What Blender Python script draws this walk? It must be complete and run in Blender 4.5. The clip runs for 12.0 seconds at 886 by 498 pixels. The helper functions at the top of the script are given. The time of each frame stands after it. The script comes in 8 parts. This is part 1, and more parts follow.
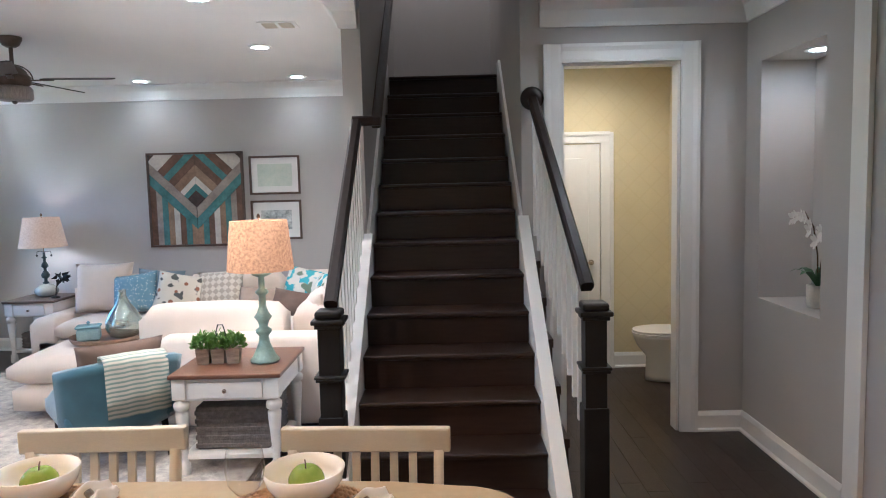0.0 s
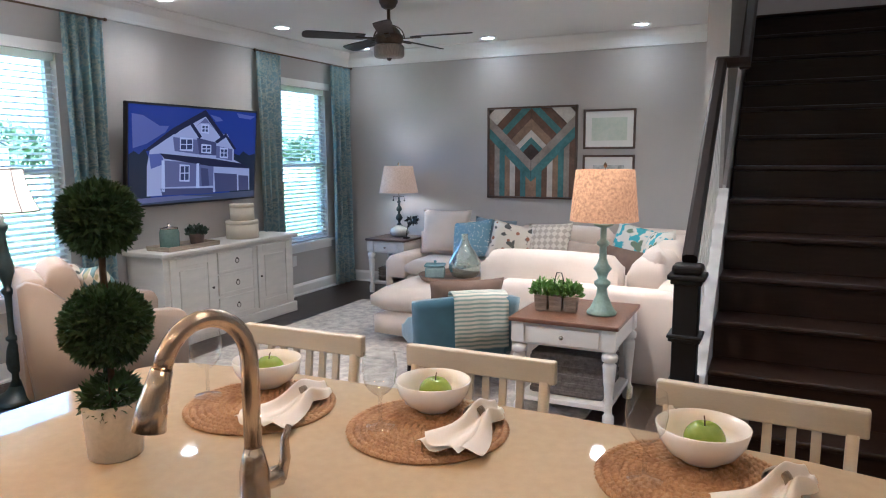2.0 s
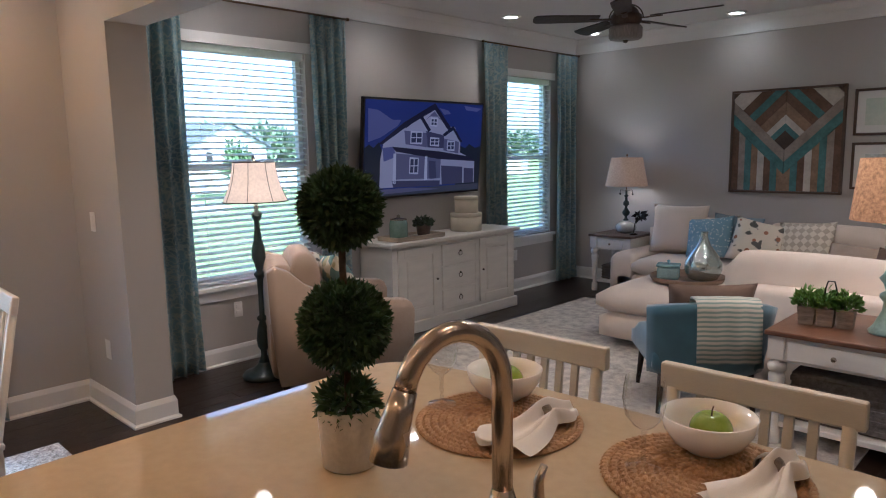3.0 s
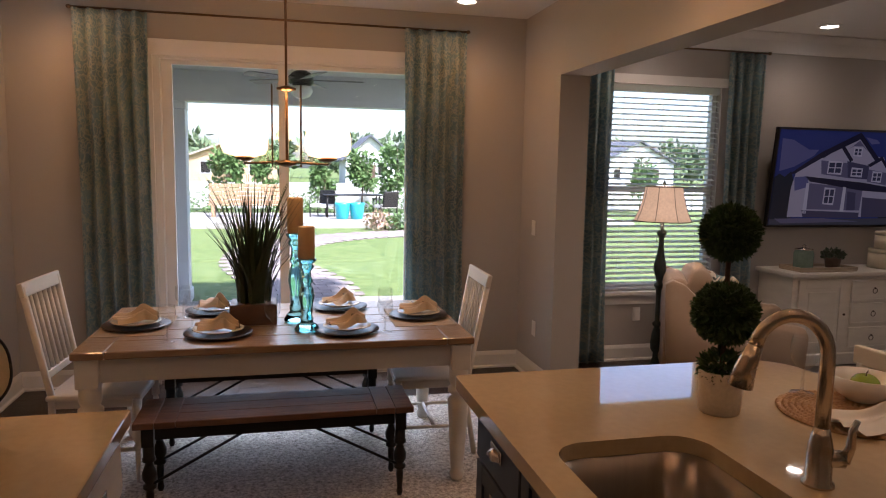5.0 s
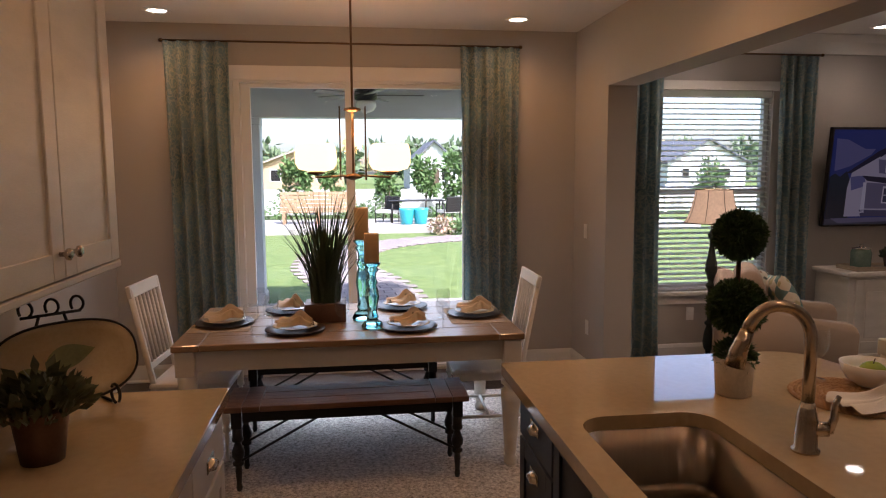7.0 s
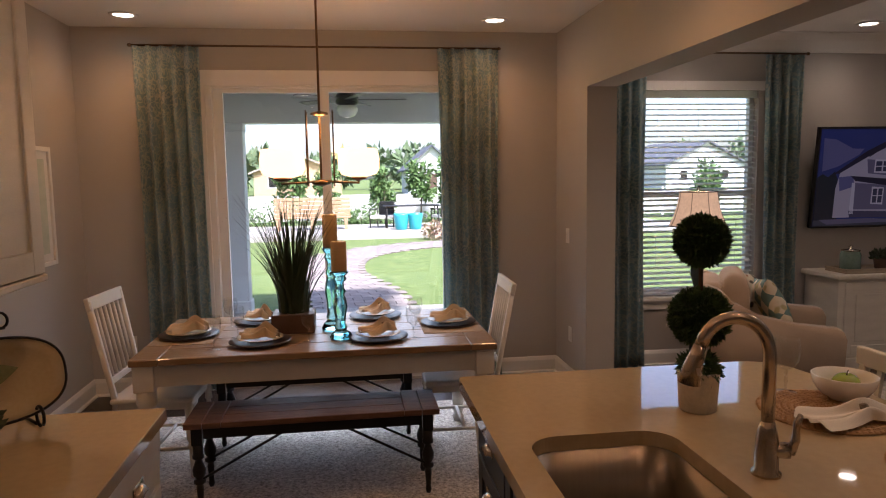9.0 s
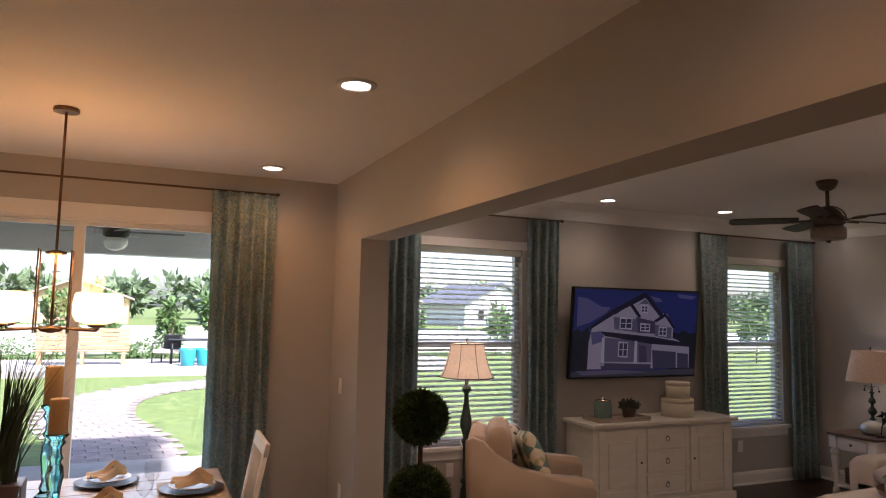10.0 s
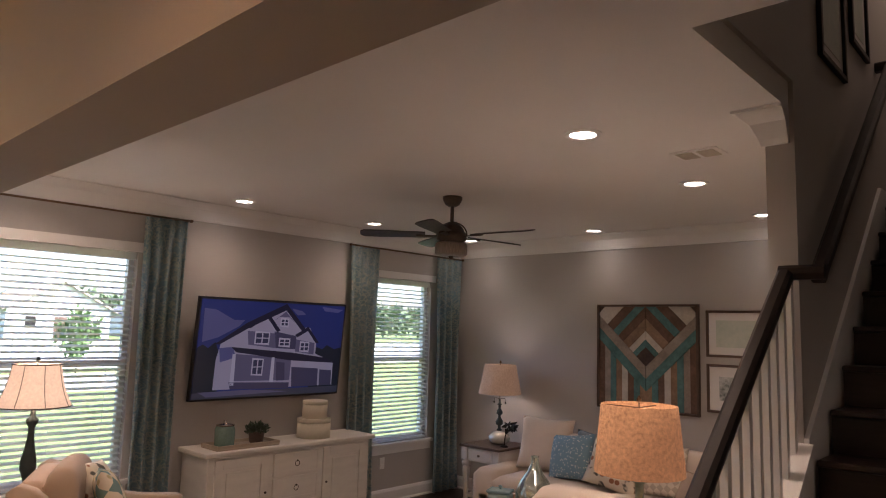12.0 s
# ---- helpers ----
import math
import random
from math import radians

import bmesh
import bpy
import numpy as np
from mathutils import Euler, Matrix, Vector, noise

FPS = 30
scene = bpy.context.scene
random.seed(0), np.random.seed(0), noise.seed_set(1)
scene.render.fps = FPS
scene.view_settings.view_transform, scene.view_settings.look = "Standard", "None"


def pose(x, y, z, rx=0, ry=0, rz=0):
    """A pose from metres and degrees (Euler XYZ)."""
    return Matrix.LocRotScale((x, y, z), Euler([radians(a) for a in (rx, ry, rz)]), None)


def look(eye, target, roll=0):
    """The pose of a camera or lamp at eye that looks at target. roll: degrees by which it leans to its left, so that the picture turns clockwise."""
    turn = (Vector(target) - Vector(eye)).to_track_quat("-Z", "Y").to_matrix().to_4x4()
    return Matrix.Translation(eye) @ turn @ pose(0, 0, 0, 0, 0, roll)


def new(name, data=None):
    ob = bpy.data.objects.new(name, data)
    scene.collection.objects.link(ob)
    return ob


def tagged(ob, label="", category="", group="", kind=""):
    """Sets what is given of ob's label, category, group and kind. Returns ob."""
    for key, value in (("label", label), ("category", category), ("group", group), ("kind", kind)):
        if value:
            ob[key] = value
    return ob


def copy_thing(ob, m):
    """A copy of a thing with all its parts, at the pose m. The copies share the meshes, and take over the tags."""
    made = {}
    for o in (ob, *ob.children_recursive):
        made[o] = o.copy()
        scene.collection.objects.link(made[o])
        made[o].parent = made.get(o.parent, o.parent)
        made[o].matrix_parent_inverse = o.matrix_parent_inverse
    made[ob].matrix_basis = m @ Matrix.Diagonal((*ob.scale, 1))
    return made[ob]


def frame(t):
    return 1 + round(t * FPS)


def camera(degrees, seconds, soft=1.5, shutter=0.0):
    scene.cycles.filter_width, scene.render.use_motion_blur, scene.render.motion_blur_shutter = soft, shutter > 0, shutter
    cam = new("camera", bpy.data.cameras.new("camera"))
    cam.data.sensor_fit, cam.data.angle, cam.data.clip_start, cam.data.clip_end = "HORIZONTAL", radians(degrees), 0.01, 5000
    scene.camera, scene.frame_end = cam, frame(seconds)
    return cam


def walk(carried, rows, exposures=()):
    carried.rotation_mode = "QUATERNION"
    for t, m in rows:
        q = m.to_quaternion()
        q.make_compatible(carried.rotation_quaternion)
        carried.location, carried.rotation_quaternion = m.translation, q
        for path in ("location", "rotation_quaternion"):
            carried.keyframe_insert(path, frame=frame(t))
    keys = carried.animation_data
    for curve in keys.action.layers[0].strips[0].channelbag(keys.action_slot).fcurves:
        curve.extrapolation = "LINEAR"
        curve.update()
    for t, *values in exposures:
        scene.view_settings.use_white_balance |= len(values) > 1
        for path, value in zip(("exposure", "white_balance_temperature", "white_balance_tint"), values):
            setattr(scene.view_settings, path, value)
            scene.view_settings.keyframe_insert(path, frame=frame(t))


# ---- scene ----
cam = camera(66.0, 12.0, 1.1)
PATH = [
    (0, (2.133, 2.431, 1.647), (2.118, 4.423, 1.47), -1.4),
    (0.5, (2.056, 2.432, 1.627), (1.804, 4.407, 1.436), -0.1),
    (1, (1.996, 2.451, 1.615), (1.519, 4.382, 1.409), -0.2),
    (1.5, (1.953, 2.478, 1.588), (1.289, 4.352, 1.366), 0.4),
    (2, (1.899, 2.509, 1.566), (1.03, 4.29, 1.295), -0.3),
    (2.5, (1.799, 2.582, 1.551), (0.712, 4.233, 1.246), -1.9),
    (3, (1.687, 2.66, 1.546), (0.312, 4.085, 1.264), -1.0),
    (3.5, (1.721, 2.566, 1.574), (0.054, 3.644, 1.331), -1.6),
    (5.5, (2.468, 2.218, 1.606), (0.528, 2.642, 1.369), 1.5),
    (6, (2.568, 2.215, 1.62), (0.628, 2.643, 1.392), 1.3),
    (6.5, (2.64, 2.247, 1.645), (0.681, 2.594, 1.434), 0.6),
    (8.5, (2.535, 2.245, 1.618), (0.561, 2.43, 1.356), -1.3),
    (9, (2.528, 2.428, 1.641), (0.558, 2.7, 1.432), -0.9),
    (9.5, (2.541, 2.639, 1.724), (0.601, 3.122, 1.741), 2.0),
    (10, (2.531, 2.685, 1.752), (0.709, 3.491, 1.935), 1.2),
    (10.5, (2.486, 2.761, 1.74), (0.901, 3.963, 1.942), 0.2),
    (11, (2.471, 3.011, 1.727), (1.02, 4.382, 1.839), -0.7),
    (11.5, (2.515, 3.337, 1.76), (1.097, 4.743, 1.859), 2.1),
    (12, (2.472, 3.616, 1.79), (1.12, 5.071, 2.027), 1.7),
]

EXPOSURES = [(0.0, 3.9, 4350, 4), (1.0, 3.65, 4350, 4), (2.0, 3.6, 4400, 4), (2.5, 3.25, 4450, 6), (3.0, 2.6, 4700, 9), (3.5, 2.7, 5000, 12), (5.4, 1.75, 5900, 20), (8.5, 1.75, 5950, 20), (9.5, 1.8, 6000, 20), (10.5, 2.1, 6050, 22), (12.0, 2.45, 5950, 22)]
walk(cam, [(t, look(eye, target, roll)) for t, eye, target, roll in PATH], EXPOSURES)

# ---- light ----
world = bpy.data.worlds.new("sky")
scene.world = world
world.use_nodes = True
wn = world.node_tree.nodes
sky = wn.new("ShaderNodeTexSky")
sky.sky_type, sky.sun_disc = "NISHITA", False
sky.sun_elevation, sky.sun_rotation = radians(50), radians(60)
sky.dust_density = 3.0
world.node_tree.links.new(sky.outputs[0], wn["Background"].inputs[0])
wn["Background"].inputs[1].default_value = 0.15
sun = new("sun", bpy.data.lights.new("sun", "SUN"))
sun.data.energy, sun.data.angle, sun.data.color = 4.8, radians(4), (1.0, 0.95, 0.88)
sun.matrix_world = look((20, 12, 30), (0, 0, 0))

WARM = (1.0, 0.46, 0.14)
SOFT = (1.0, 0.72, 0.48)


def lamp(name, kind, place, energy, colour, size=0.1, spot=None):
    """A lamp at a place, pointing down."""
    data = bpy.data.lights.new(name, kind)
    data.energy, data.color = energy, colour
    if kind == "SPOT":
        data.spot_size, data.spot_blend, data.shadow_soft_size = radians(spot or 120), 1.0, size
    elif kind == "POINT":
        data.shadow_soft_size = size
    ob = new(name, data)
    ob.location = place
    return ob



def daylight(name, y0, y1, z0, z1, x, energy):
    """Area lamp added in a west wall opening for skylight falling inward and down."""
    data = bpy.data.lights.new(name, "AREA")
    data.shape, data.size, data.size_y = "RECTANGLE", z1 - z0, y1 - y0
    data.energy, data.color, data.spread = energy, (0.86, 0.94, 1.0), radians(84)
    ob = new(name, data)
    ob.matrix_basis = look((x, (y0 + y1) / 2, (z0 + z1) / 2), (x + 1.0, (y0 + y1) / 2, (z0 + z1) / 2 - 1.5))
    return ob


# ---- materials ----
def node_mat(name, colour, rough=0.6, metal=0.0, vary=0.12, scale=6.0, bump=0.1, fine=80.0, stretch=(1, 1, 1), colour2=None, random_by=None,
             spec=0.5, trans=0.0, emit=None, emit_strength=0.0, coat=0.0, sheen=0.0):
    """A principled material whose colour and relief vary at a coarse and a fine scale."""
    m = bpy.data.materials.new(name)
    m.use_nodes = True
    n, link = m.node_tree.nodes, m.node_tree.links.new
    p = n["Principled BSDF"]
    co = n.new("ShaderNodeTexCoord")
    mp = n.new("ShaderNodeMapping")
    mp.inputs["Scale"].default_value = stretch
    link(co.outputs["Object"], mp.inputs[0])
    coarse, grain = n.new("ShaderNodeTexNoise"), n.new("ShaderNodeTexNoise")
    coarse.inputs["Scale"].default_value, grain.inputs["Scale"].default_value = scale, fine
    coarse.inputs["Detail"].default_value, grain.inputs["Detail"].default_value = 4, 3
    for t in (coarse, grain):
        link(mp.outputs[0], t.inputs["Vector"])
    mix = n.new("ShaderNodeMix")
    mix.data_type = "RGBA"
    other = colour2 or tuple(max(0.0, c * (1 - 2 * vary)) for c in colour)
    mix.inputs[6].default_value, mix.inputs[7].default_value = (*colour, 1), (*other, 1)
    add = n.new("ShaderNodeMath")
    add.operation = "MULTIPLY_ADD"
    link(grain.outputs[0], add.inputs[0])
    add.inputs[1].default_value = 0.5
    ramp = n.new("ShaderNodeMapRange")
    ramp.inputs[1].default_value, ramp.inputs[2].default_value = 0.5, 1.0
    link(coarse.outputs[0], add.inputs[2])
    link(add.outputs[0], ramp.inputs[0])
    link(ramp.outputs[0], mix.inputs[0])
    out = mix.outputs[2]
    if random_by is not None:
        hs, inf, mul = n.new("ShaderNodeHueSaturation"), n.new("ShaderNodeObjectInfo"), n.new("ShaderNodeMapRange")
        mul.inputs[3].default_value, mul.inputs[4].default_value = 1 - random_by, 1 + random_by
        link(inf.outputs["Random"], mul.inputs[0])
        link(mul.outputs[0], hs.inputs["Value"])
        link(out, hs.inputs["Color"])
        out = hs.outputs[0]
    link(out, p.inputs["Base Color"])
    rr = n.new("ShaderNodeMapRange")
    rr.inputs[3].default_value, rr.inputs[4].default_value = max(0.02, rough - 0.06), min(1, rough + 0.06)
    link(coarse.outputs[0], rr.inputs[0])
    link(rr.outputs[0], p.inputs["Roughness"])
    p.inputs["Metallic"].default_value = metal
    p.inputs["Specular IOR Level"].default_value = spec
    p.inputs["Transmission Weight"].default_value = trans
    p.inputs["Coat Weight"].default_value = coat
    p.inputs["Coat Roughness"].default_value = 0.02
    p.inputs["Sheen Weight"].default_value = sheen
    if emit:
        p.inputs["Emission Color"].default_value, p.inputs["Emission Strength"].default_value = (*emit, 1), emit_strength
    if bump:
        b = n.new("ShaderNodeBump")
        b.inputs["Strength"].default_value, b.inputs["Distance"].default_value = bump, 0.01
        link(grain.outputs[0], b.inputs["Height"])
        link(b.outputs[0], p.inputs["Normal"])
    return m


def glass_mat(name, colour=(1, 1, 1), rough=0.0, ior=1.45):
    m = bpy.data.materials.new(name)
    m.use_nodes = True
    p = m.node_tree.nodes["Principled BSDF"]
    p.inputs["Base Color"].default_value, p.inputs["Roughness"].default_value = (*colour, 1), rough
    p.inputs["Transmission Weight"].default_value, p.inputs["IOR"].default_value = 1.0, ior
    return m


def glow_mat(name, colour, strength):
    m = bpy.data.materials.new(name)
    m.use_nodes = True
    p = m.node_tree.nodes["Principled BSDF"]
    p.inputs["Base Color"].default_value = (*colour, 1)
    p.inputs["Emission Color"].default_value, p.inputs["Emission Strength"].default_value = (*colour, 1), strength
    return m


WALL = node_mat("wall_paint", (0.47, 0.445, 0.42), 0.75, vary=0.03, scale=1.5, bump=0.08, fine=220)
CEIL = node_mat("ceiling_paint", (0.78, 0.77, 0.75), 0.85, vary=0.02, scale=1.5, bump=0.15, fine=150)
TRIM = node_mat("white_trim", (0.80, 0.79, 0.77), 0.4, vary=0.02, scale=3, bump=0.03, fine=120)
WHITE = node_mat("white_furniture_paint", (0.74, 0.71, 0.66), 0.45, vary=0.06, scale=5, bump=0.08, fine=90, stretch=(1, 1, 4))
CREAM = node_mat("cream_paint", (0.58, 0.53, 0.43), 0.45, vary=0.07, scale=6, bump=0.08, fine=90, stretch=(1, 1, 4))
DARKWOOD = node_mat("dark_stained_wood", (0.032, 0.017, 0.012), 0.32, vary=0.25, scale=7, bump=0.12, fine=60, stretch=(1, 8, 8), random_by=0.25)
ESPRESSO = node_mat("espresso_wood", (0.022, 0.013, 0.010), 0.42, vary=0.2, scale=6, bump=0.0, fine=70, stretch=(4, 4, 1), spec=0.35)
BLACKPAINT = node_mat("black_paint", (0.018, 0.017, 0.018), 0.42, vary=0.2, scale=8, bump=0.0, spec=0.35)
WALNUT = node_mat("walnut_top", (0.16, 0.075, 0.04), 0.35, colour2=(0.09, 0.04, 0.022), scale=5, bump=0.1, fine=50, stretch=(2, 14, 14))
GREYTOP = node_mat("grey_brown_top", (0.12, 0.08, 0.06), 0.4, colour2=(0.07, 0.05, 0.04), scale=5, bump=0.1, fine=50, stretch=(2, 14, 14))
OAK = node_mat("table_wood", (0.33, 0.22, 0.13), 0.3, colour2=(0.22, 0.14, 0.08), scale=4, bump=0.1, fine=50, stretch=(14, 2, 14), coat=0.2)
BENCHWOOD = node_mat("bench_wood", (0.20, 0.105, 0.07), 0.4, colour2=(0.11, 0.055, 0.04), scale=4, bump=0.1, fine=50, stretch=(14, 2, 14), random_by=0.15)
QUARTZ = node_mat("quartz", (0.53, 0.42, 0.265), 0.0, vary=0.05, scale=40, bump=0.0, fine=300, coat=0.7)
NAVY = node_mat("navy_cabinet", (0.025, 0.032, 0.05), 0.4, vary=0.1, scale=5, bump=0.03)
STEEL = node_mat("brushed_steel", (0.20, 0.175, 0.155), 0.30, metal=1.0, vary=0.08, scale=5, bump=0.05, fine=200, stretch=(1, 12, 1))
NICKEL = node_mat("brushed_nickel", (0.56, 0.48, 0.40), 0.25, metal=1.0, vary=0.06, scale=8, bump=0.02, fine=200)
IRON = node_mat("black_iron", (0.03, 0.028, 0.026), 0.45, metal=0.6, vary=0.2, scale=20, bump=0.1)
BRONZE = node_mat("bronze", (0.20, 0.13, 0.08), 0.35, metal=1.0, vary=0.15, scale=15, bump=0.05)
SOFA = node_mat("cream_linen", (0.72, 0.62, 0.53), 0.9, vary=0.06, scale=4, bump=0.35, fine=420, sheen=0.2)
TAUPE = node_mat("taupe_linen", (0.40, 0.30, 0.22), 0.9, vary=0.08, scale=4, bump=0.35, fine=420, sheen=0.2)
TEALVELVET = node_mat("teal_velvet", (0.055, 0.145, 0.20), 0.7, vary=0.15, scale=6, bump=0.2, fine=300, sheen=0.5)
GREENLAMP = node_mat("sage_paint", (0.30, 0.42, 0.36), 0.45, vary=0.2, scale=12, bump=0.1)
TEALLAMP = node_mat("dark_teal_paint", (0.035, 0.06, 0.065), 0.4, vary=0.3, scale=12, bump=0.1)
CERAMIC = node_mat("white_ceramic", (0.80, 0.78, 0.74), 0.15, vary=0.02, scale=6, bump=0.01)
POTTERY = node_mat("matte_white_pottery", (0.68, 0.62, 0.53), 0.7, vary=0.12, scale=14, bump=0.25, fine=90)
TERRA = node_mat("brown_planter", (0.14, 0.07, 0.045), 0.5, vary=0.2, scale=12, bump=0.1)
WEATHER = node_mat("weathered_wood", (0.34, 0.25, 0.18), 0.7, vary=0.3, scale=8, bump=0.3, fine=60, stretch=(1, 1, 6))
NAPKIN = node_mat("white_napkin", (0.80, 0.77, 0.72), 0.9, vary=0.05, scale=10, bump=0.3, fine=400)
BEIGENAPKIN = node_mat("beige_napkin", (0.62, 0.50, 0.36), 0.9, vary=0.08, scale=10, bump=0.3, fine=400)
STRAW = node_mat("woven_straw", (0.45, 0.28, 0.13), 0.75, colour2=(0.25, 0.13, 0.055), scale=30, bump=0.4, fine=200)
APPLE = node_mat("green_apple", (0.17, 0.27, 0.018), 0.25, colour2=(0.27, 0.35, 0.04), scale=9, bump=0.02)
LEAF = node_mat("dark_leaf", (0.055, 0.115, 0.035), 0.55, colour2=(0.02, 0.05, 0.018), scale=30, bump=0.0)
FRESH = node_mat("fresh_leaf", (0.15, 0.27, 0.04), 0.6, colour2=(0.08, 0.16, 0.02), scale=30, bump=0.0)
STEM = node_mat("bark_stem", (0.10, 0.06, 0.035), 0.8, vary=0.3, scale=20, bump=0.3)
SCREEN = node_mat("screen", (0.01, 0.01, 0.012), 0.15, vary=0.0, bump=0.0)
def thin_glass(name, tint=(0.97, 0.98, 0.98), gloss=0.02, rim=0.75, face=0.05):
    """A thin pane: clear, with a sheen that grows at grazing angles."""
    m = bpy.data.materials.new(name)
    m.use_nodes = True
    n, link = m.node_tree.nodes, m.node_tree.links.new
    n.remove(n["Principled BSDF"])
    clear, shine, mix = n.new("ShaderNodeBsdfTransparent"), n.new("ShaderNodeBsdfGlossy"), n.new("ShaderNodeMixShader")
    lw, power, scale = n.new("ShaderNodeLayerWeight"), n.new("ShaderNodeMath"), n.new("ShaderNodeMath")
    clear.inputs["Color"].default_value = (*tint, 1)
    shine.inputs["Roughness"].default_value = gloss
    power.operation, scale.operation = "POWER", "MULTIPLY_ADD"
    power.inputs[1].default_value = 3.5
    scale.inputs[1].default_value, scale.inputs[2].default_value = rim, face
    link(lw.outputs["Facing"], power.inputs[0])
    link(power.outputs[0], scale.inputs[0])
    link(scale.outputs[0], mix.inputs[0])
    link(clear.outputs[0], mix.inputs[1])
    link(shine.outputs[0], mix.inputs[2])
    link(mix.outputs[0], n["Material Output"].inputs[0])
    return m


CLEAR = thin_glass("clear_glass")
GOBLET = thin_glass("goblet_glass", (0.94, 0.945, 0.945), 0.03, 0.85, 0.07)
AQUA = glass_mat("aqua_glass", (0.35, 0.78, 0.85), 0.02)
BULB = glow_mat("downlight_glow", (1.0, 0.88, 0.70), 4.0)


# ---- mesh helpers ----
def box(bm, lo, hi, m=None):
    """A box from corner to corner."""
    vs = [bm.verts.new((x, y, z)) for x in (lo[0], hi[0]) for y in (lo[1], hi[1]) for z in (lo[2], hi[2])]
    fs = [bm.faces.new([vs[i] for i in f]) for f in ((0, 1, 3, 2), (4, 6, 7, 5), (0, 4, 5, 1), (2, 3, 7, 6), (0, 2, 6, 4), (1, 5, 7, 3))]
    if m is not None:
        bmesh.ops.transform(bm, matrix=m, verts=vs)
    return vs, fs


def rbox(bm, lo, hi, r=0.01, seg=2, m=None):
    """A box with rounded edges."""
    vs, fs = box(bm, lo, hi)
    es = list({e for f in fs for e in f.edges})
    got = bmesh.ops.bevel(bm, geom=es, offset=r, segments=seg, profile=0.5, affect="EDGES", clamp_overlap=True)
    vs = list({v for f in got["faces"] for v in f.verts} | {v for v in vs if v.is_valid})
    if m is not None:
        bmesh.ops.transform(bm, matrix=m, verts=vs)
    return vs


def lathe(bm, profile, centre=(0, 0, 0), seg=24, m=None, cap=True):
    """A turned solid: (radius, height) from bottom to top."""
    rings, made = [], []
    for r, z in profile:
        ring = [bm.verts.new((centre[0] + r * math.cos(2 * math.pi * k / seg), centre[1] + r * math.sin(2 * math.pi * k / seg), centre[2] + z)) for k in range(seg)]
        rings.append(ring)
        made += ring
    for a, b in zip(rings, rings[1:]):
        for k in range(seg):
            f = bm.faces.new((a[k], a[(k + 1) % seg], b[(k + 1) % seg], b[k]))
            f.smooth = True
    if cap:
        bm.faces.new(list(reversed(rings[0])))
        bm.faces.new(rings[-1])
    if m is not None:
        bmesh.ops.transform(bm, matrix=m, verts=made)
    return made


def tube(bm, pts, r, seg=10, taper=None):
    """A round bar along points."""
    pts = [Vector(p) for p in pts]
    rings = []
    for i, p in enumerate(pts):
        d = (pts[min(i + 1, len(pts) - 1)] - pts[max(i - 1, 0)]).normalized()
        side = d.orthogonal().normalized() if i == 0 else (rings_side - d * rings_side.dot(d)).normalized()
        rings_side = side
        up = d.cross(side)
        rad = r if taper is None else r + (taper - r) * i / (len(pts) - 1)
        rings.append([bm.verts.new(p + rad * (math.cos(2 * math.pi * k / seg) * side + math.sin(2 * math.pi * k / seg) * up)) for k in range(seg)])
    for a, b in zip(rings, rings[1:]):
        for k in range(seg):
            bm.faces.new((a[k], a[(k + 1) % seg], b[(k + 1) % seg], b[k])).smooth = True
    bm.faces.new(list(reversed(rings[0])))
    bm.faces.new(rings[-1])


def sweep(bm, profile, path, closed=False):
    """A profile of (out, up) swept along a level path of (x, y, z); out is to the right of the way."""
    pts = [Vector(p) for p in path]
    rings = []
    for i, p in enumerate(pts):
        a = (p - pts[i - 1]) if i else (pts[1] - p)
        b = (pts[i + 1] - p) if i + 1 < len(pts) else (p - pts[i - 1])
        a, b = Vector((a.x, a.y, 0)).normalized(), Vector((b.x, b.y, 0)).normalized()
        na, nb = Vector((a.y, -a.x, 0)), Vector((b.y, -b.x, 0))
        n = (na + nb)
        n = n / max(0.2, n.dot(na))
        rings.append([bm.verts.new(p + n * o + Vector((0, 0, u))) for o, u in profile])
    k = len(profile)
    for a, b in zip(rings, rings[1:]):
        for j in range(k):
            bm.faces.new((a[j], a[(j + 1) % k], b[(j + 1) % k], b[j]))
    bm.faces.new(list(reversed(rings[0])))
    bm.faces.new(rings[-1])


def prism(bm, outline, depth, axis="z", at=0.0):
    """An outline in a plane, pushed along an axis."""
    def put(u, v, w):
        return {"z": (u, v, w), "y": (u, w, v), "x": (w, u, v)}[axis]
    a = [bm.verts.new(put(u, v, at)) for u, v in outline]
    b = [bm.verts.new(put(u, v, at + depth)) for u, v in outline]
    bm.faces.new(a)
    bm.faces.new(list(reversed(b)))
    n = len(a)
    for i in range(n):
        bm.faces.new((a[i], b[i], b[(i + 1) % n], a[(i + 1) % n]))


def link_mesh(name, bm, material):
    bmesh.ops.recalc_face_normals(bm, faces=bm.faces)
    me = bpy.data.meshes.new(name)
    bm.to_mesh(me)
    bm.free()
    for mm in (material if isinstance(material, (list, tuple)) else [material]):
        me.materials.append(mm)
    return new(name, me)


def part(name, bm, material, parent, label=""):
    ob = link_mesh(name, bm, material)
    ob.parent = parent
    return tagged(ob, label)


def thing(name, label, category, place=(0, 0, 0), turn=0.0, group=""):
    ob = new(name)
    ob.empty_display_size = 0.1
    ob.matrix_basis = pose(*place, 0, 0, turn)
    return tagged(ob, label, category, group)


def structure(name, bm, material, label="", category=""):
    return tagged(link_mesh(name, bm, material), label, category, "", "structure")


def solid(name, material, label, category, *boxes):
    bm = bmesh.new()
    for lo, hi in boxes:
        box(bm, lo, hi)
    return structure(name, bm, material, label, category)


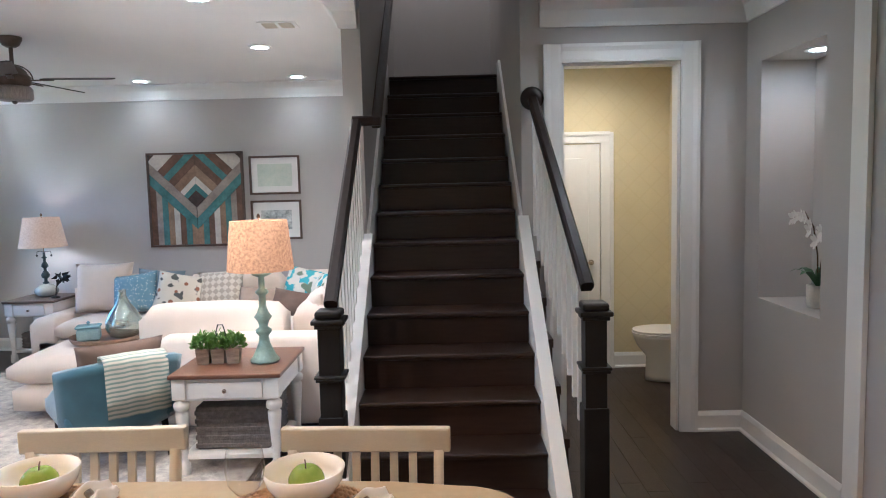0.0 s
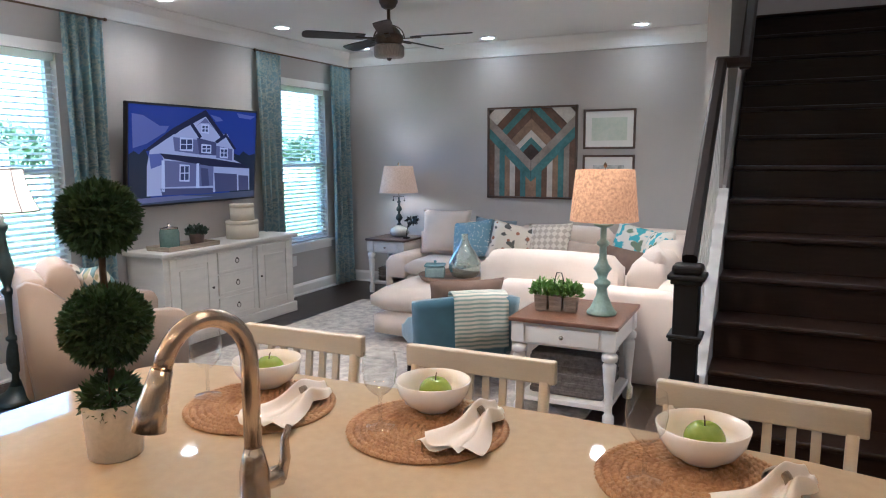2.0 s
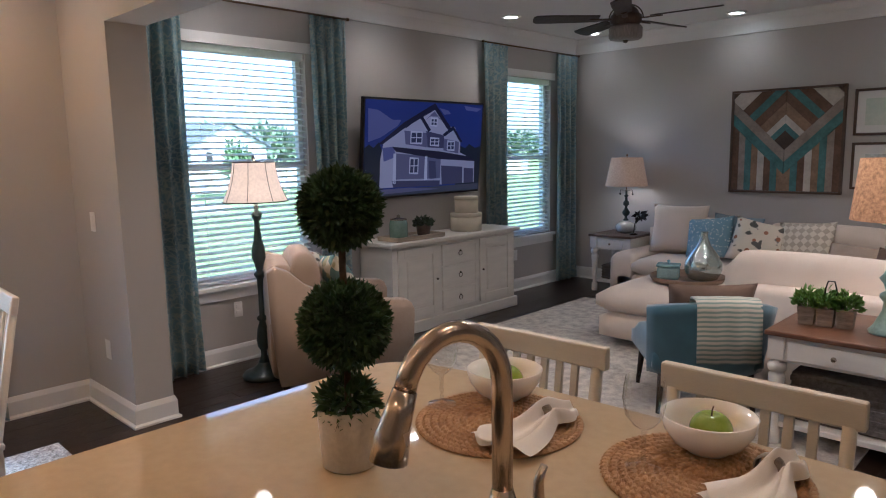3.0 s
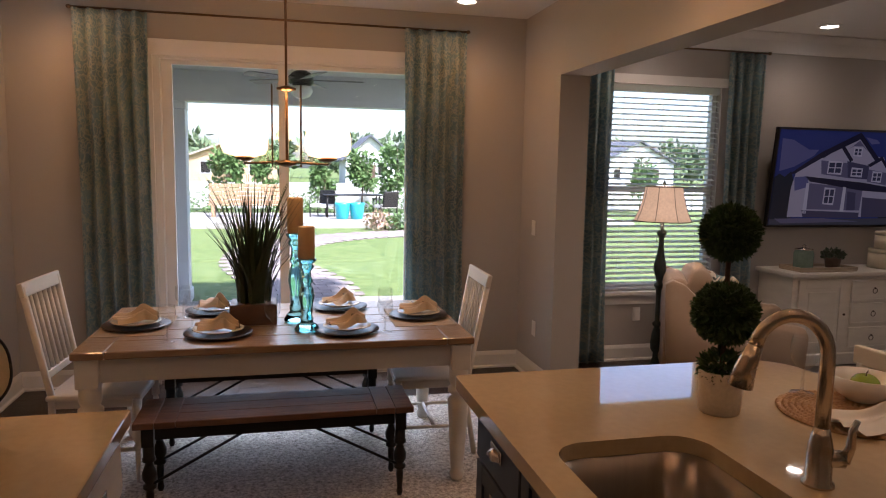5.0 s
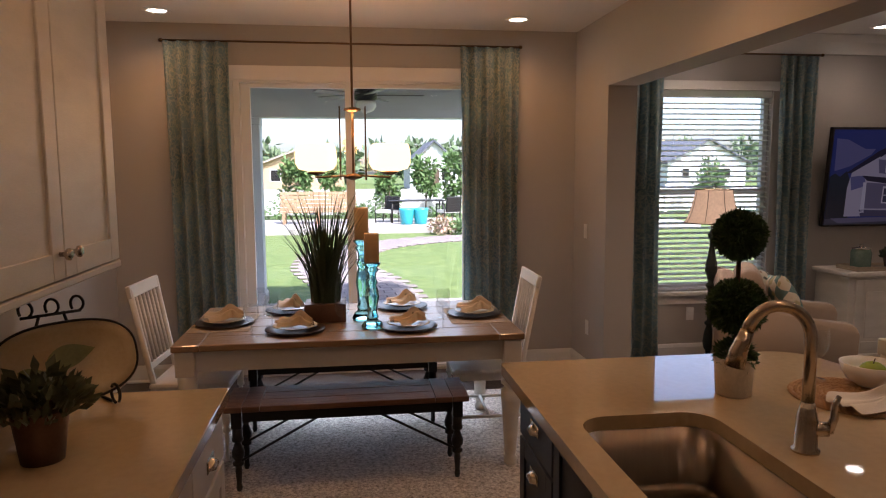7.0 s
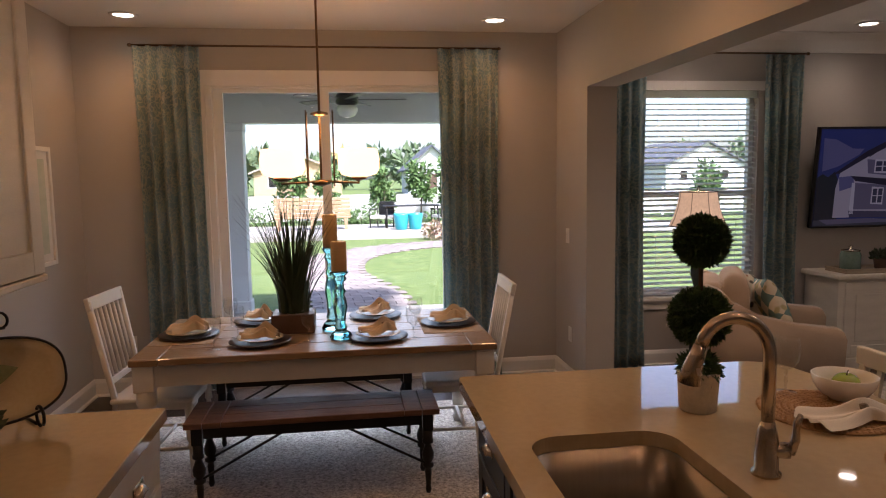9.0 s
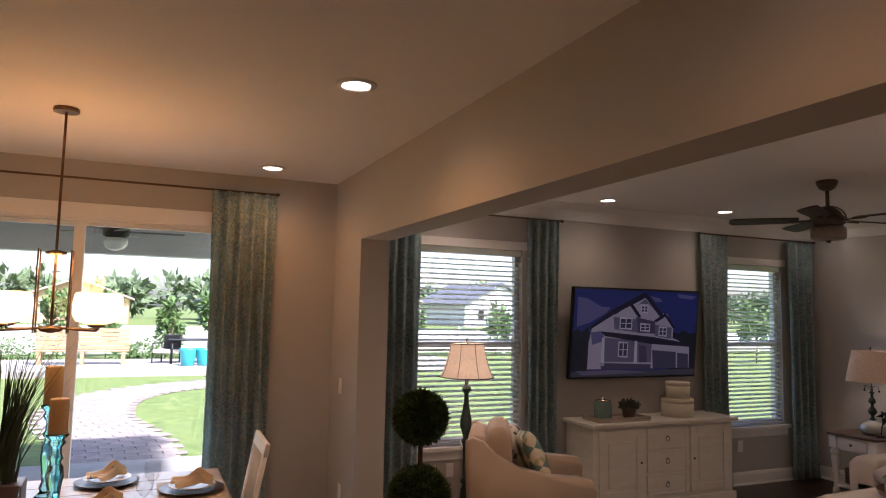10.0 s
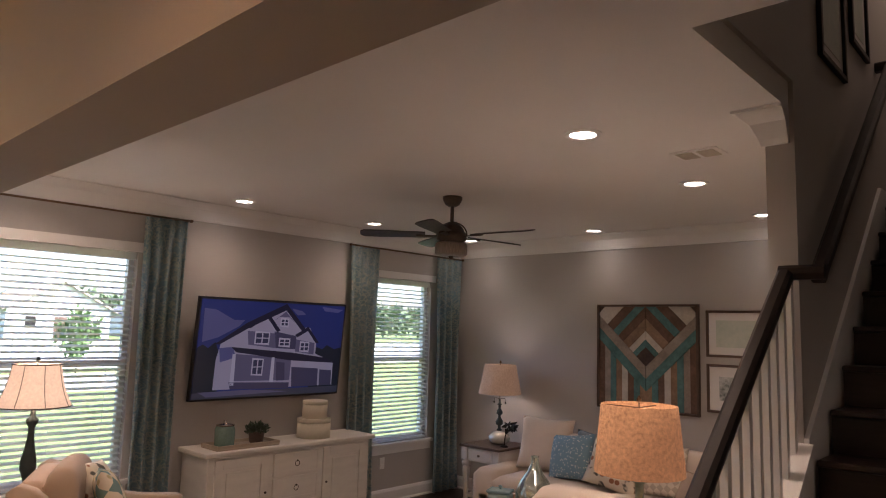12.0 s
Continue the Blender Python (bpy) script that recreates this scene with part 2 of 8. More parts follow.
def bev(bm, r=0.006, seg=2):
    bmesh.ops.bevel(bm, geom=[e for e in bm.edges if e.is_manifold and e.calc_face_angle(0) > 0.6], offset=r, segments=seg, profile=0.5, affect="EDGES", clamp_overlap=True)


# ---- plan ----
XW, YN, XE, YS = -2.92, 9.74, 4.06, 0.45     # faces of the west, north, east and dining south walls
CZ, HZ, LZ, WT = 2.78, 2.265, 2.80, 2.88                          # ceiling, header underside
T = 0.16
WIN1 = (4.86, 5.90, 0.60, 2.33)
WIN2 = (8.37, 9.24, 0.60, 2.33)
PATIO = (1.38, 3.30, 0.02, 2.36)
DOOR = (2.88, 3.64, 2.42)
RISE, RUN, Y1 = 0.187, 0.236, 5.38
NICHE = (5.95, 6.66, 0.92, 2.37)


daylight("patio_sky_fill", PATIO[0] + 0.15, PATIO[1] - 0.15, 0.5, 2.1, XW - 0.02, 6.5)

# ---- structure ----
ya, yb = YS - T, YN + T
solid("wall_west", WALL, "greige painted wall with windows and a patio door", "wall",
      ((XW - T, ya, 0), (XW, PATIO[0], WT)), ((XW - T, PATIO[0], PATIO[3]), (XW, PATIO[1], WT)), ((XW - T, PATIO[0], -0.1), (XW, PATIO[1], PATIO[2])),
      ((XW - T, PATIO[1], 0), (XW, WIN1[0], WT)), ((XW - T, WIN1[0], 0), (XW, WIN1[1], WIN1[2])), ((XW - T, WIN1[0], WIN1[3]), (XW, WIN1[1], WT)),
      ((XW - T, WIN1[1], 0), (XW, WIN2[0], WT)), ((XW - T, WIN2[0], 0), (XW, WIN2[1], WIN2[2])), ((XW - T, WIN2[0], WIN2[3]), (XW, WIN2[1], WT)),
      ((XW - T, WIN2[1], 0), (XW, yb, WT)))
solid("wall_north", WALL, "greige painted living room wall", "wall", ((XW, YN, 0), (1.50, YN + T, WT)))
solid("wall_south_dining", WALL, "greige painted dining wall", "wall", ((XW, YS - T, 0), (0.33, YS, WT)))
solid("wall_south_kitchen", WALL, "greige painted kitchen wall", "wall", ((0.33, 1.0, 0), (XE, 1.19, WT)), ((0.33, YS - T, 0), (0.49, 1.0, WT)))
solid("header", WALL, "greige dropped header between kitchen and living room", "beam", ((-2.20, 4.13, HZ), (XE, 4.35, WT)), ((XW, 4.13, 0), (-2.20, 4.35, WT)))
# stair enclosure
TOPZ = 5.2
solid("wall_stair_west", WALL, "greige wall beside the stairs", "wall", ((1.50, 6.75, 0), (1.62, 11.2, TOPZ)), ((1.58, 5.72, LZ + 0.12), (1.62, 6.75, TOPZ)))
solid("wall_stair_east", WALL, "greige wall beside the stairs", "wall", ((2.62, 6.86, 0), (2.74, 9.6, TOPZ)), ((2.62, 5.60, CZ + 0.12), (2.74, 6.86, TOPZ)))
solid("wall_stair_north", WALL, "greige wall above the stair landing", "wall", ((1.62, 9.60, 0), (4.2, 9.72, TOPZ)))
solid("wall_stair_south", WALL, "greige wall over the stair opening", "wall", ((1.58, 5.60, CZ + 0.12), (2.62, 5.72, TOPZ)))
solid("ceiling_stair", CEIL, "white upper ceiling", "ceiling", ((1.5, 5.5, TOPZ), (4.2, 11.2, TOPZ + 0.1)))
# powder room and passage
solid("wall_powder_front", WALL, "greige wall with a cased doorway", "wall", ((2.74, 6.86, 0), (DOOR[0], 6.98, WT)), ((DOOR[1], 6.86, 0), (XE, 6.98, WT)), ((DOOR[0], 6.86, DOOR[2]), (DOOR[1], 6.98, WT)))
solid("wall_east", WALL, "greige wall with a lit display niche", "wall",
      ((XE, NICHE[1], 0), (XE + 0.45, 6.98, WT)), ((XE, 1.0, 0), (XE + 0.45, NICHE[0], WT)), ((XE, NICHE[0], 0), (XE + 0.45, NICHE[1], NICHE[2])),
      ((XE, NICHE[0], NICHE[3]), (XE + 0.45, NICHE[1], WT)), ((XE + 0.33, NICHE[0], NICHE[2]), (XE + 0.45, NICHE[1], NICHE[3])))
PAPER = node_mat("gold_wallpaper", (0.66, 0.58, 0.36), 0.6, vary=0.04, scale=3, bump=0.1, fine=160)
def lattice(m, colour):
    """Adds a faint printed trellis to a wallpaper."""
    n, link = m.node_tree.nodes, m.node_tree.links.new
    p = n["Principled BSDF"]
    old = p.inputs["Base Color"].links[0].from_socket
    co, mp, vo, rg, mx = n.new("ShaderNodeTexCoord"), n.new("ShaderNodeMapping"), n.new("ShaderNodeTexVoronoi"), n.new("ShaderNodeMapRange"), n.new("ShaderNodeMix")
    vo.feature = "DISTANCE_TO_EDGE"
    vo.inputs["Randomness"].default_value = 0.0
    vo.inputs["Scale"].default_value = 7.0
    mp.inputs["Rotation"].default_value = (0, radians(45), 0)
    mp.inputs["Scale"].default_value = (1, 0.001, 1)
    link(co.outputs["Object"], mp.inputs[0])
    link(mp.outputs[0], vo.inputs["Vector"])
    rg.inputs[1].default_value, rg.inputs[2].default_value, rg.inputs[3].default_value, rg.inputs[4].default_value = 0.02, 0.07, 0.35, 0.0
    link(vo.outputs["Distance"], rg.inputs[0])
    mx.data_type = "RGBA"
    link(rg.outputs[0], mx.inputs[0])
    link(old, mx.inputs[6])
    mx.inputs[7].default_value = (*colour, 1)
    link(mx.outputs[2], p.inputs["Base Color"])


lattice(PAPER, (0.58, 0.50, 0.29))
for side, lo, hi in (("north", (2.74, 8.5, 0), (4.2, 8.62, WT)), ("east", (4.1, 6.98, 0), (4.2, 8.5, WT)), ("west", (2.742, 6.98, 0), (2.76, 8.5, WT))):
    solid("wall_powder_" + side, PAPER, "gold patterned wallpaper in the powder room", "wall", (lo, hi))

bm = bmesh.new()
box(bm, (XW, YS - T, CZ), (XE + 0.45, 4.20, CZ + 0.12))
box(bm, (XW, 4.20, LZ), (1.60, YN, LZ + 0.12))
box(bm, (1.60, 4.20, LZ), (XE + 0.45, 5.72, LZ + 0.12))
box(bm, (2.74, 5.72, LZ), (XE + 0.45, 8.62, LZ + 0.12))
structure("ceiling", bm, CEIL, "white painted flat ceiling", "ceiling")

FLOORBASE = node_mat("subfloor", (0.015, 0.009, 0.007), 0.5)
solid("floor", FLOORBASE, "dark stained hardwood plank floor", "floor", ((XW - T, YS - T, -0.12), (XE + 0.45, YN + T, -0.012)))

# skirting and crown
BASE = [(0, 0), (0.016, 0), (0.016, 0.105), (0.009, 0.125), (0.005, 0.135), (0, 0.135)]
SHOE = [(0.016, 0), (0.030, 0), (0.030, 0.012), (0.016, 0.022)]


def skirting(name, path):
    bm = bmesh.new()
    sweep(bm, BASE, path)
    sweep(bm, SHOE, path)
    structure(name, bm, TRIM, "white moulded baseboard", "baseboard")


skirting("baseboard", [(XW, PATIO[0] - 0.09, 0), (XW, YS, 0), (0.33, YS, 0)][::-1])
skirting("baseboard", [(XW, PATIO[1] + 0.09, 0), (XW, 4.13, 0), (-2.20, 4.13, 0), (-2.20, 4.35, 0), (XW, 4.35, 0), (XW, YN, 0), (1.5, YN, 0)])
skirting("baseboard", [(DOOR[1] + 0.115, 6.86, 0), (XE, 6.86, 0), (XE, 5.70, 0)])
CROWN = [(0, 0), (0.0, -0.155), (0.014, -0.155), (0.020, -0.13), (0.05, -0.06), (0.085, -0.025), (0.095, -0.012), (0.11, -0.012), (0.11, 0)]


def crown(name, path):
    bm = bmesh.new()
    sweep(bm, CROWN, path)
    structure(name, bm, TRIM, "white crown moulding", "crown moulding")


crown("crown_moulding", [(XE - 0.01, 4.35, LZ - 0.001), (XW, 4.35, LZ - 0.001), (XW, YN, LZ - 0.001), (1.50, YN, LZ - 0.001), (1.50, 6.75, LZ - 0.001), (1.60, 6.75, LZ - 0.001)])
crown("crown_moulding", [(2.745, 6.86, LZ - 0.001), (XE, 6.86, LZ - 0.001), (XE, 5.7, LZ - 0.001)])


# ---- windows, doors, curtains ----
def casing_frame(bm, plane, lo, hi, z0, z1, w=0.09, d=0.02, sill=True):
    """Flat casing round an opening in the west wall."""
    box(bm, (plane, lo - w, z0), (plane + d, lo, z1 + 0.0))
    box(bm, (plane, hi, z0), (plane + d, hi + w, z1 + 0.0))
    box(bm, (plane, lo - w - 0.01, z1), (plane + d + 0.006, hi + w + 0.01, z1 + w + 0.01))


BLIND = node_mat("white_blind_slat", (0.84, 0.84, 0.83), 0.5, vary=0.02, bump=0.0)
bn, bl_ = BLIND.node_tree.nodes, BLIND.node_tree.links.new
tr_, ms_ = bn.new("ShaderNodeBsdfTranslucent"), bn.new("ShaderNodeMixShader")
tr_.inputs["Color"].default_value = (0.84, 0.84, 0.83, 1)
ms_.inputs[0].default_value = 0.75
bl_(bn["Principled BSDF"].outputs[0], ms_.inputs[1])
bl_(tr_.outputs[0], ms_.inputs[2])
bl_(ms_.outputs[0], bn["Material Output"].inputs[0])


def window(name, y0, y1, z0, z1):
    """A sash window with casing, sill and lowered slatted blind."""
    bm = bmesh.new()
    box(bm, (XW, y0 - 0.06, z1), (XW + 0.02, y1 + 0.06, z1 + 0.075))
    box(bm, (XW - 0.01, y0 - 0.055, z0 - 0.03), (XW + 0.05, y1 + 0.055, z0))
    box(bm, (XW, y0 - 0.04, z0 - 0.11), (XW + 0.016, y1 + 0.04, z0 - 0.03))
    bev(bm, 0.004, 1)
    win = structure(name, bm, TRIM, "white framed sash window with a lowered slatted blind", "window")
    bm = bmesh.new()
    x = XW - 0.12
    for lo, hi in (((x, y0, z0), (x + 0.05, y0 + 0.04, z1)), ((x, y1 - 0.04, z0), (x + 0.05, y1, z1)), ((x, y0 + 0.04, z0), (x + 0.05, y1 - 0.04, z0 + 0.05)),
                   ((x, y0 + 0.04, z1 - 0.05), (x + 0.05, y1 - 0.04, z1)), ((x, y0 + 0.04, (z0 + z1) / 2 - 0.025), (x + 0.05, y1 - 0.04, (z0 + z1) / 2 + 0.025))):
        box(bm, lo, hi)
    part("window_frame", bm, TRIM, win)
    for a, b in ((z0 + 0.05, (z0 + z1) / 2 - 0.025), ((z0 + z1) / 2 + 0.025, z1 - 0.05)):
        bm = bmesh.new()
        box(bm, (x + 0.02, y0 + 0.04, a), (x + 0.026, y1 - 0.04, b))
        pane = part("pane", bm, CLEAR, win)
        pane.visible_shadow = False
    bm = bmesh.new()
    rbox(bm, (XW - 0.065, y0 + 0.006, z1 - 0.06), (XW - 0.012, y1 - 0.006, z1 - 0.002), 0.006)
    rbox(bm, (XW - 0.063, y0 + 0.010, z0 + 0.01), (XW - 0.015, y1 - 0.010, z0 + 0.03), 0.004)
    head = part("blind_rail", bm, BLIND, win)
    # one slat mesh for all
    bm = bmesh.new()
    box(bm, (-0.024, y0 + 0.008, -0.0015), (0.024, y1 - 0.008, 0.0015))
    first = None
    z = z0 + 0.062
    while z < z1 - 0.075:
        if first is None:
            first = part("slat", bm, BLIND, win)
            ob = first
        else:
            ob = new("slat", first.data)
            ob.parent = win
        ob.matrix_basis = pose(XW - 0.039, 0, z, 0, 17, 0)
        z += 0.0445
    bm = bmesh.new()
    for f in (0.15, 0.5, 0.85):
        yy = y0 + f * (y1 - y0)
        tube(bm, [(XW - 0.038, yy, z0 + 0.03), (XW - 0.038, yy, z1 - 0.06)], 0.0012, 5)
    part("blind_cord", bm, BLIND, win)
    return win


window("window_1", *WIN1)
window("window_2", *WIN2)


def curtain_mat():
    m = node_mat("teal_curtain_fabric", (0.42, 0.58, 0.64), 0.85, vary=0.22, scale=3, bump=0.25, fine=300)
    n, link = m.node_tree.nodes, m.node_tree.links.new
    p = n["Principled BSDF"]
    old = p.inputs["Base Color"].links[0].from_socket
    co = n.new("ShaderNodeTexCoord")
    vor = n.new("ShaderNodeTexVoronoi")
    vor.feature = "DISTANCE_TO_EDGE"
    vor.inputs["Scale"].default_value = 17.0
    warp = n.new("ShaderNodeTexNoise")
    warp.inputs["Scale"].default_value = 9.0
    mixv = n.new("ShaderNodeMix")
    mixv.data_type = "RGBA"
    mixv.inputs[0].default_value = 0.3
    wide = n.new("ShaderNodeMapping")
    wide.inputs["Scale"].default_value = (0.55, 1.0, 1.0)
    link(co.outputs["UV"], wide.inputs[0])
    link(wide.outputs[0], mixv.inputs[6])
    link(co.outputs["UV"], warp.inputs["Vector"])
    link(warp.outputs["Color"], mixv.inputs[7])
    link(mixv.outputs[2], vor.inputs["Vector"])
    th = n.new("ShaderNodeMapRange")
    th.inputs[1].default_value, th.inputs[2].default_value, th.inputs[3].default_value, th.inputs[4].default_value = 0.0, 0.14, 0.8, 0.0
    link(vor.outputs["Distance"], th.inputs[0])
    mix = n.new("ShaderNodeMix")
    mix.data_type = "RGBA"
    link(th.outputs[0], mix.inputs[0])
    link(old, mix.inputs[6])
    mix.inputs[7].default_value = (0.66, 0.68, 0.58, 1)
    link(mix.outputs[2], p.inputs["Base Color"])
    p.inputs["Sheen Weight"].default_value = 0.2
    # thin cloth lets some light through
    tr, ms = n.new("ShaderNodeBsdfTranslucent"), n.new("ShaderNodeMixShader")
    link(mix.outputs[2], tr.inputs["Color"])
    ms.inputs[0].default_value = 0.6
    link(p.outputs[0], ms.inputs[1])
    link(tr.outputs[0], ms.inputs[2])
    link(ms.outputs[0], n["Material Output"].inputs[0])
    return m


CURTAIN = curtain_mat()


def curtain(x, y0, y1, z0, z1, folds, seed, top_amp=0.022, amp=0.04):
    """A pinch-pleated hanging panel along y."""
    rnd = random.Random(seed)
    bm = bmesh.new()
    uv = bm.loops.layers.uv.new("UVMap")
    nu, nv = folds * 10, 26
    ph = [rnd.uniform(-0.5, 0.5) for _ in range(6)]
    grid = []
    for j in range(nv + 1):
        f = j / nv
        z = z0 + (z1 - z0) * f
        down = 1 - f
        row = []
        for i in range(nu + 1):
            u = i / nu
            a = 2 * math.pi * folds * u + 0.5 * math.sin(3 * u + ph[0]) * down + 0.8 * math.sin(2.3 * down + ph[1] + 4 * u) * down
            w = top_amp + (amp - top_amp) * min(1, down * 2.5)
            pinch = math.exp(-((z1 - z - 0.10) / 0.05) ** 2)
            dx = w * (1 - 0.55 * pinch) * (math.sin(a) + 0.25 * math.sin(2 * a + ph[2]))
            narrow = 1 - 0.05 * math.sin(math.pi * f) * (1 if folds > 3 else 0.6)
            yy = (y0 + y1) / 2 + (y1 - y0) * (u - 0.5) * narrow + 0.012 * math.sin(a + 1.2) * down
            row.append(bm.verts.new((x + dx, yy, z)))
        grid.append(row)
    for j in range(nv):
        for i in range(nu):
            f = bm.faces.new((grid[j][i], grid[j][i + 1], grid[j + 1][i + 1], grid[j + 1][i]))
            f.smooth = True
            for lp, (uu, vv) in zip(f.loops, ((i, j), (i + 1, j), (i + 1, j + 1), (i, j + 1))):
                lp[uv].uv = (uu / nu * (y1 - y0) * 2.2, vv / nv * (z1 - z0))
    ob = link_mesh("curtain", bm, CURTAIN)
    md = ob.modifiers.new("thick", "SOLIDIFY")
    md.thickness = 0.003
    return tagged(ob, "teal patterned pinch-pleated curtain panel hanging from a rod", "curtain", "teal curtains")


def rod(x, y0, y1, z):
    th = thing("curtain_rod", "thin bronze metal curtain rod with end finials", "curtain rod", (x, (y0 + y1) / 2, z))
    h = (y1 - y0) / 2
    bm = bmesh.new()
    tube(bm, [(0, -h, 0), (0, h, 0)], 0.008, 10)
    part("pole", bm, BRONZE, th)
    for s in (-1, 1):
        bm = bmesh.new()
        lathe(bm, [(0.004, 0), (0.013, 0.006), (0.013, 0.022), (0.004, 0.03)], seg=12, m=pose(0, s * h, 0, -90 * s, 0, 0))
        part("finial", bm, BRONZE, th)
        bm = bmesh.new()
        tube(bm, [(0, s * (h - 0.08), 0), (XW - x, s * (h - 0.08), 0)], 0.005, 8)
        part("bracket", bm, BRONZE, th)


rod(XW + 0.09, 0.90, 3.62, 2.635)
curtain(XW + 0.085, 0.90, 1.37, 0.02, 2.63, 5, 1)
curtain(XW + 0.085, 3.15, 3.63, 0.02, 2.63, 5, 2)
rod(XW + 0.09, 4.50, 6.26, 2.62)
curtain(XW + 0.085, 4.50, 4.86, 0.02, 2.61, 4, 3)
curtain(XW + 0.085, 5.90, 6.25, 0.02, 2.61, 4, 4)
rod(XW + 0.09, 7.98, 9.66, 2.62)
curtain(XW + 0.085, 7.98, 8.36, 0.02, 2.61, 4, 5)
curtain(XW + 0.085, 9.24, 9.66, 0.02, 2.61, 4, 6)

# patio door
y0, y1, z0, z1 = PATIO
bm = bmesh.new()
for lo, hi in (((XW, y0 - 0.08, 0), (XW + 0.02, y0, z1)), ((XW, y1, 0), (XW + 0.02, y1 + 0.08, z1)), ((XW, y0 - 0.09, z1), (XW + 0.026, y1 + 0.09, z1 + 0.11))):
    box(bm, lo, hi)
box(bm, (XW - T, y0, z0), (XW - 0.002, y0 + 0.045, z1))
box(bm, (XW - T, y1 - 0.045, z0), (XW - 0.002, y1, z1))
box(bm, (XW - T, y0 + 0.045, z1 - 0.015), (XW - 0.002, y1 - 0.045, z1))
box(bm, (XW - T, y0 + 0.045, z0), (XW - 0.002, y1 - 0.045, z0 + 0.025))
bev(bm, 0.004, 1)
patio = structure("door_1", bm, TRIM, "white framed sliding glass patio door, closed", "patio door")
ymid = 2.27
for a, b, x in ((y0 + 0.045, ymid + 0.035, XW - 0.12), (ymid - 0.035, y1 - 0.045, XW - 0.07)):
    bm = bmesh.new()
    s = 0.07
    box(bm, (x, a, z0 + 0.026), (x + 0.04, a + s, z1 - 0.016))
    box(bm, (x, b - s, z0 + 0.026), (x + 0.04, b, z1 - 0.016))
    box(bm, (x, a + s, z0 + 0.026), (x + 0.04, b - s, z0 + 0.14))
    box(bm, (x, a + s, z1 - 0.045), (x + 0.04, b - s, z1 - 0.016))
    bev(bm, 0.004, 1)
    fr = part("door_panel", bm, TRIM, patio)
    bm = bmesh.new()
    box(bm, (x + 0.017, a + s, z0 + 0.14), (x + 0.023, b - s, z1 - 0.045))
    pane = part("pane", bm, CLEAR, fr)
    pane.visible_shadow = False

# cased opening to the powder room
CAS = [(0, 0), (0, 0.018), (0.02, 0.022), (0.07, 0.024), (0.095, 0.034), (0.115, 0.034), (0.115, 0)]
bm = bmesh.new()
a, b, h = DOOR
for s, x in ((-1, a), (1, b)):
    prism(bm, [(x + s * u, 6.86 - v) for u, v in CAS], h + 0.115, "z", 0.0)
prism(bm, [(6.86 - v, h + u) for u, v in CAS], b - a + 0.0, "x", a)
box(bm, (a, 6.87, 0), (a + 0.018, 6.975, h))
box(bm, (b - 0.018, 6.87, 0), (b, 6.975, h))
box(bm, (a + 0.018, 6.87, h - 0.018), (b - 0.018, 6.975, h))
structure("door_2", bm, TRIM, "white moulded casing of the powder room doorway", "door frame")
bm = bmesh.new()
box(bm, (XE - 0.02, 5.56, 0), (XE - 0.002, 5.68, CZ - 0.13))
box(bm, (XE - 0.028, 5.54, 0), (XE - 0.003, 5.57, CZ - 0.13))
structure("trim", bm, TRIM, "white painted door casing", "trim")

# ---- stairs ----
stairs = tagged(new("staircase"), "dark stained wooden staircase with white balusters", "staircase", "", "structure")
NST = 14
bm = bmesh.new()
for k in range(1, NST + 1):
    yk = Y1 + (k - 1) * RUN
    box(bm, (1.66, yk + 0.012, 0 if k < 3 else (k - 2) * RISE), (2.585, yk + RUN + 0.02, k * RISE - 0.03))
part("stair_body", bm, DARKWOOD, stairs)
for k in range(1, NST + 1):
    yk = Y1 + (k - 1) * RUN
    bm = bmesh.new()
    rbox(bm, (1.655, yk - 0.022, k * RISE - 0.028), (2.59, yk + (RUN if k < NST else 1.1) + 0.01, k * RISE), 0.009)
    part("tread", bm, DARKWOOD, stairs)
    bm = bmesh.new()
    box(bm, (1.657, yk, (k - 1) * RISE + 0.001), (2.588, yk + 0.012, k * RISE - 0.029))
    part("riser", bm, DARKWOOD, stairs)


def slope(y):
    """Height of the nosing line at y."""
    return RISE + (y - Y1) * RISE / RUN


# white curbs on both sides, with dark stepped caps outside them, then skirts along the walls
for x0, x1, yend, side in ((1.585, 1.655, 6.75, -1), (2.59, 2.66, 6.86, 1)):
    bm = bmesh.new()
    y0 = Y1 - 0.12
    prism(bm, [(y0, 0.0), (yend, 0.0), (yend, slope(yend) + 0.10), (y0, slope(y0) + 0.10)], x1 - x0, "x", x0)
    bev(bm, 0.005, 1)
    part("curb", bm, TRIM, stairs)
    bm = bmesh.new()
    xo = x0 - 0.028 if side < 0 else x1 + 0.001
    n = 6
    for k in range(1, n + 1):
        ya_, yb_ = Y1 + (k - 1) * RUN - 0.04, min(Y1 + k * RUN + 0.01, yend)
        box(bm, (xo, ya_, k * RISE - 0.03 + 0.06), (xo + 0.027, yb_, k * RISE + 0.075))
        box(bm, (xo + 0.004, ya_ + 0.02, k * RISE - 0.13), (xo + 0.024, ya_ + 0.045, k * RISE + 0.03))
    part("stepped_cap", bm, DARKWOOD, stairs)
for x0, x1, ys in ((1.62, 1.64, 6.75), (2.60, 2.62, 6.86)):
    bm = bmesh.new()
    ye = Y1 + (NST - 1) * RUN
    prism(bm, [(ys, slope(ys) - 0.25), (ye, slope(ye) - 0.25), (ye + 0.15, slope(ye) + 0.12), (ye, slope(ye) + 0.12), (ys, slope(ys) + 0.12)], x1 - x0, "x", x0)
    part("skirt_board", bm, TRIM, stairs)
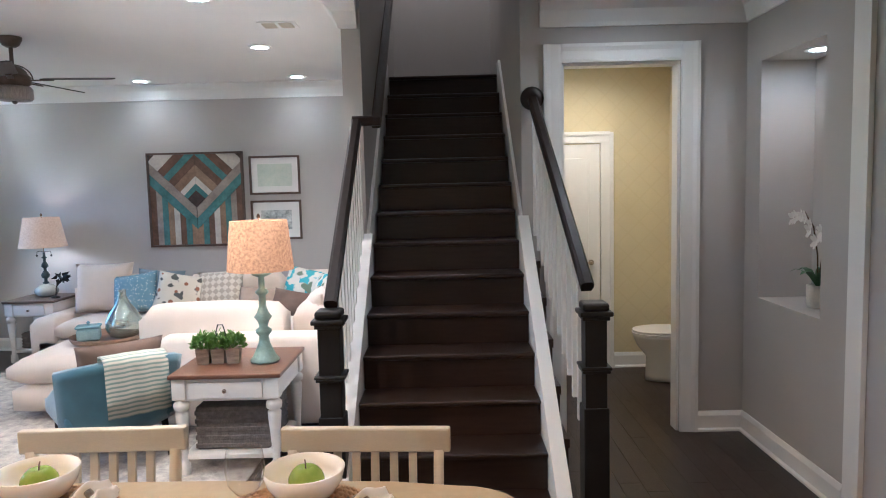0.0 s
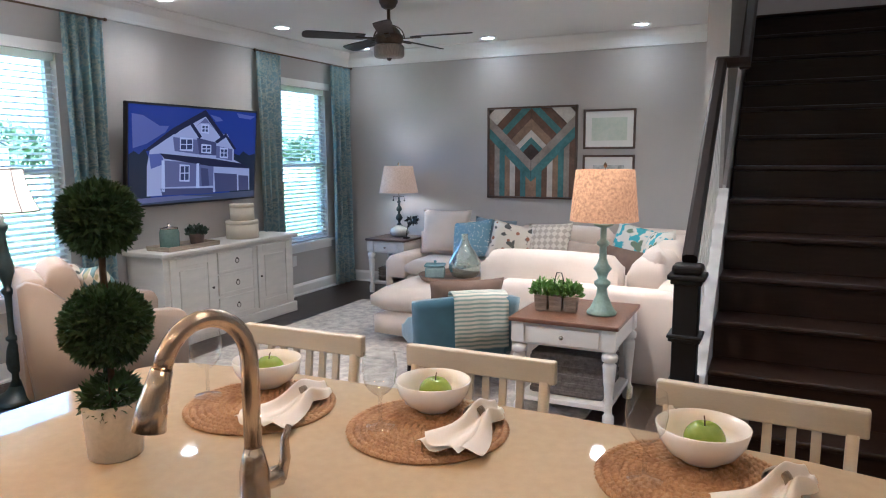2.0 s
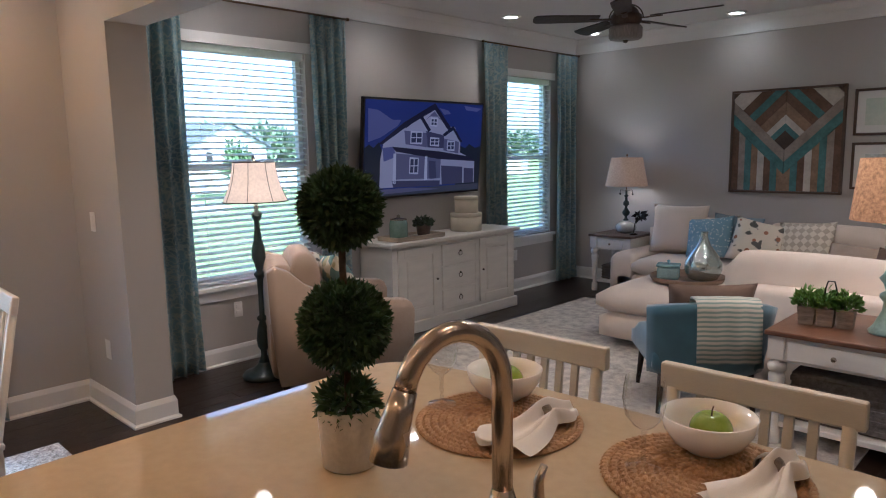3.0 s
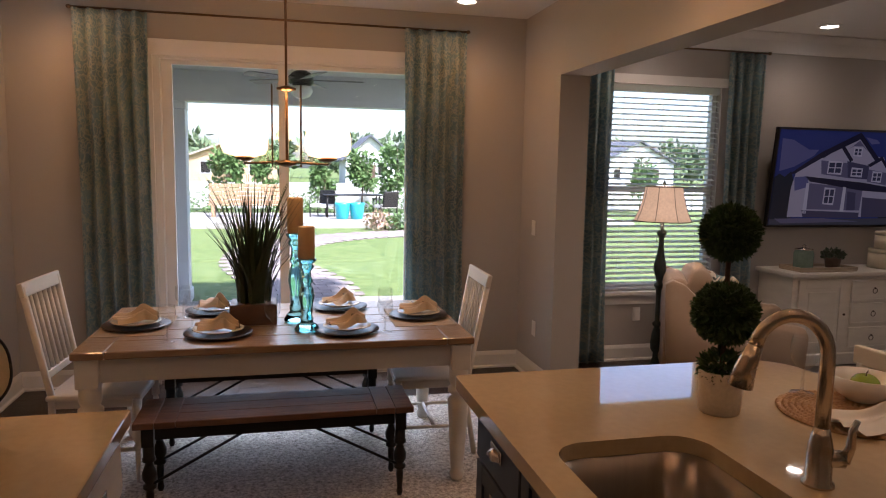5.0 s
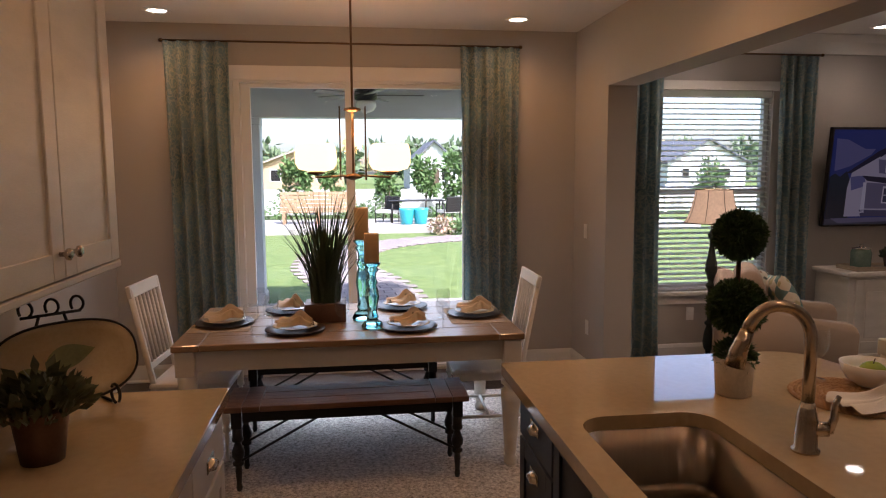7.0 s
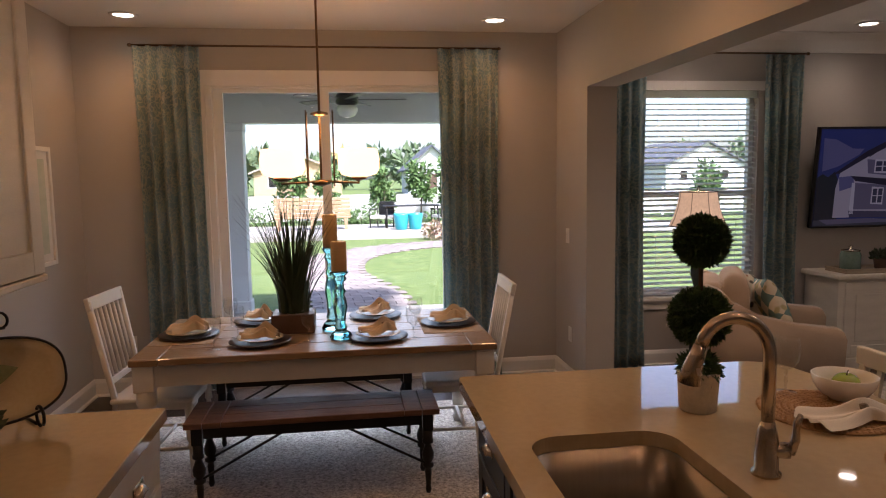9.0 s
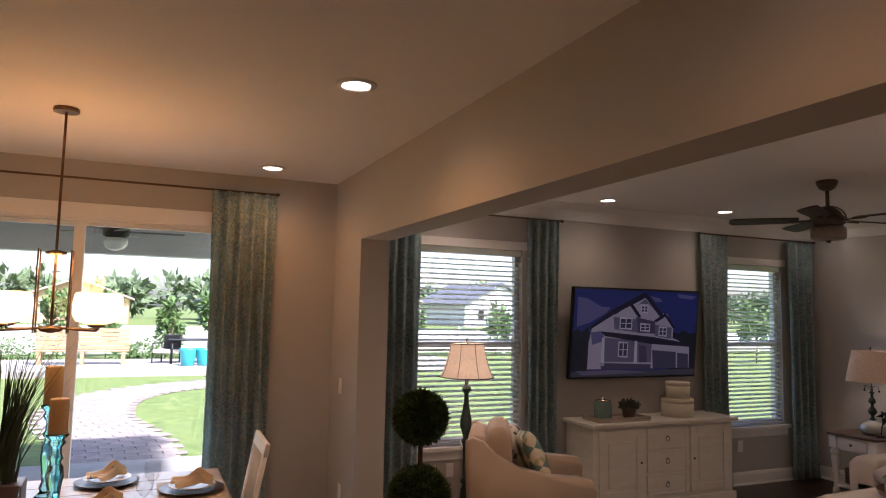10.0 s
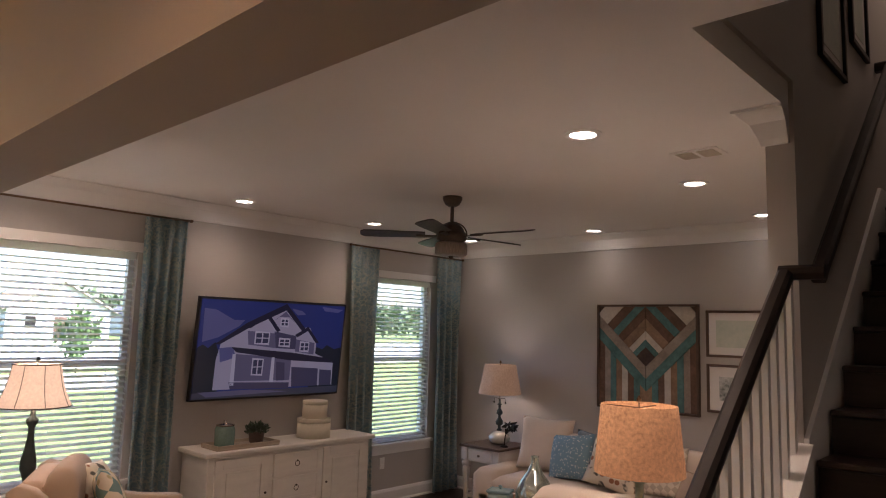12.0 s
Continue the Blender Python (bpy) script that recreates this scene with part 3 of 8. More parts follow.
# newels
for x, y in ((1.585, 5.50), (2.80, 5.55)):
    nw = thing("newel_post", "black painted square newel post with a moulded cap", "newel post", (x, y, 0), 0, "newel posts")
    bm = bmesh.new()
    rbox(bm, (-0.05, -0.05, 0), (0.05, 0.05, 1.03), 0.004)
    rbox(bm, (-0.058, -0.058, 0), (0.058, 0.058, 0.62), 0.004)
    part("post", bm, BLACKPAINT, nw)
    bm = bmesh.new()
    rbox(bm, (-0.07, -0.07, 0.80), (0.07, 0.07, 0.815), 0.005)
    rbox(bm, (-0.064, -0.064, 0.785), (0.064, 0.064, 0.80), 0.004)
    part("collar", bm, BLACKPAINT, nw)
    bm = bmesh.new()
    rbox(bm, (-0.062, -0.062, 1.03), (0.062, 0.062, 1.05), 0.004)
    rbox(bm, (-0.075, -0.075, 1.05), (0.075, 0.075, 1.072), 0.006)
    rbox(bm, (-0.060, -0.060, 1.072), (0.060, 0.060, 1.11), 0.012)
    part("cap", bm, BLACKPAINT, nw)

# rails and balusters
RAILH = 0.86


def handrail(name, pts, label):
    th = thing(name, label, "handrail", (0, 0, 0))
    return th


def rail_bar(bm, a, b, w=0.032, h=0.06):
    """A moulded rail from a to b."""
    a, b = Vector(a), Vector(b)
    d = (b - a).normalized()
    s = d.cross(Vector((0, 0, 1))).normalized()
    u = s.cross(d)
    prof = [(-w * 0.75, -h * 0.5), (w * 0.75, -h * 0.5), (w, -h * 0.1), (w * 0.95, h * 0.3), (w * 0.5, h * 0.5), (-w * 0.5, h * 0.5), (-w * 0.95, h * 0.3), (-w, -h * 0.1)]
    ra = [bm.verts.new(a + s * p + u * q) for p, q in prof]
    rb = [bm.verts.new(b + s * p + u * q) for p, q in prof]
    n = len(prof)
    for i in range(n):
        bm.faces.new((ra[i], ra[(i + 1) % n], rb[(i + 1) % n], rb[i]))
    bm.faces.new(ra)
    bm.faces.new(list(reversed(rb)))


left = thing("handrail", "dark wooden handrail with white balusters", "handrail", (1.585, 5.55, 0))
off = Vector((1.585, 5.55, 0))
yb_ = 6.70
zb = slope(yb_) + RAILH - 0.02
bm = bmesh.new()
rail_bar(bm, Vector((1.585, 5.54, slope(5.54) + RAILH - 0.05)) - off, Vector((1.585, yb_, zb)) - off)
rail_bar(bm, Vector((1.560, yb_, zb)) - off, Vector((1.735, yb_, zb)) - off)
ye = 8.55
rail_bar(bm, Vector((1.705, yb_, zb - 0.02)) - off, Vector((1.705, ye, slope(ye) + RAILH - 0.02)) - off)
rail_bar(bm, Vector((1.73, ye, slope(ye) + RAILH - 0.02)) - off, Vector((1.62, ye, slope(ye) + RAILH - 0.02)) - off)
part("rail", bm, ESPRESSO, left)
k = 0
y = 5.66
while y < 6.72:
    bm = bmesh.new()
    box(bm, (1.568 - off.x, y - 0.016 - off.y, slope(y) + 0.06), (1.602 - off.x, y + 0.016 - off.y, slope(y) + RAILH - 0.06))
    part("baluster", bm, TRIM, left)
    y += 0.105
right = thing("handrail", "dark wooden handrail with white balusters ending on a wall rosette", "handrail", (2.76, 5.6, 0))
off = Vector((2.76, 5.6, 0))
bm = bmesh.new()
rail_bar(bm, Vector((2.78, 5.60, slope(5.60) + RAILH - 0.05)) - off, Vector((2.69, 6.82, slope(6.82) + RAILH)) - off)
part("rail", bm, ESPRESSO, right)
bm = bmesh.new()
lathe(bm, [(0.075, 0), (0.075, 0.012), (0.06, 0.024), (0.03, 0.03)], seg=20, m=pose(2.69 - off.x, 6.858 - off.y, slope(6.84) + RAILH, 90, 0, 0))
part("rosette", bm, ESPRESSO, right)
y = 5.70
while y < 6.84:
    bm = bmesh.new()
    x = 2.775 - 0.085 * (y - 5.6) / 1.22
    box(bm, (x - 0.017 - off.x, y - 0.016 - off.y, slope(y) + 0.06), (x + 0.017 - off.x, y + 0.016 - off.y, slope(y) + RAILH - 0.06))
    part("baluster", bm, TRIM, right)
    y += 0.105

# ---- ceiling lights ----
def downlight(x, y, energy, colour, z=CZ, cone=156):
    th = thing("downlight", "round recessed ceiling downlight, switched on", "downlight", (x, y, z), 0, "recessed downlights")
    bm = bmesh.new()
    lathe(bm, [(0.062, -0.001), (0.095, -0.001), (0.092, -0.008), (0.068, -0.010)], seg=28, cap=False)
    part("trim_ring", bm, TRIM, th)
    bm = bmesh.new()
    lathe(bm, [(0.001, -0.0035), (0.064, -0.0035), (0.064, -0.0015), (0.001, -0.0015)], seg=28)
    part("lens", bm, BULB, th)
    lamp("downlight_lamp", "SPOT", (x, y, z - 0.03), energy, colour, 0.06, cone)


LIV = 3.15
for x, y in ((-2.47, 5.06), (-0.80, 5.05), (0.72, 5.05), (-2.50, 6.55), (0.69, 6.55), (-2.47, 7.95), (0.68, 7.95), (-2.46, 9.38), (-0.93, 9.42), (0.66, 9.38)):
    downlight(x, y, LIV * (0.15 if y > 9 else 0.85 if x < -2 else 3.8), SOFT, LZ, 140)
for x, y in ((-2.50, 3.53), (-0.42, 3.54), (-2.51, 0.95), (-0.42, 0.95)):
    downlight(x, y, LIV * (1.3 if x < -2 else 2.2), WARM)
# unseen kitchen downlights, added at made-up places
for x, y in ((1.6, 3.54), (2.6, 1.9), (1.0, 1.9), (3.3, 3.5)):
    downlight(x, y, LIV * 0.95, WARM)
downlight(3.25, 6.3, 1.5, SOFT, LZ)
# unseen lamp added to brighten the landing wall at the stair top
downlight(2.1, 8.9, 4.4, (1.0, 0.70, 0.46), TOPZ)
downlight(3.3, 7.8, 6.2, (1.0, 0.68, 0.40), LZ)
downlight(XE + 0.17, 6.3, 0.35, WARM, NICHE[3])


# ---- kitchen ----
def smooth(bm):
    for f in bm.faces:
        f.smooth = True


def panel_front(bm, w, h, d=0.02, rail=0.06, inset=0.008):
    """A framed door front in the xz plane, facing -y, from (0, 0, 0)."""
    rbox(bm, (0, -d, 0), (rail, 0, h), 0.002, 1)
    rbox(bm, (w - rail, -d, 0), (w, 0, h), 0.002, 1)
    rbox(bm, (rail, -d, 0), (w - rail, 0, rail), 0.002, 1)
    rbox(bm, (rail, -d, h - rail), (w - rail, 0, h), 0.002, 1)
    box(bm, (rail, -d + inset, rail), (w - rail, -0.001, h - rail))


def raised_front(bm, w, h, d=0.02, rail=0.06):
    panel_front(bm, w, h, d, rail, 0.010)
    rbox(bm, (rail + 0.03, -d + 0.002, rail + 0.03), (w - rail - 0.03, -0.003, h - rail - 0.03), 0.008, 2)


def place_bm(bm, m):
    bmesh.ops.transform(bm, matrix=m, verts=bm.verts)
    return bm


def cup_pull(bm):
    """A half-shell bin pull facing -y."""
    rings = []
    for i in range(7):
        a = math.pi * i / 6
        row = [bm.verts.new((0.043 * math.cos(a) * (1 - 0.12 * j), -0.024 * math.sin(math.pi / 2 * j / 4), 0.012 + 0.026 * math.sin(a) * math.cos(math.pi / 2 * j / 4 * 0.9))) for j in range(5)]
        rings.append(row)
    for a, b in zip(rings, rings[1:]):
        for j in range(4):
            bm.faces.new((a[j], a[j + 1], b[j + 1], b[j])).smooth = True
    rbox(bm, (-0.048, -0.004, 0.004), (0.048, 0, 0.044), 0.002, 1)


# island: cabinets, worktop, sink
isl = thing("island_cabinet", "navy painted kitchen island cabinet with drawers", "kitchen island", (0.28, 2.85, 0))
bm = bmesh.new()
box(bm, (0.0, 0.02, 0.10), (0.44, 0.86, 0.885))
box(bm, (0.44, 0.02, 0.10), (1.22, 0.06, 0.885))
box(bm, (0.44, 0.60, 0.10), (1.22, 0.86, 0.885))
box(bm, (0.44, 0.06, 0.10), (1.22, 0.60, 0.60))
box(bm, (1.22, 0.02, 0.10), (1.98, 0.86, 0.885))
box(bm, (0.05, 0.09, 0.0), (1.93, 0.80, 0.10))
part("body", bm, NAVY, isl)
x = 0.01
for w, fronts in ((0.40, ((0.70, 0.17), (0.42, 0.27), (0.12, 0.29))), (0.78, ((0.12, 0.75),)), (0.38, ((0.12, 0.75),)), (0.38, ((0.12, 0.75),))):
    for z, h in fronts:
        bm = bmesh.new()
        if h < 0.2:
            rbox(bm, (0, -0.02, 0), (w - 0.01, 0, h), 0.003, 1)
        else:
            panel_front(bm, w - 0.01, h)
        fr = part("drawer_front" if h < 0.5 else "door", place_bm(bm, pose(x, 0.02, z)), NAVY, isl)
        bm = bmesh.new()
        cup_pull(bm)
        part("handle", place_bm(bm, pose(x + w / 2, -0.001, z + h - 0.09 if h > 0.2 else z + h / 2 - 0.02)), NICKEL, fr, "brushed nickel cup pull")
    x += w + 0.005
bm = bmesh.new()
panel_front(bm, 0.82, 0.75, 0.012)
part("end_panel", place_bm(bm, pose(0.0, 0.85, 0.12, 0, 0, -90)), NAVY, isl)

SX0, SX1, SY0, SY1 = 0.78, 1.42, 2.885, 3.29


def rounded(x0, y0, x1, y1, r, n=6):
    out = []
    for cx, cy, a0 in ((x1 - r, y1 - r, 0), (x0 + r, y1 - r, 90), (x0 + r, y0 + r, 180), (x1 - r, y0 + r, 270)):
        out += [(cx + r * math.cos(radians(a0 + 90 * k / n)), cy + r * math.sin(radians(a0 + 90 * k / n))) for k in range(n + 1)]
    return out


def worktop_with_hole(z0, z1, outer, inner):
    """A slab whose outline and hole have the same number of corners."""
    bm = bmesh.new()
    rows = [[bm.verts.new((x, y, z)) for x, y in loop] for loop, z in ((outer, z0), (outer, z1), (inner, z1), (inner, z0))]
    n = len(outer)
    for a, b in zip(rows, rows[1:] + rows[:1]):
        for i in range(n):
            bm.faces.new((a[i], a[(i + 1) % n], b[(i + 1) % n], b[i]))
    return bm




def bowed(x0, y0, x1, y1, r, bow):
    """The island's outline: thirteen points a corner; the far edge bows out and its corners are rounded."""
    mid, half_ = (x0 + x1) / 2, (x1 - x0) / 2
    edge = lambda x: y1 - bow * ((x - mid) / half_) ** 2
    ne = [(x1 - r + r * math.cos(a), edge(x1) - r + r * math.sin(a)) for a in [radians(15 * k) for k in range(7)]]
    ne += [(x, edge(x)) for x in [x1 - r - (half_ - r) * k / 6 for k in range(1, 7)]]
    flip = [(2 * mid - x, y) for x, y in ne[::-1]]
    nw = [(mid - (half_ - r) * 0.06, y1)] + flip[1:]
    south = []
    for cx, a0 in ((x0 + 0.02, 180), (x1 - 0.02, 270)):
        south += [(cx + 0.02 * math.cos(radians(a0 + 7.5 * k)), y0 + 0.02 + 0.02 * math.sin(radians(a0 + 7.5 * k))) for k in range(13)]
    return ne + nw + south


bm = worktop_with_hole(0.888, 0.93, bowed(0.18, 2.80, 2.30, 4.085, 0.16, 0.06), rounded(SX0, SY0, SX1, SY1, 0.09, 12))
bev(bm, 0.003, 1)
top = tagged(link_mesh("island_worktop", bm, QUARTZ), "polished cream quartz island worktop", "worktop")
bm = bmesh.new()
loops = []
for z, inset in ((0.887, -0.012), (0.887, 0.004), (0.72, 0.010), (0.70, 0.03), (0.695, 0.10)):
    loops.append([bm.verts.new((x, y, z)) for x, y in rounded(SX0 + inset, SY0 + inset, SX1 - inset, SY1 - inset, max(0.03, 0.09 - inset))])
n = len(loops[0])
for a, b in zip(loops, loops[1:]):
    for i in range(n):
        bm.faces.new((a[i], a[(i + 1) % n], b[(i + 1) % n], b[i])).smooth = True
bm.faces.new(loops[-1])
sink = thing("sink", "undermounted brushed stainless steel sink basin", "sink", (0, 0, 0))
bowl = part("basin", bm, STEEL, sink)
bowl.modifiers.new("thick", "SOLIDIFY").thickness = 0.004
bm = bmesh.new()
lathe(bm, [(0.0, 0), (0.045, 0.0), (0.04, 0.006), (0.01, 0.004), (0.0, 0.004)][1:4], (1.11, 3.09, 0.697), 20)
part("drain", bm, NICKEL, sink)

fau = thing("faucet", "brushed nickel pull-down kitchen faucet with a high arched spout", "faucet", (1.095, 3.39, 0.93))
bm = bmesh.new()
lathe(bm, [(0.034, 0), (0.034, 0.006), (0.027, 0.012), (0.026, 0.085), (0.021, 0.11), (0.0155, 0.13)], seg=24)
part("base", bm, NICKEL, fau)
bm = bmesh.new()
pts = [(0, 0, 0.12), (0, 0, 0.288)]
d = Vector((-0.28, -0.96, 0))
R = 0.078
for k in range(1, 13):
    a = math.pi * k / 12 * 0.93
    pts.append(tuple(d * (R - R * math.cos(a)) + Vector((0, 0, 0.288 + R * 1.12 * math.sin(a)))))
tube(bm, pts, 0.0155, 16)
part("neck", bm, NICKEL, fau)
bm = bmesh.new()
e = Vector(pts[-1])
tube(bm, [e, e + Vector((-0.003, -0.010, -0.03)), e + Vector((-0.006, -0.018, -0.055)), e + Vector((-0.008, -0.025, -0.092))], 0.017, 16, 0.026)
sp = part("spray_head", bm, NICKEL, fau)
bm = bmesh.new()
rbox(bm, (-0.006, -0.004, -0.022), (0.006, 0.004, 0.022), 0.003, 2, Matrix.Translation(e + Vector((-0.025, -0.012, -0.055))))
part("button", bm, BLACKPAINT, sp, "black rubber spray button")
bm = bmesh.new()
tube(bm, [(0, 0, 0.06), (0.02, 0.045, 0.062)], 0.019, 14)
tube(bm, [(0.02, 0.045, 0.055), (0.024, 0.056, 0.09), (0.022, 0.058, 0.125), (0.028, 0.064, 0.15)], 0.012, 10, 0.006)
part("lever", bm, NICKEL, fau)

# counter run by the dining room
cab = thing("base_cabinet", "white painted kitchen base cabinet with drawers", "kitchen cabinet", (0.36, 1.20, 0))
bm = bmesh.new()
box(bm, (0, 0, 0.10), (2.2, 0.60, 0.887))
box(bm, (0.03, 0, 0), (2.2, 0.54, 0.10))
part("body", bm, WHITE, cab)
x = 0.01
for w in (0.45, 0.55, 0.55, 0.6):
    for z, h in ((0.71, 0.16), (0.12, 0.575)):
        bm = bmesh.new()
        if h < 0.2:
            rbox(bm, (0, -0.02, 0), (w - 0.01, 0, h), 0.003, 1)
        else:
            panel_front(bm, w - 0.01, h)
        fr = part("drawer_front" if h < 0.2 else "door", place_bm(bm, pose(x + w - 0.01, 0.60, z, 0, 0, 180)), WHITE, cab)
        bm = bmesh.new()
        cup_pull(bm)
        part("handle", place_bm(bm, pose(x + w / 2, 0.621, z + h - 0.11, 0, 0, 180)), NICKEL, fr, "brushed nickel cup pull")
    x += w
bm = bmesh.new()
rbox(bm, (0.33, 1.195, 0.888), (2.58, 1.84, 0.93), 0.003, 1)
tagged(link_mesh("worktop", bm, QUARTZ), "polished cream quartz worktop on white cabinets", "worktop")
up = thing("upper_cabinet", "white painted wall cabinet with framed doors", "kitchen cabinet", (0.34, 1.195, 1.37))
bm = bmesh.new()
rbox(bm, (0, 0, 0), (1.7, 0.305, 1.06), 0.003, 1)
rbox(bm, (-0.012, 0, -0.022), (1.7, 0.325, 0.0), 0.004, 1)
part("body", bm, WHITE, up)
bm = bmesh.new()
prism(bm, [(0.0, 1.06), (0.325, 1.06), (0.345, 1.09), (0.385, 1.14), (0.395, 1.16), (0.395, 1.18), (0.0, 1.18)], 1.74, "x", -0.04)
part("crown", bm, WHITE, up)
for i in range(4):
    bm = bmesh.new()
    panel_front(bm, 0.415, 1.05, 0.02, 0.07)
    dr = part("door", place_bm(bm, pose(0.42 * (i + 1), 0.305, 0.005, 0, 0, 180)), WHITE, up)
    bm = bmesh.new()
    kx = 0.42 * (i + 1) - 0.035 if i % 2 == 0 else 0.42 * i + 0.035
    lathe(bm, [(0.006, 0), (0.006, 0.012), (0.015, 0.018), (0.016, 0.026), (0.008, 0.031)], seg=14, m=pose(kx, 0.325, 0.07, -90, 0, 0))
    part("knob", bm, NICKEL, dr, "brushed nickel knob")

plat = thing("platter", "large oval cream platter with painted leaves on an iron stand", "platter", (0.47, 1.385, 0.93), 132)
lean = pose(0, 0.0, 0.165, 76, 0, 0)


def rounded_loop(bm, rx, ry, z, n=44, e=2.6):
    """A loop between an oval and an oblong."""
    out = []
    for k in range(n):
        a = 2 * math.pi * k / n
        c, d = math.cos(a), math.sin(a)
        out.append(bm.verts.new((math.copysign(rx * abs(c) ** (2 / e), c), math.copysign(ry * abs(d) ** (2 / e), d), z)))
    return out


bm = bmesh.new()
loops = [rounded_loop(bm, rx, ry, z) for rx, ry, z in ((0.02, 0.01, 0.0), (0.15, 0.075, 0.0), (0.20, 0.112, 0.012), (0.238, 0.140, 0.030), (0.236, 0.138, 0.036), (0.198, 0.108, 0.020), (0.148, 0.072, 0.008), (0.02, 0.01, 0.008))]
for a, b in zip(loops, loops[1:]):
    for k in range(44):
        bm.faces.new((a[k], a[(k + 1) % 44], b[(k + 1) % 44], b[k])).smooth = True
bm.faces.new(loops[0])
bm.faces.new(loops[-1])
GLAZE = node_mat("cream_glaze", (0.66, 0.56, 0.36), 0.14, colour2=(0.56, 0.45, 0.27), scale=6, bump=0.02)
dish = part("dish", place_bm(bm, lean.copy()), GLAZE, plat)
bm = bmesh.new()
rim = [(math.copysign(0.238 * abs(math.cos(a)) ** (2 / 2.6), math.cos(a)), math.copysign(0.140 * abs(math.sin(a)) ** (2 / 2.6), math.sin(a)), 0.034) for a in [2 * math.pi * k / 60 for k in range(61)]]
tube(bm, [tuple(lean @ Vector(q)) for q in rim], 0.005, 6)
part("rim", bm, BLACKPAINT, dish, "dark painted rim")
LEAFGLAZE = node_mat("green_leaf_glaze", (0.36, 0.38, 0.19), 0.16, colour2=(0.26, 0.29, 0.14), scale=14, bump=0.02)
for cx, cy, ang, length in ((0.02, 0.022, 8, 0.17), (-0.11, -0.025, -6, 0.12)):
    bm = bmesh.new()
    m = lean @ pose(cx, cy, 0.0088, 0, 0, ang)
    up_ = [(length * (f - 0.5), length * 0.24 * math.sin(math.pi * f ** 0.8)) for f in [k / 10 for k in range(11)]]
    edge = up_ + [(u, -v) for u, v in up_[1:-1]][::-1]
    bm.faces.new([bm.verts.new(m @ Vector((u, v, 0))) for u, v in edge])
    part("painted_leaf", bm, LEAFGLAZE, dish, "painted green leaf")
bm = bmesh.new()
for sx in (-0.13, 0.13):
    tube(bm, [(sx, 0.10, 0.006), (sx, -0.05, 0.006)], 0.0055, 8)
    tube(bm, [(sx, -0.085 + 0.034 * math.cos(a), 0.040 + 0.034 * math.sin(a)) for a in [k * 0.42 - 1.5 for k in range(14)]], 0.0055, 8)
    tube(bm, [(sx, 0.10, 0.006), (sx * 0.6, 0.095, 0.2), (sx * 0.3, 0.09, 0.33)], 0.0055, 8)
tube(bm, [(-0.13, 0.07, 0.008), (0.13, 0.07, 0.008)], 0.0055, 8)
tube(bm, [(-0.10, 0.09, 0.325), (0.10, 0.09, 0.325)], 0.0055, 8)
for cx in (-0.085, 0.0, 0.085):
    tube(bm, [(cx + 0.028 * math.cos(a) * (1 - 0.03 * k_), 0.09, 0.352 + 0.028 * math.sin(a)) for k_, a in enumerate([k * 0.45 - 1.6 for k in range(13)])], 0.005, 8)
part("stand", bm, IRON, plat, "black scrolled iron stand")
plat.scale = (0.87, 0.87, 0.87)


def leaf_cloud(bm, centre, radius, count, size, seed, squash=1.0, hollow=0.75, long=2.0):
    """Small pointed leaves scattered over a rounded crown."""
    rnd = random.Random(seed)
    for _ in range(count):
        v = Vector((rnd.gauss(0, 1), rnd.gauss(0, 1), rnd.gauss(0, 1))).normalized()
        r = radius * (hollow + (1.06 - hollow) * rnd.random())
        p = Vector(centre) + Vector((v.x * r, v.y * r, v.z * r * squash))
        d = (v + 0.7 * Vector((rnd.uniform(-1, 1), rnd.uniform(-1, 1), rnd.uniform(-1, 1)))).normalized()
        s = d.orthogonal().normalized()
        s = Matrix.Rotation(rnd.uniform(0, 6.28), 3, d) @ s
        L = size * rnd.uniform(0.7, 1.3)
        a, b, c, e = p - d * L * 0.3, p + s * L / long / 1.6, p + d * L, p - s * L / long / 1.6
        bm.faces.new([bm.verts.new(q) for q in (a, b, c, e)])


def sprigs(bm, centre, spread, height, count, size, seed):
    """Upright leafy tufts."""
    rnd = random.Random(seed)
    for _ in range(count):
        a, r = rnd.uniform(0, 6.28), spread * math.sqrt(rnd.random())
        p = Vector(centre) + Vector((r * math.cos(a), r * math.sin(a), height * rnd.random() * (1 - 0.5 * r / spread)))
        d = Vector((math.cos(a) * rnd.random(), math.sin(a) * rnd.random(), rnd.uniform(0.1, 1))).normalized()
        s = d.orthogonal().normalized()
        s = Matrix.Rotation(rnd.uniform(0, 6.28), 3, d) @ s
        L = size * rnd.uniform(0.7, 1.3)
        bm.faces.new([bm.verts.new(q) for q in (p, p + d * L * 0.5 + s * L * 0.25, p + d * L, p + d * L * 0.5 - s * L * 0.25)])


pl = thing("potted_plant", "small leafy plant in a dark pot on the worktop", "potted plant", (0.86, 1.475, 0.93))
bm = bmesh.new()
lathe(bm, [(0.050, 0), (0.058, 0.06), (0.067, 0.125), (0.069, 0.132), (0.060, 0.132), (0.057, 0.11)], seg=28)
part("pot", bm, TERRA, pl)
bm = bmesh.new()
sprigs(bm, (0, 0, 0.115), 0.10, 0.115, 300, 0.046, 3)
part("foliage", bm, node_mat("grey_green_leaf", (0.13, 0.15, 0.085), 0.55, colour2=(0.06, 0.075, 0.04), scale=25, bump=0.0), pl)

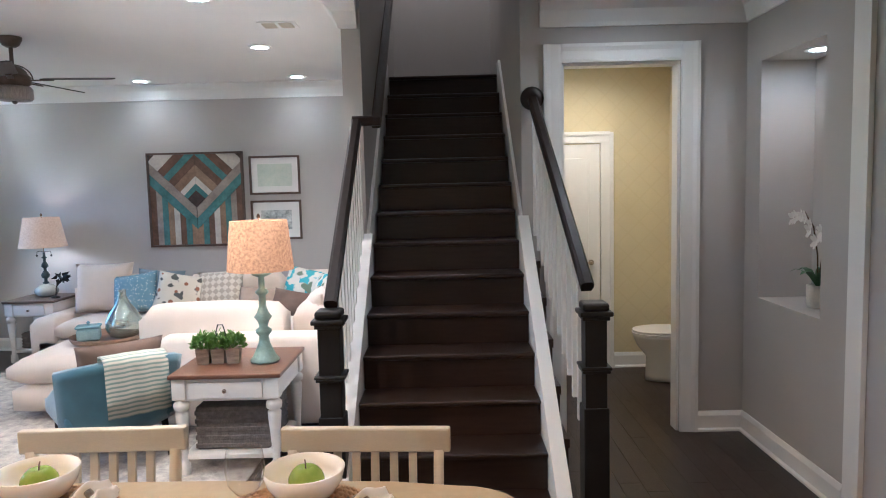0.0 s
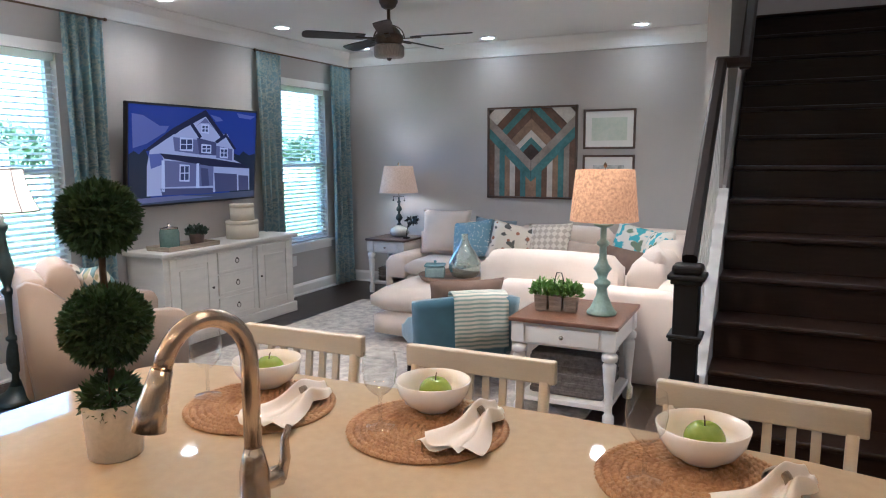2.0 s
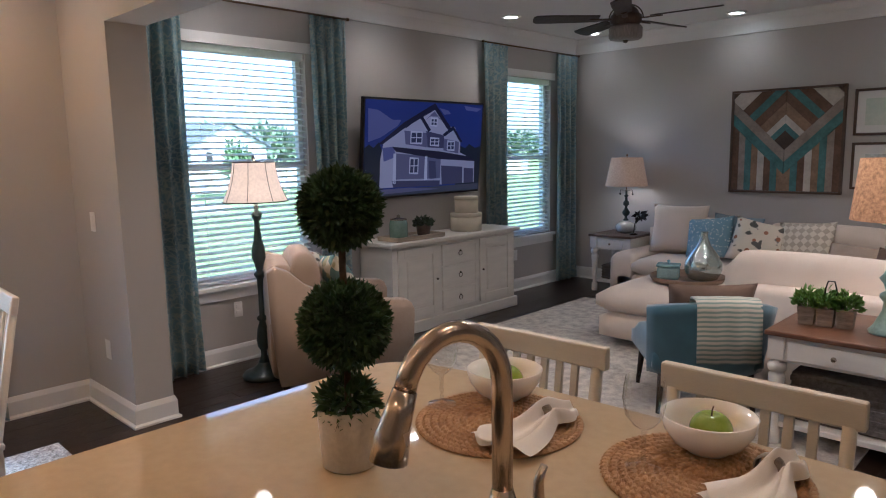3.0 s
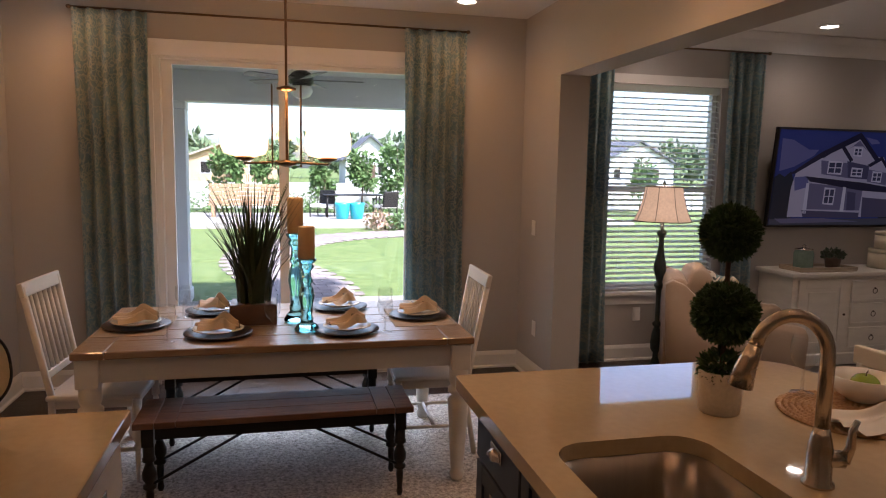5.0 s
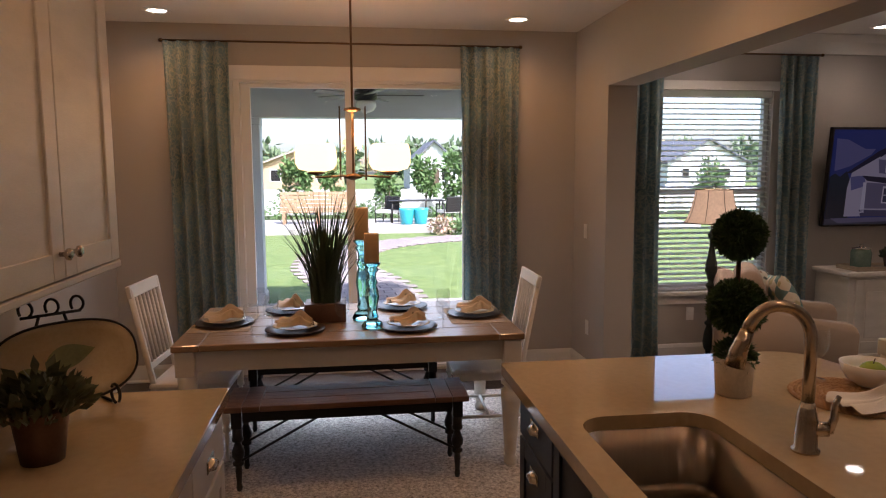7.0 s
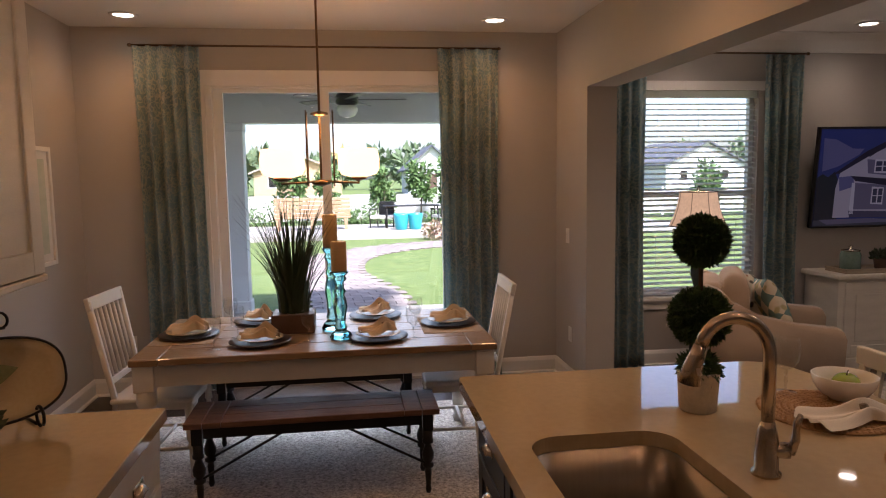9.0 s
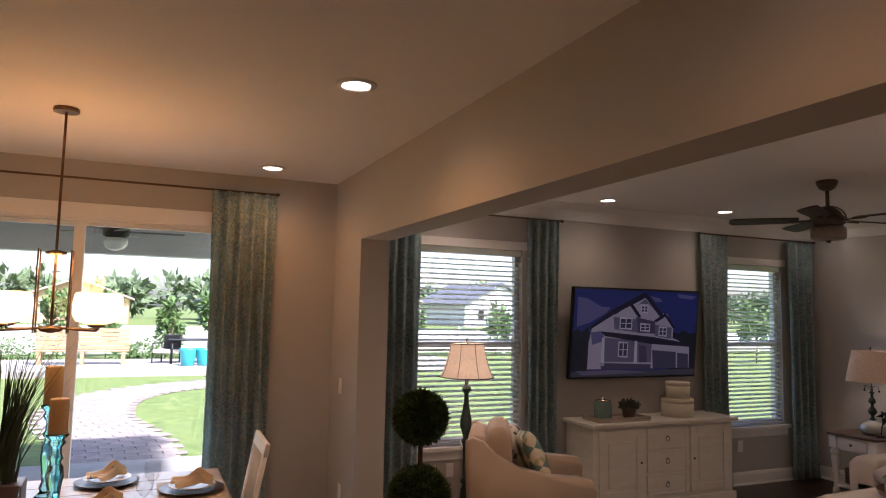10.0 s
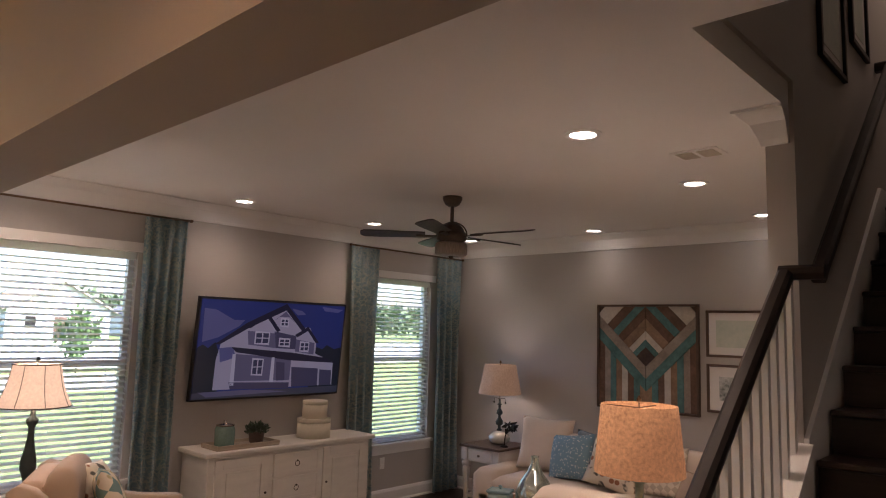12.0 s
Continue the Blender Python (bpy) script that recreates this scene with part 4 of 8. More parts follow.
topi = thing("topiary", "double ball boxwood topiary in a white pottery pot", "topiary", (0.645, 3.46, 0.93))
bm = bmesh.new()
lathe(bm, [(0.050, 0), (0.055, 0.004), (0.061, 0.108), (0.063, 0.121), (0.058, 0.123), (0.054, 0.1)], seg=28)
part("pot", bm, POTTERY, topi)
bm = bmesh.new()
tube(bm, [(0, 0, 0.09), (0.004, 0, 0.25), (-0.003, 0.002, 0.40), (0, 0, 0.5)], 0.007, 10)
part("trunk", bm, STEM, topi)
bm = bmesh.new()
leaf_cloud(bm, (0, 0, 0.13), 0.056, 420, 0.022, 11, 0.8)
part("moss_collar", bm, LEAF, topi)
for z, r, s in ((0.285, 0.083, 12), (0.512, 0.073, 13)):
    bm = bmesh.new()
    bmesh.ops.create_icosphere(bm, subdivisions=3, radius=r * 0.86, matrix=Matrix.Translation((0, 0, z)))
    leaf_cloud(bm, (0, 0, z), r, 5200, 0.0125, s, 1.0, 0.84)
    part("foliage", bm, LEAF, topi)


# place settings on the island
def weave_mat(bm, radius, rings=9):
    for i in range(rings):
        r = radius * (i + 0.7) / rings
        n = max(10, int(2 * math.pi * r / 0.016))
        for k in range(n):
            a0, a1 = 2 * math.pi * (k + 0.5 * (i % 2)) / n, 2 * math.pi * (k + 0.5 * (i % 2) + 1.15) / n
            w = radius / rings * 0.55
            pts = []
            for a, dr in ((a0, -w), (a1, -w * 0.2), (a1, w), (a0, w * 0.2)):
                pts.append((math.cos(a) * (r + dr), math.sin(a) * (r + dr)))
            lo = [bm.verts.new((x, y, 0.004)) for x, y in pts]
            mx, my = sum(p[0] for p in pts) / 4, sum(p[1] for p in pts) / 4
            hi = [bm.verts.new((mx + (x - mx) * 0.6, my + (y - my) * 0.6, 0.0105)) for x, y in pts]
            bm.faces.new(hi)
            for j in range(4):
                bm.faces.new((lo[j], lo[(j + 1) % 4], hi[(j + 1) % 4], hi[j])).smooth = True
    lathe(bm, [(0.001, 0.0), (radius, 0.0), (radius, 0.005), (0.001, 0.005)], seg=40)


def wine_glass():
    """A stemmed glass of the place settings."""
    th = thing("wine_glass", "clear stemmed wine glass, empty", "wine glass", (0, 0, 0), 0, "wine glasses")
    bm = bmesh.new()
    lathe(bm, [(0.0345, 0), (0.034, 0.003), (0.012, 0.006), (0.0045, 0.012), (0.004, 0.03), (0.006, 0.04), (0.004, 0.05), (0.006, 0.075), (0.022, 0.085), (0.036, 0.105), (0.041, 0.135), (0.039, 0.162), (0.036, 0.178)], seg=24, cap=False)
    ob = part("glass", bm, GOBLET, th)
    ob.visible_shadow = False
    return th


def cloth_fold(bm, length, width, seed):
    """A napkin drawn through a ring: a wide fanned end at -x, a pinched neck, a small puffed tail at +x."""
    rnd = random.Random(seed)
    nu, nv = 30, 20
    ph = rnd.uniform(0, 6)
    for layer in range(2):
        grid = []
        for i in range(nu + 1):
            u = i / nu
            if u < 0.66:
                w = width * (1 - (u / 0.66) ** 1.3 * 0.76)
            else:
                w = width * (0.24 + 0.22 * math.sin(math.pi * min(1, (u - 0.66) / 0.30) * 0.9))
            loft = 0.016 + 0.026 * math.exp(-((u - 0.66) / 0.22) ** 2)
            row = []
            for j in range(nv + 1):
                v = j / nv * 2 - 1
                fold = 0.5 + 0.5 * math.sin(v * 4.6 + ph + layer * 1.7 + 1.6 * u)
                z = 0.003 + loft * (0.35 + 0.65 * fold) * math.sqrt(max(0.0, 1 - v * v) + 0.04) + 0.007 * layer
                skew = 0.022 * v * (1 - u) * (1 if layer else -0.6) + 0.03 * v * v * (1 - u)
                x = (u - 0.5) * length + skew + 0.008 * math.sin(v * 5 + ph) * (1 - u)
                y = v * w / 2 * (1 - 0.22 * layer) + 0.012 * math.sin(3 * u + ph) + 0.02 * layer * (1 - u)
                row.append(bm.verts.new((x, y, z)))
            grid.append(row)
        for a, b in zip(grid, grid[1:]):
            for j in range(nv):
                bm.faces.new((a[j], a[j + 1], b[j + 1], b[j])).smooth = True


RINGMAT = node_mat("woven_silver_ring", (0.36, 0.30, 0.23), 0.4, metal=0.6, vary=0.3, scale=120, bump=0.4, fine=200)


def napkin(material, label, length=0.27, width=0.16, loft=1.3):
    th = thing("napkin", label, "napkin", (0, 0, 0), 0, "napkins")
    bm = bmesh.new()
    cloth_fold(bm, length, width, 5)
    for v in bm.verts:
        v.co.z *= loft
    part("cloth", bm, material, th)
    bm = bmesh.new()
    lathe(bm, [(0.019, -0.013), (0.022, -0.012), (0.023, 0), (0.022, 0.012), (0.019, 0.013), (0.0175, 0)], seg=20, m=pose(0.16 * length, 0.012, 0.024 * loft, 0, 90, 0) @ Matrix.Diagonal((1, 1.1, 1, 1)), cap=False)
    part("napkin_ring", bm, RINGMAT, th, "woven silver napkin ring")
    return th


def fruit_bowl():
    th = thing("bowl", "white ceramic cereal bowl", "bowl", (0, 0, 0), 0, "white bowls")
    bm = bmesh.new()
    lathe(bm, [(0.042, 0), (0.044, 0.004), (0.068, 0.018), (0.086, 0.044), (0.094, 0.074), (0.0905, 0.0755), (0.082, 0.046), (0.064, 0.022), (0.034, 0.011), (0.001, 0.010)], seg=40)
    part("shell", bm, CERAMIC, th)
    return th


def apple():
    th = thing("apple", "shiny green apple in a white bowl", "apple", (0, 0, 0), 0, "green apples")
    bm = bmesh.new()
    prof = []
    for k in range(15):
        a = math.pi * k / 14
        r = 0.041 * math.sin(a) * (1 + 0.10 * math.cos(a)) + 0.0005
        z = -0.035 * math.cos(a) * (1 - 0.35 * math.exp(-(r / 0.012) ** 2))
        prof.append((r, z + 0.037))
    lathe(bm, prof, seg=24)
    part("flesh", bm, APPLE, th)
    bm = bmesh.new()
    tube(bm, [(0, 0, 0.056), (0.002, 0.001, 0.073), (0.005, 0.002, 0.081)], 0.0016, 6)
    part("stem", bm, STEM, th, "brown woody stem")
    return th


mat0 = thing("placemat", "round woven straw placemat on the island", "placemat", (0, 0, 0), 0, "straw placemats")
bm = bmesh.new()
weave_mat(bm, 0.188, 11)
part("weave", bm, STRAW, mat0)
glass0, bowl0, apple0, nap0 = wine_glass(), fruit_bowl(), apple(), napkin(NAPKIN, "white cloth napkin drawn through a woven ring")
# each: mat, bowl, glass, napkin with its turn
settings = (((0.74, 3.815), (0.665, 3.93), (0.584, 3.79), (0.845, 3.80, 84)), ((1.195, 3.865), (1.16, 3.965), (1.10, 3.81), (1.305, 3.86, 84)), ((1.785, 3.855), (1.79, 3.945), (1.70, 3.80), (1.92, 3.80, 62)))
for i, ((x, y), (bx_, by_), (gx_, gy_), (nx_, ny_, na_)) in enumerate(settings):
    spots = ((mat0, (x, y, 0.9305), 20 * i), (bowl0, (bx_, by_, 0.942), 0), (apple0, (bx_ + 0.004, by_ + 0.003, 0.9522), 50 * i),
             (glass0, (gx_, gy_, 0.942), 0), (nap0, (nx_, ny_, 0.9415), na_))
    for ob, p, a in spots:
        if i == 0:
            ob.matrix_basis = pose(*p, 0, 0, a)
        else:
            copy_thing(ob, pose(*p, 0, 0, a))



# counter stools
def counter_stool():
    th = thing("counter_stool", "cream painted wooden counter stool with a slatted back", "counter stool", (0, 0, 0), 0, "counter stools")
    bm = bmesh.new()
    rbox(bm, (-0.21, -0.40, 0.60), (0.21, 0.0, 0.635), 0.012, 2)
    part("seat", bm, CREAM, th)
    for sx in (-1, 1):
        bm = bmesh.new()
        tube(bm, [(sx * 0.205, 0.05, 0.0), (sx * 0.205, 0.0, 0.35), (sx * 0.205, 0.0, 0.62), (sx * 0.21, 0.04, 0.95)], 0.019, 4)
        part("leg", bm, CREAM, th)
        bm = bmesh.new()
        tube(bm, [(sx * 0.205, -0.40, 0.0), (sx * 0.19, -0.37, 0.61)], 0.018, 4)
        part("leg", bm, CREAM, th)
        bm = bmesh.new()
        rbox(bm, (sx * 0.205 - 0.012, -0.37, 0.20), (sx * 0.205 + 0.012, 0.02, 0.235), 0.003, 1)
        part("stretcher", bm, CREAM, th)
    bm = bmesh.new()
    rbox(bm, (-0.20, -0.40, 0.16), (0.20, -0.375, 0.20), 0.003, 1)
    part("stretcher", bm, CREAM, th)
    bm = bmesh.new()
    rbox(bm, (-0.243, 0.022, 0.905), (0.243, 0.052, 0.975), 0.006, 2)
    part("top_rail", bm, CREAM, th)
    bm = bmesh.new()
    rbox(bm, (-0.20, 0.000, 0.68), (0.20, 0.022, 0.72), 0.004, 1)
    part("lower_rail", bm, CREAM, th)
    for k in range(6):
        bm = bmesh.new()
        x = -0.135 + k * 0.054
        vs, _ = box(bm, (x - 0.011, 0.006, 0.71), (x + 0.011, 0.020, 0.91))
        for v in vs:
            if v.co.z > 0.8:
                v.co.y += 0.024
        part("slat", bm, CREAM, th)
    return th


st = counter_stool()
for i, (x, y, a) in enumerate(((0.455, 4.325, 2), (1.114, 4.325, 1), (1.882, 4.285, -3))):
    if i == 0:
        st.matrix_basis = pose(x, y, 0, 0, 0, a)
    else:
        copy_thing(st, pose(x, y, 0, 0, 0, a))


# ---- dining room ----
def turned(bm, x, y, z0, z1, r, pattern, seg=16):
    """A turned leg whose pattern gives (share of height, share of radius)."""
    lathe(bm, [(r * k, z0 + (z1 - z0) * f) for f, k in pattern], (x, y, 0), seg)


FATLEG = [(0, 0.45), (0.03, 0.6), (0.07, 0.75), (0.10, 0.5), (0.13, 0.62), (0.40, 0.8), (0.62, 0.95), (0.70, 1.0), (0.74, 0.6), (0.77, 1.0), (0.80, 1.0), (0.82, 0.7), (0.86, 0.9), (1.0, 0.9)]
BALLEG = [(0, 0.35), (0.05, 0.5), (0.12, 0.4), (0.30, 0.55), (0.38, 0.5), (0.40, 0.9), (0.44, 0.9), (0.46, 0.5), (0.52, 0.95), (0.60, 1.0), (0.70, 0.6), (0.74, 0.5), (0.76, 0.9), (0.80, 0.9), (0.82, 0.8), (1.0, 0.8)]

dt = thing("dining_table", "rustic dining table with a wood plank top and white turned legs", "dining table", (-1.43, 2.26, 0))
TX, TY = 0.51, 0.925
for k in range(5):
    bm = bmesh.new()
    w = 2 * TX / 5
    rbox(bm, (-TX + k * w + 0.0012, -TY + 0.14, 0.735), (-TX + (k + 1) * w - 0.0012, TY - 0.14, 0.77), 0.004, 1)
    part("plank", bm, OAK, dt)
for s in (-1, 1):
    bm = bmesh.new()
    rbox(bm, (-TX, min(s * TY, s * (TY - 0.138)), 0.735), (TX, max(s * TY, s * (TY - 0.138)), 0.77), 0.004, 1)
    part("breadboard_end", bm, OAK, dt)
for lo, hi in (((-0.47, -0.812, 0.62), (-0.445, 0.812, 0.735)), ((0.445, -0.812, 0.62), (0.47, 0.812, 0.735)), ((-0.40, -0.88, 0.62), (0.40, -0.855, 0.735)), ((-0.40, 0.855, 0.62), (0.40, 0.88, 0.735))):
    bm = bmesh.new()
    box(bm, lo, hi)
    part("apron", bm, WHITE, dt)
for sx in (-1, 1):
    for sy in (-1, 1):
        bm = bmesh.new()
        turned(bm, sx * 0.45, sy * 0.862, 0, 0.62, 0.055, FATLEG)
        rbox(bm, (sx * 0.45 - 0.05, sy * 0.862 - 0.05, 0.60), (sx * 0.45 + 0.05, sy * 0.862 + 0.05, 0.734), 0.004, 1)
        part("leg", bm, WHITE, dt)


def bench(place):
    th = thing("bench", "dark wood bench with turned black legs and iron braces", "bench", place, 0, "dining benches")
    L, D, H = 0.63, 0.17, 0.455
    for k in range(3):
        bm = bmesh.new()
        w = 2 * D / 3
        rbox(bm, (-D + k * w + 0.001, -L + 0.18, H - 0.03), (-D + (k + 1) * w - 0.001, L - 0.18, H), 0.003, 1)
        part("plank", bm, BENCHWOOD, th)
    for s in (-1, 1):
        for j in range(2):
            bm = bmesh.new()
            a, b = s * (L - 0.09 * j), s * (L - 0.09 * (j + 1) + 0.002)
            rbox(bm, (-D, min(a, b), H - 0.03), (D, max(a, b), H), 0.003, 1)
            part("plank", bm, BENCHWOOD, th)
        for sx in (-1, 1):
            bm = bmesh.new()
            turned(bm, sx * (D - 0.035), s * (L - 0.06), 0, H - 0.10, 0.032, BALLEG, 14)
            box(bm, (sx * (D - 0.035) - 0.026, s * (L - 0.06) - 0.026, H - 0.115), (sx * (D - 0.035) + 0.026, s * (L - 0.06) + 0.026, H - 0.03))
            part("leg", bm, BLACKPAINT, th)
            bm = bmesh.new()
            tube(bm, [(sx * (D - 0.035), s * (L - 0.075), 0.16), (sx * (D - 0.05), s * 0.14, H - 0.075)], 0.007, 8)
            part("brace", bm, IRON, th)
    bm = bmesh.new()
    for lo, hi in (((-D + 0.02, -L + 0.09, H - 0.085), (-D + 0.04, L - 0.09, H - 0.03)), ((D - 0.04, -L + 0.09, H - 0.085), (D - 0.02, L - 0.09, H - 0.03))):
        box(bm, lo, hi)
    part("apron", bm, BLACKPAINT, th)
    return th


b0 = bench((-0.99, 2.23, 0.012))
copy_thing(b0, pose(-1.82, 2.2, 0.012))


def dining_chair(place, turn):
    """A slat-back chair; its back is at +y."""
    th = thing("dining_chair", "white painted wooden dining chair with a slatted back", "chair", place, turn, "white dining chairs")
    bm = bmesh.new()
    rbox(bm, (-0.22, -0.22, 0.435), (0.22, 0.22, 0.465), 0.012, 2)
    rbox(bm, (-0.19, -0.19, 0.39), (0.19, 0.19, 0.436), 0.003, 1)
    part("seat", bm, WHITE, th)
    for sx in (-1, 1):
        bm = bmesh.new()
        tube(bm, [(sx * 0.19, 0.24, 0), (sx * 0.19, 0.20, 0.25), (sx * 0.19, 0.20, 0.46), (sx * 0.205, 0.30, 1.0)], 0.018, 4)
        part("leg", bm, WHITE, th)
        bm = bmesh.new()
        turned(bm, sx * 0.19, -0.19, 0, 0.436, 0.024, BALLEG, 12)
        part("leg", bm, WHITE, th)
        bm = bmesh.new()
        tube(bm, [(sx * 0.19, -0.18, 0.17), (sx * 0.19, 0.20, 0.17)], 0.010, 8)
        part("stretcher", bm, WHITE, th)
    bm = bmesh.new()
    tube(bm, [(-0.19, 0.01, 0.17), (0.19, 0.01, 0.17)], 0.010, 8)
    part("stretcher", bm, WHITE, th)
    bm = bmesh.new()
    rbox(bm, (-0.225, -0.013, -0.035), (0.225, 0.013, 0.035), 0.006, 2, pose(0, 0.298, 0.985, -11, 0, 0))
    part("top_rail", bm, WHITE, th)
    bm = bmesh.new()
    rbox(bm, (-0.19, -0.010, -0.018), (0.19, 0.010, 0.018), 0.003, 1, pose(0, 0.218, 0.56, -11, 0, 0))
    part("lower_rail", bm, WHITE, th)
    for k in range(6):
        bm = bmesh.new()
        x = -0.14 + k * 0.056
        tube(bm, [(x, 0.22, 0.565), (x, 0.292, 0.955)], 0.009, 6)
        part("slat", bm, WHITE, th)
    return th


ch = dining_chair((-1.45, 1.36, 0.012), 176)
copy_thing(ch, pose(-1.46, 3.06, 0.012, 0, 0, -2))

CHARGER = node_mat("dark_charger", (0.04, 0.022, 0.015), 0.35, vary=0.2, scale=10, bump=0.05)
CREAMPLATE = node_mat("cream_plate", (0.70, 0.62, 0.48), 0.18, vary=0.03, scale=10, bump=0.0)


def plate(r, label, material, name):
    th = thing(name, label, "plate", (0, 0, 0), 0, "dining plates")
    bm = bmesh.new()
    lathe(bm, [(r * 0.6, 0), (r * 0.66, 0.003), (r, 0.016), (r * 0.995, 0.019), (r * 0.64, 0.007), (0.001, 0.006)], seg=36)
    part("dish", bm, material, th)
    return th


seats = ((-1.41, 1.52), (-1.72, 1.88), (-1.17, 1.94), (-1.74, 2.58), (-1.15, 2.57), (-1.44, 3.00))
c0 = plate(0.165, "dark brown charger plate", CHARGER, "charger_plate")
p0 = plate(0.122, "cream dinner plate with a dark rim", CREAMPLATE, "dinner_plate")
nb = napkin(BEIGENAPKIN, "beige cloth napkin drawn through a ring on a plate", 0.21, 0.14, 1.9)
for i, (x, y) in enumerate(seats):
    for ob, z, a in ((c0, 0.7705, 0), (p0, 0.7885, 0), (nb, 0.795, (90, 40, 65, 120, 110, 80)[i])):
        m = pose(x, y, z, 0, 0, a)
        if i == 0:
            ob.matrix_basis = m
        else:
            copy_thing(ob, m)
for x, y in ((-1.06, 1.72), (-1.32, 1.80), (-1.14, 2.20), (-1.10, 2.76), (-1.38, 2.80), (-1.60, 1.72)):
    copy_thing(glass0, pose(x, y, 0.7705))
RUNNER = node_mat("taupe_runner", (0.34, 0.25, 0.16), 0.9, vary=0.1, scale=8, bump=0.3, fine=400)
for y, a in ((1.52, 0), (3.0, 0)):
    bm = bmesh.new()
    rbox(bm, (-1.66, y - 0.17, 0.7702), (-1.20, y + 0.165, 0.7725), 0.001, 1)
    tagged(link_mesh("cloth_placemat", bm, RUNNER), "taupe cloth placemat on the dining table", "placemat", "cloth placemats")

pln = thing("grass_planter", "tall green grass plant in a square brown planter", "potted plant", (-1.45, 2.10, 0.7705))
bm = bmesh.new()
rbox(bm, (-0.10, -0.12, 0), (0.10, 0.12, 0.11), 0.006, 2)
part("planter", bm, TERRA, pln)
rnd = random.Random(8)
bm = bmesh.new()
for k in range(190):
    a, r = rnd.uniform(0, 6.28), 0.07 * math.sqrt(rnd.random())
    h, out = rnd.uniform(0.34, 0.72), rnd.uniform(0.02, 0.34)
    base = Vector((r * math.cos(a), 1.2 * r * math.sin(a), 0.10))
    d = Vector((math.cos(a + rnd.uniform(-0.5, 0.5)), math.sin(a + rnd.uniform(-0.5, 0.5)), 0))
    side = Vector((-d.y, d.x, 0)) * 0.0085
    prev = None
    for j in range(5):
        f = j / 4
        p = base + d * out * f * f + Vector((0, 0, h * f))
        w = side * (1 - f * 0.92)
        cur = (bm.verts.new(p - w), bm.verts.new(p + w))
        if prev:
            bm.faces.new((prev[0], prev[1], cur[1], cur[0])).smooth = True
        prev = cur
part("grass", bm, node_mat("dark_grass_blade", (0.04, 0.07, 0.025), 0.5, colour2=(0.018, 0.032, 0.014), scale=12, bump=0.0), pln)

WAX = node_mat("tan_candle_wax", (0.62, 0.42, 0.22), 0.5, vary=0.08, scale=6, bump=0.05)


def candlestick(x, y, h, ch_, label):
    th = thing("candlestick", label, "candlestick", (x, y, 0.7705), 0, "aqua candlesticks")
    bm = bmesh.new()
    f = h / 0.36
    prof = [(0.062, 0), (0.064, 0.012), (0.05, 0.03), (0.030, 0.045), (0.036, 0.06), (0.026, 0.08), (0.030, 0.12), (0.040, 0.17), (0.034, 0.21), (0.022, 0.235), (0.034, 0.25), (0.024, 0.27), (0.022, 0.30), (0.040, 0.32), (0.030, 0.335), (0.050, 0.352), (0.050, 0.36)]
    lathe(bm, [(r, z * f) for r, z in prof], seg=24)
    part("stem", bm, AQUA, th)
    bm = bmesh.new()
    lathe(bm, [(0.041, h + 0.001), (0.042, h + 0.01), (0.042, h + ch_ - 0.006), (0.038, h + ch_), (0.006, h + ch_ - 0.006)], seg=24)
    c = part("candle", bm, WAX, th, "tan pillar candle")
    bm = bmesh.new()
    tube(bm, [(0, 0, h + ch_ - 0.008), (0.001, 0, h + ch_ + 0.006)], 0.0012, 5)
    part("wick", bm, BLACKPAINT, c)
    return th


candlestick(-1.20, 2.37, 0.37, 0.165, "turned aqua glass candlestick with a pillar candle")
candlestick(-1.42, 2.32, 0.48, 0.19, "tall turned aqua glass candlestick with a pillar candle")

SHADEGLASS = glow_mat("amber_glass_shade", (1.0, 0.70, 0.32), 0.75)
chd = thing("chandelier", "bronze linear chandelier with amber glass shades, lit", "chandelier", (-1.50, 2.28, 0))
bm = bmesh.new()
lathe(bm, [(0.062, CZ - 0.022), (0.064, CZ - 0.012), (0.062, CZ - 0.001)], seg=24)
part("canopy", bm, BRONZE, chd)
bm = bmesh.new()
tube(bm, [(0, 0, CZ - 0.02), (0, 0, 1.64)], 0.007, 10)
part("stem", bm, BRONZE, chd)
bm = bmesh.new()
lathe(bm, [(0.012, 2.0), (0.05, 2.008), (0.05, 2.02), (0.012, 2.03)], seg=4)
part("top_plate", bm, BRONZE, chd)
bm = bmesh.new()
lathe(bm, [(0.008, 1.60), (0.05, 1.612), (0.06, 1.625), (0.012, 1.64)], seg=16)
part("hub", bm, BRONZE, chd)
for sx, sy in ((-1, -1), (1, -1), (-1, 1), (1, 1)):
    bm = bmesh.new()
    box(bm, (sx * 0.045 - 0.004, sy * 0.075 - 0.004, 1.60), (sx * 0.045 + 0.004, sy * 0.075 + 0.004, 2.03))
    part("cage_rod", bm, BRONZE, chd)
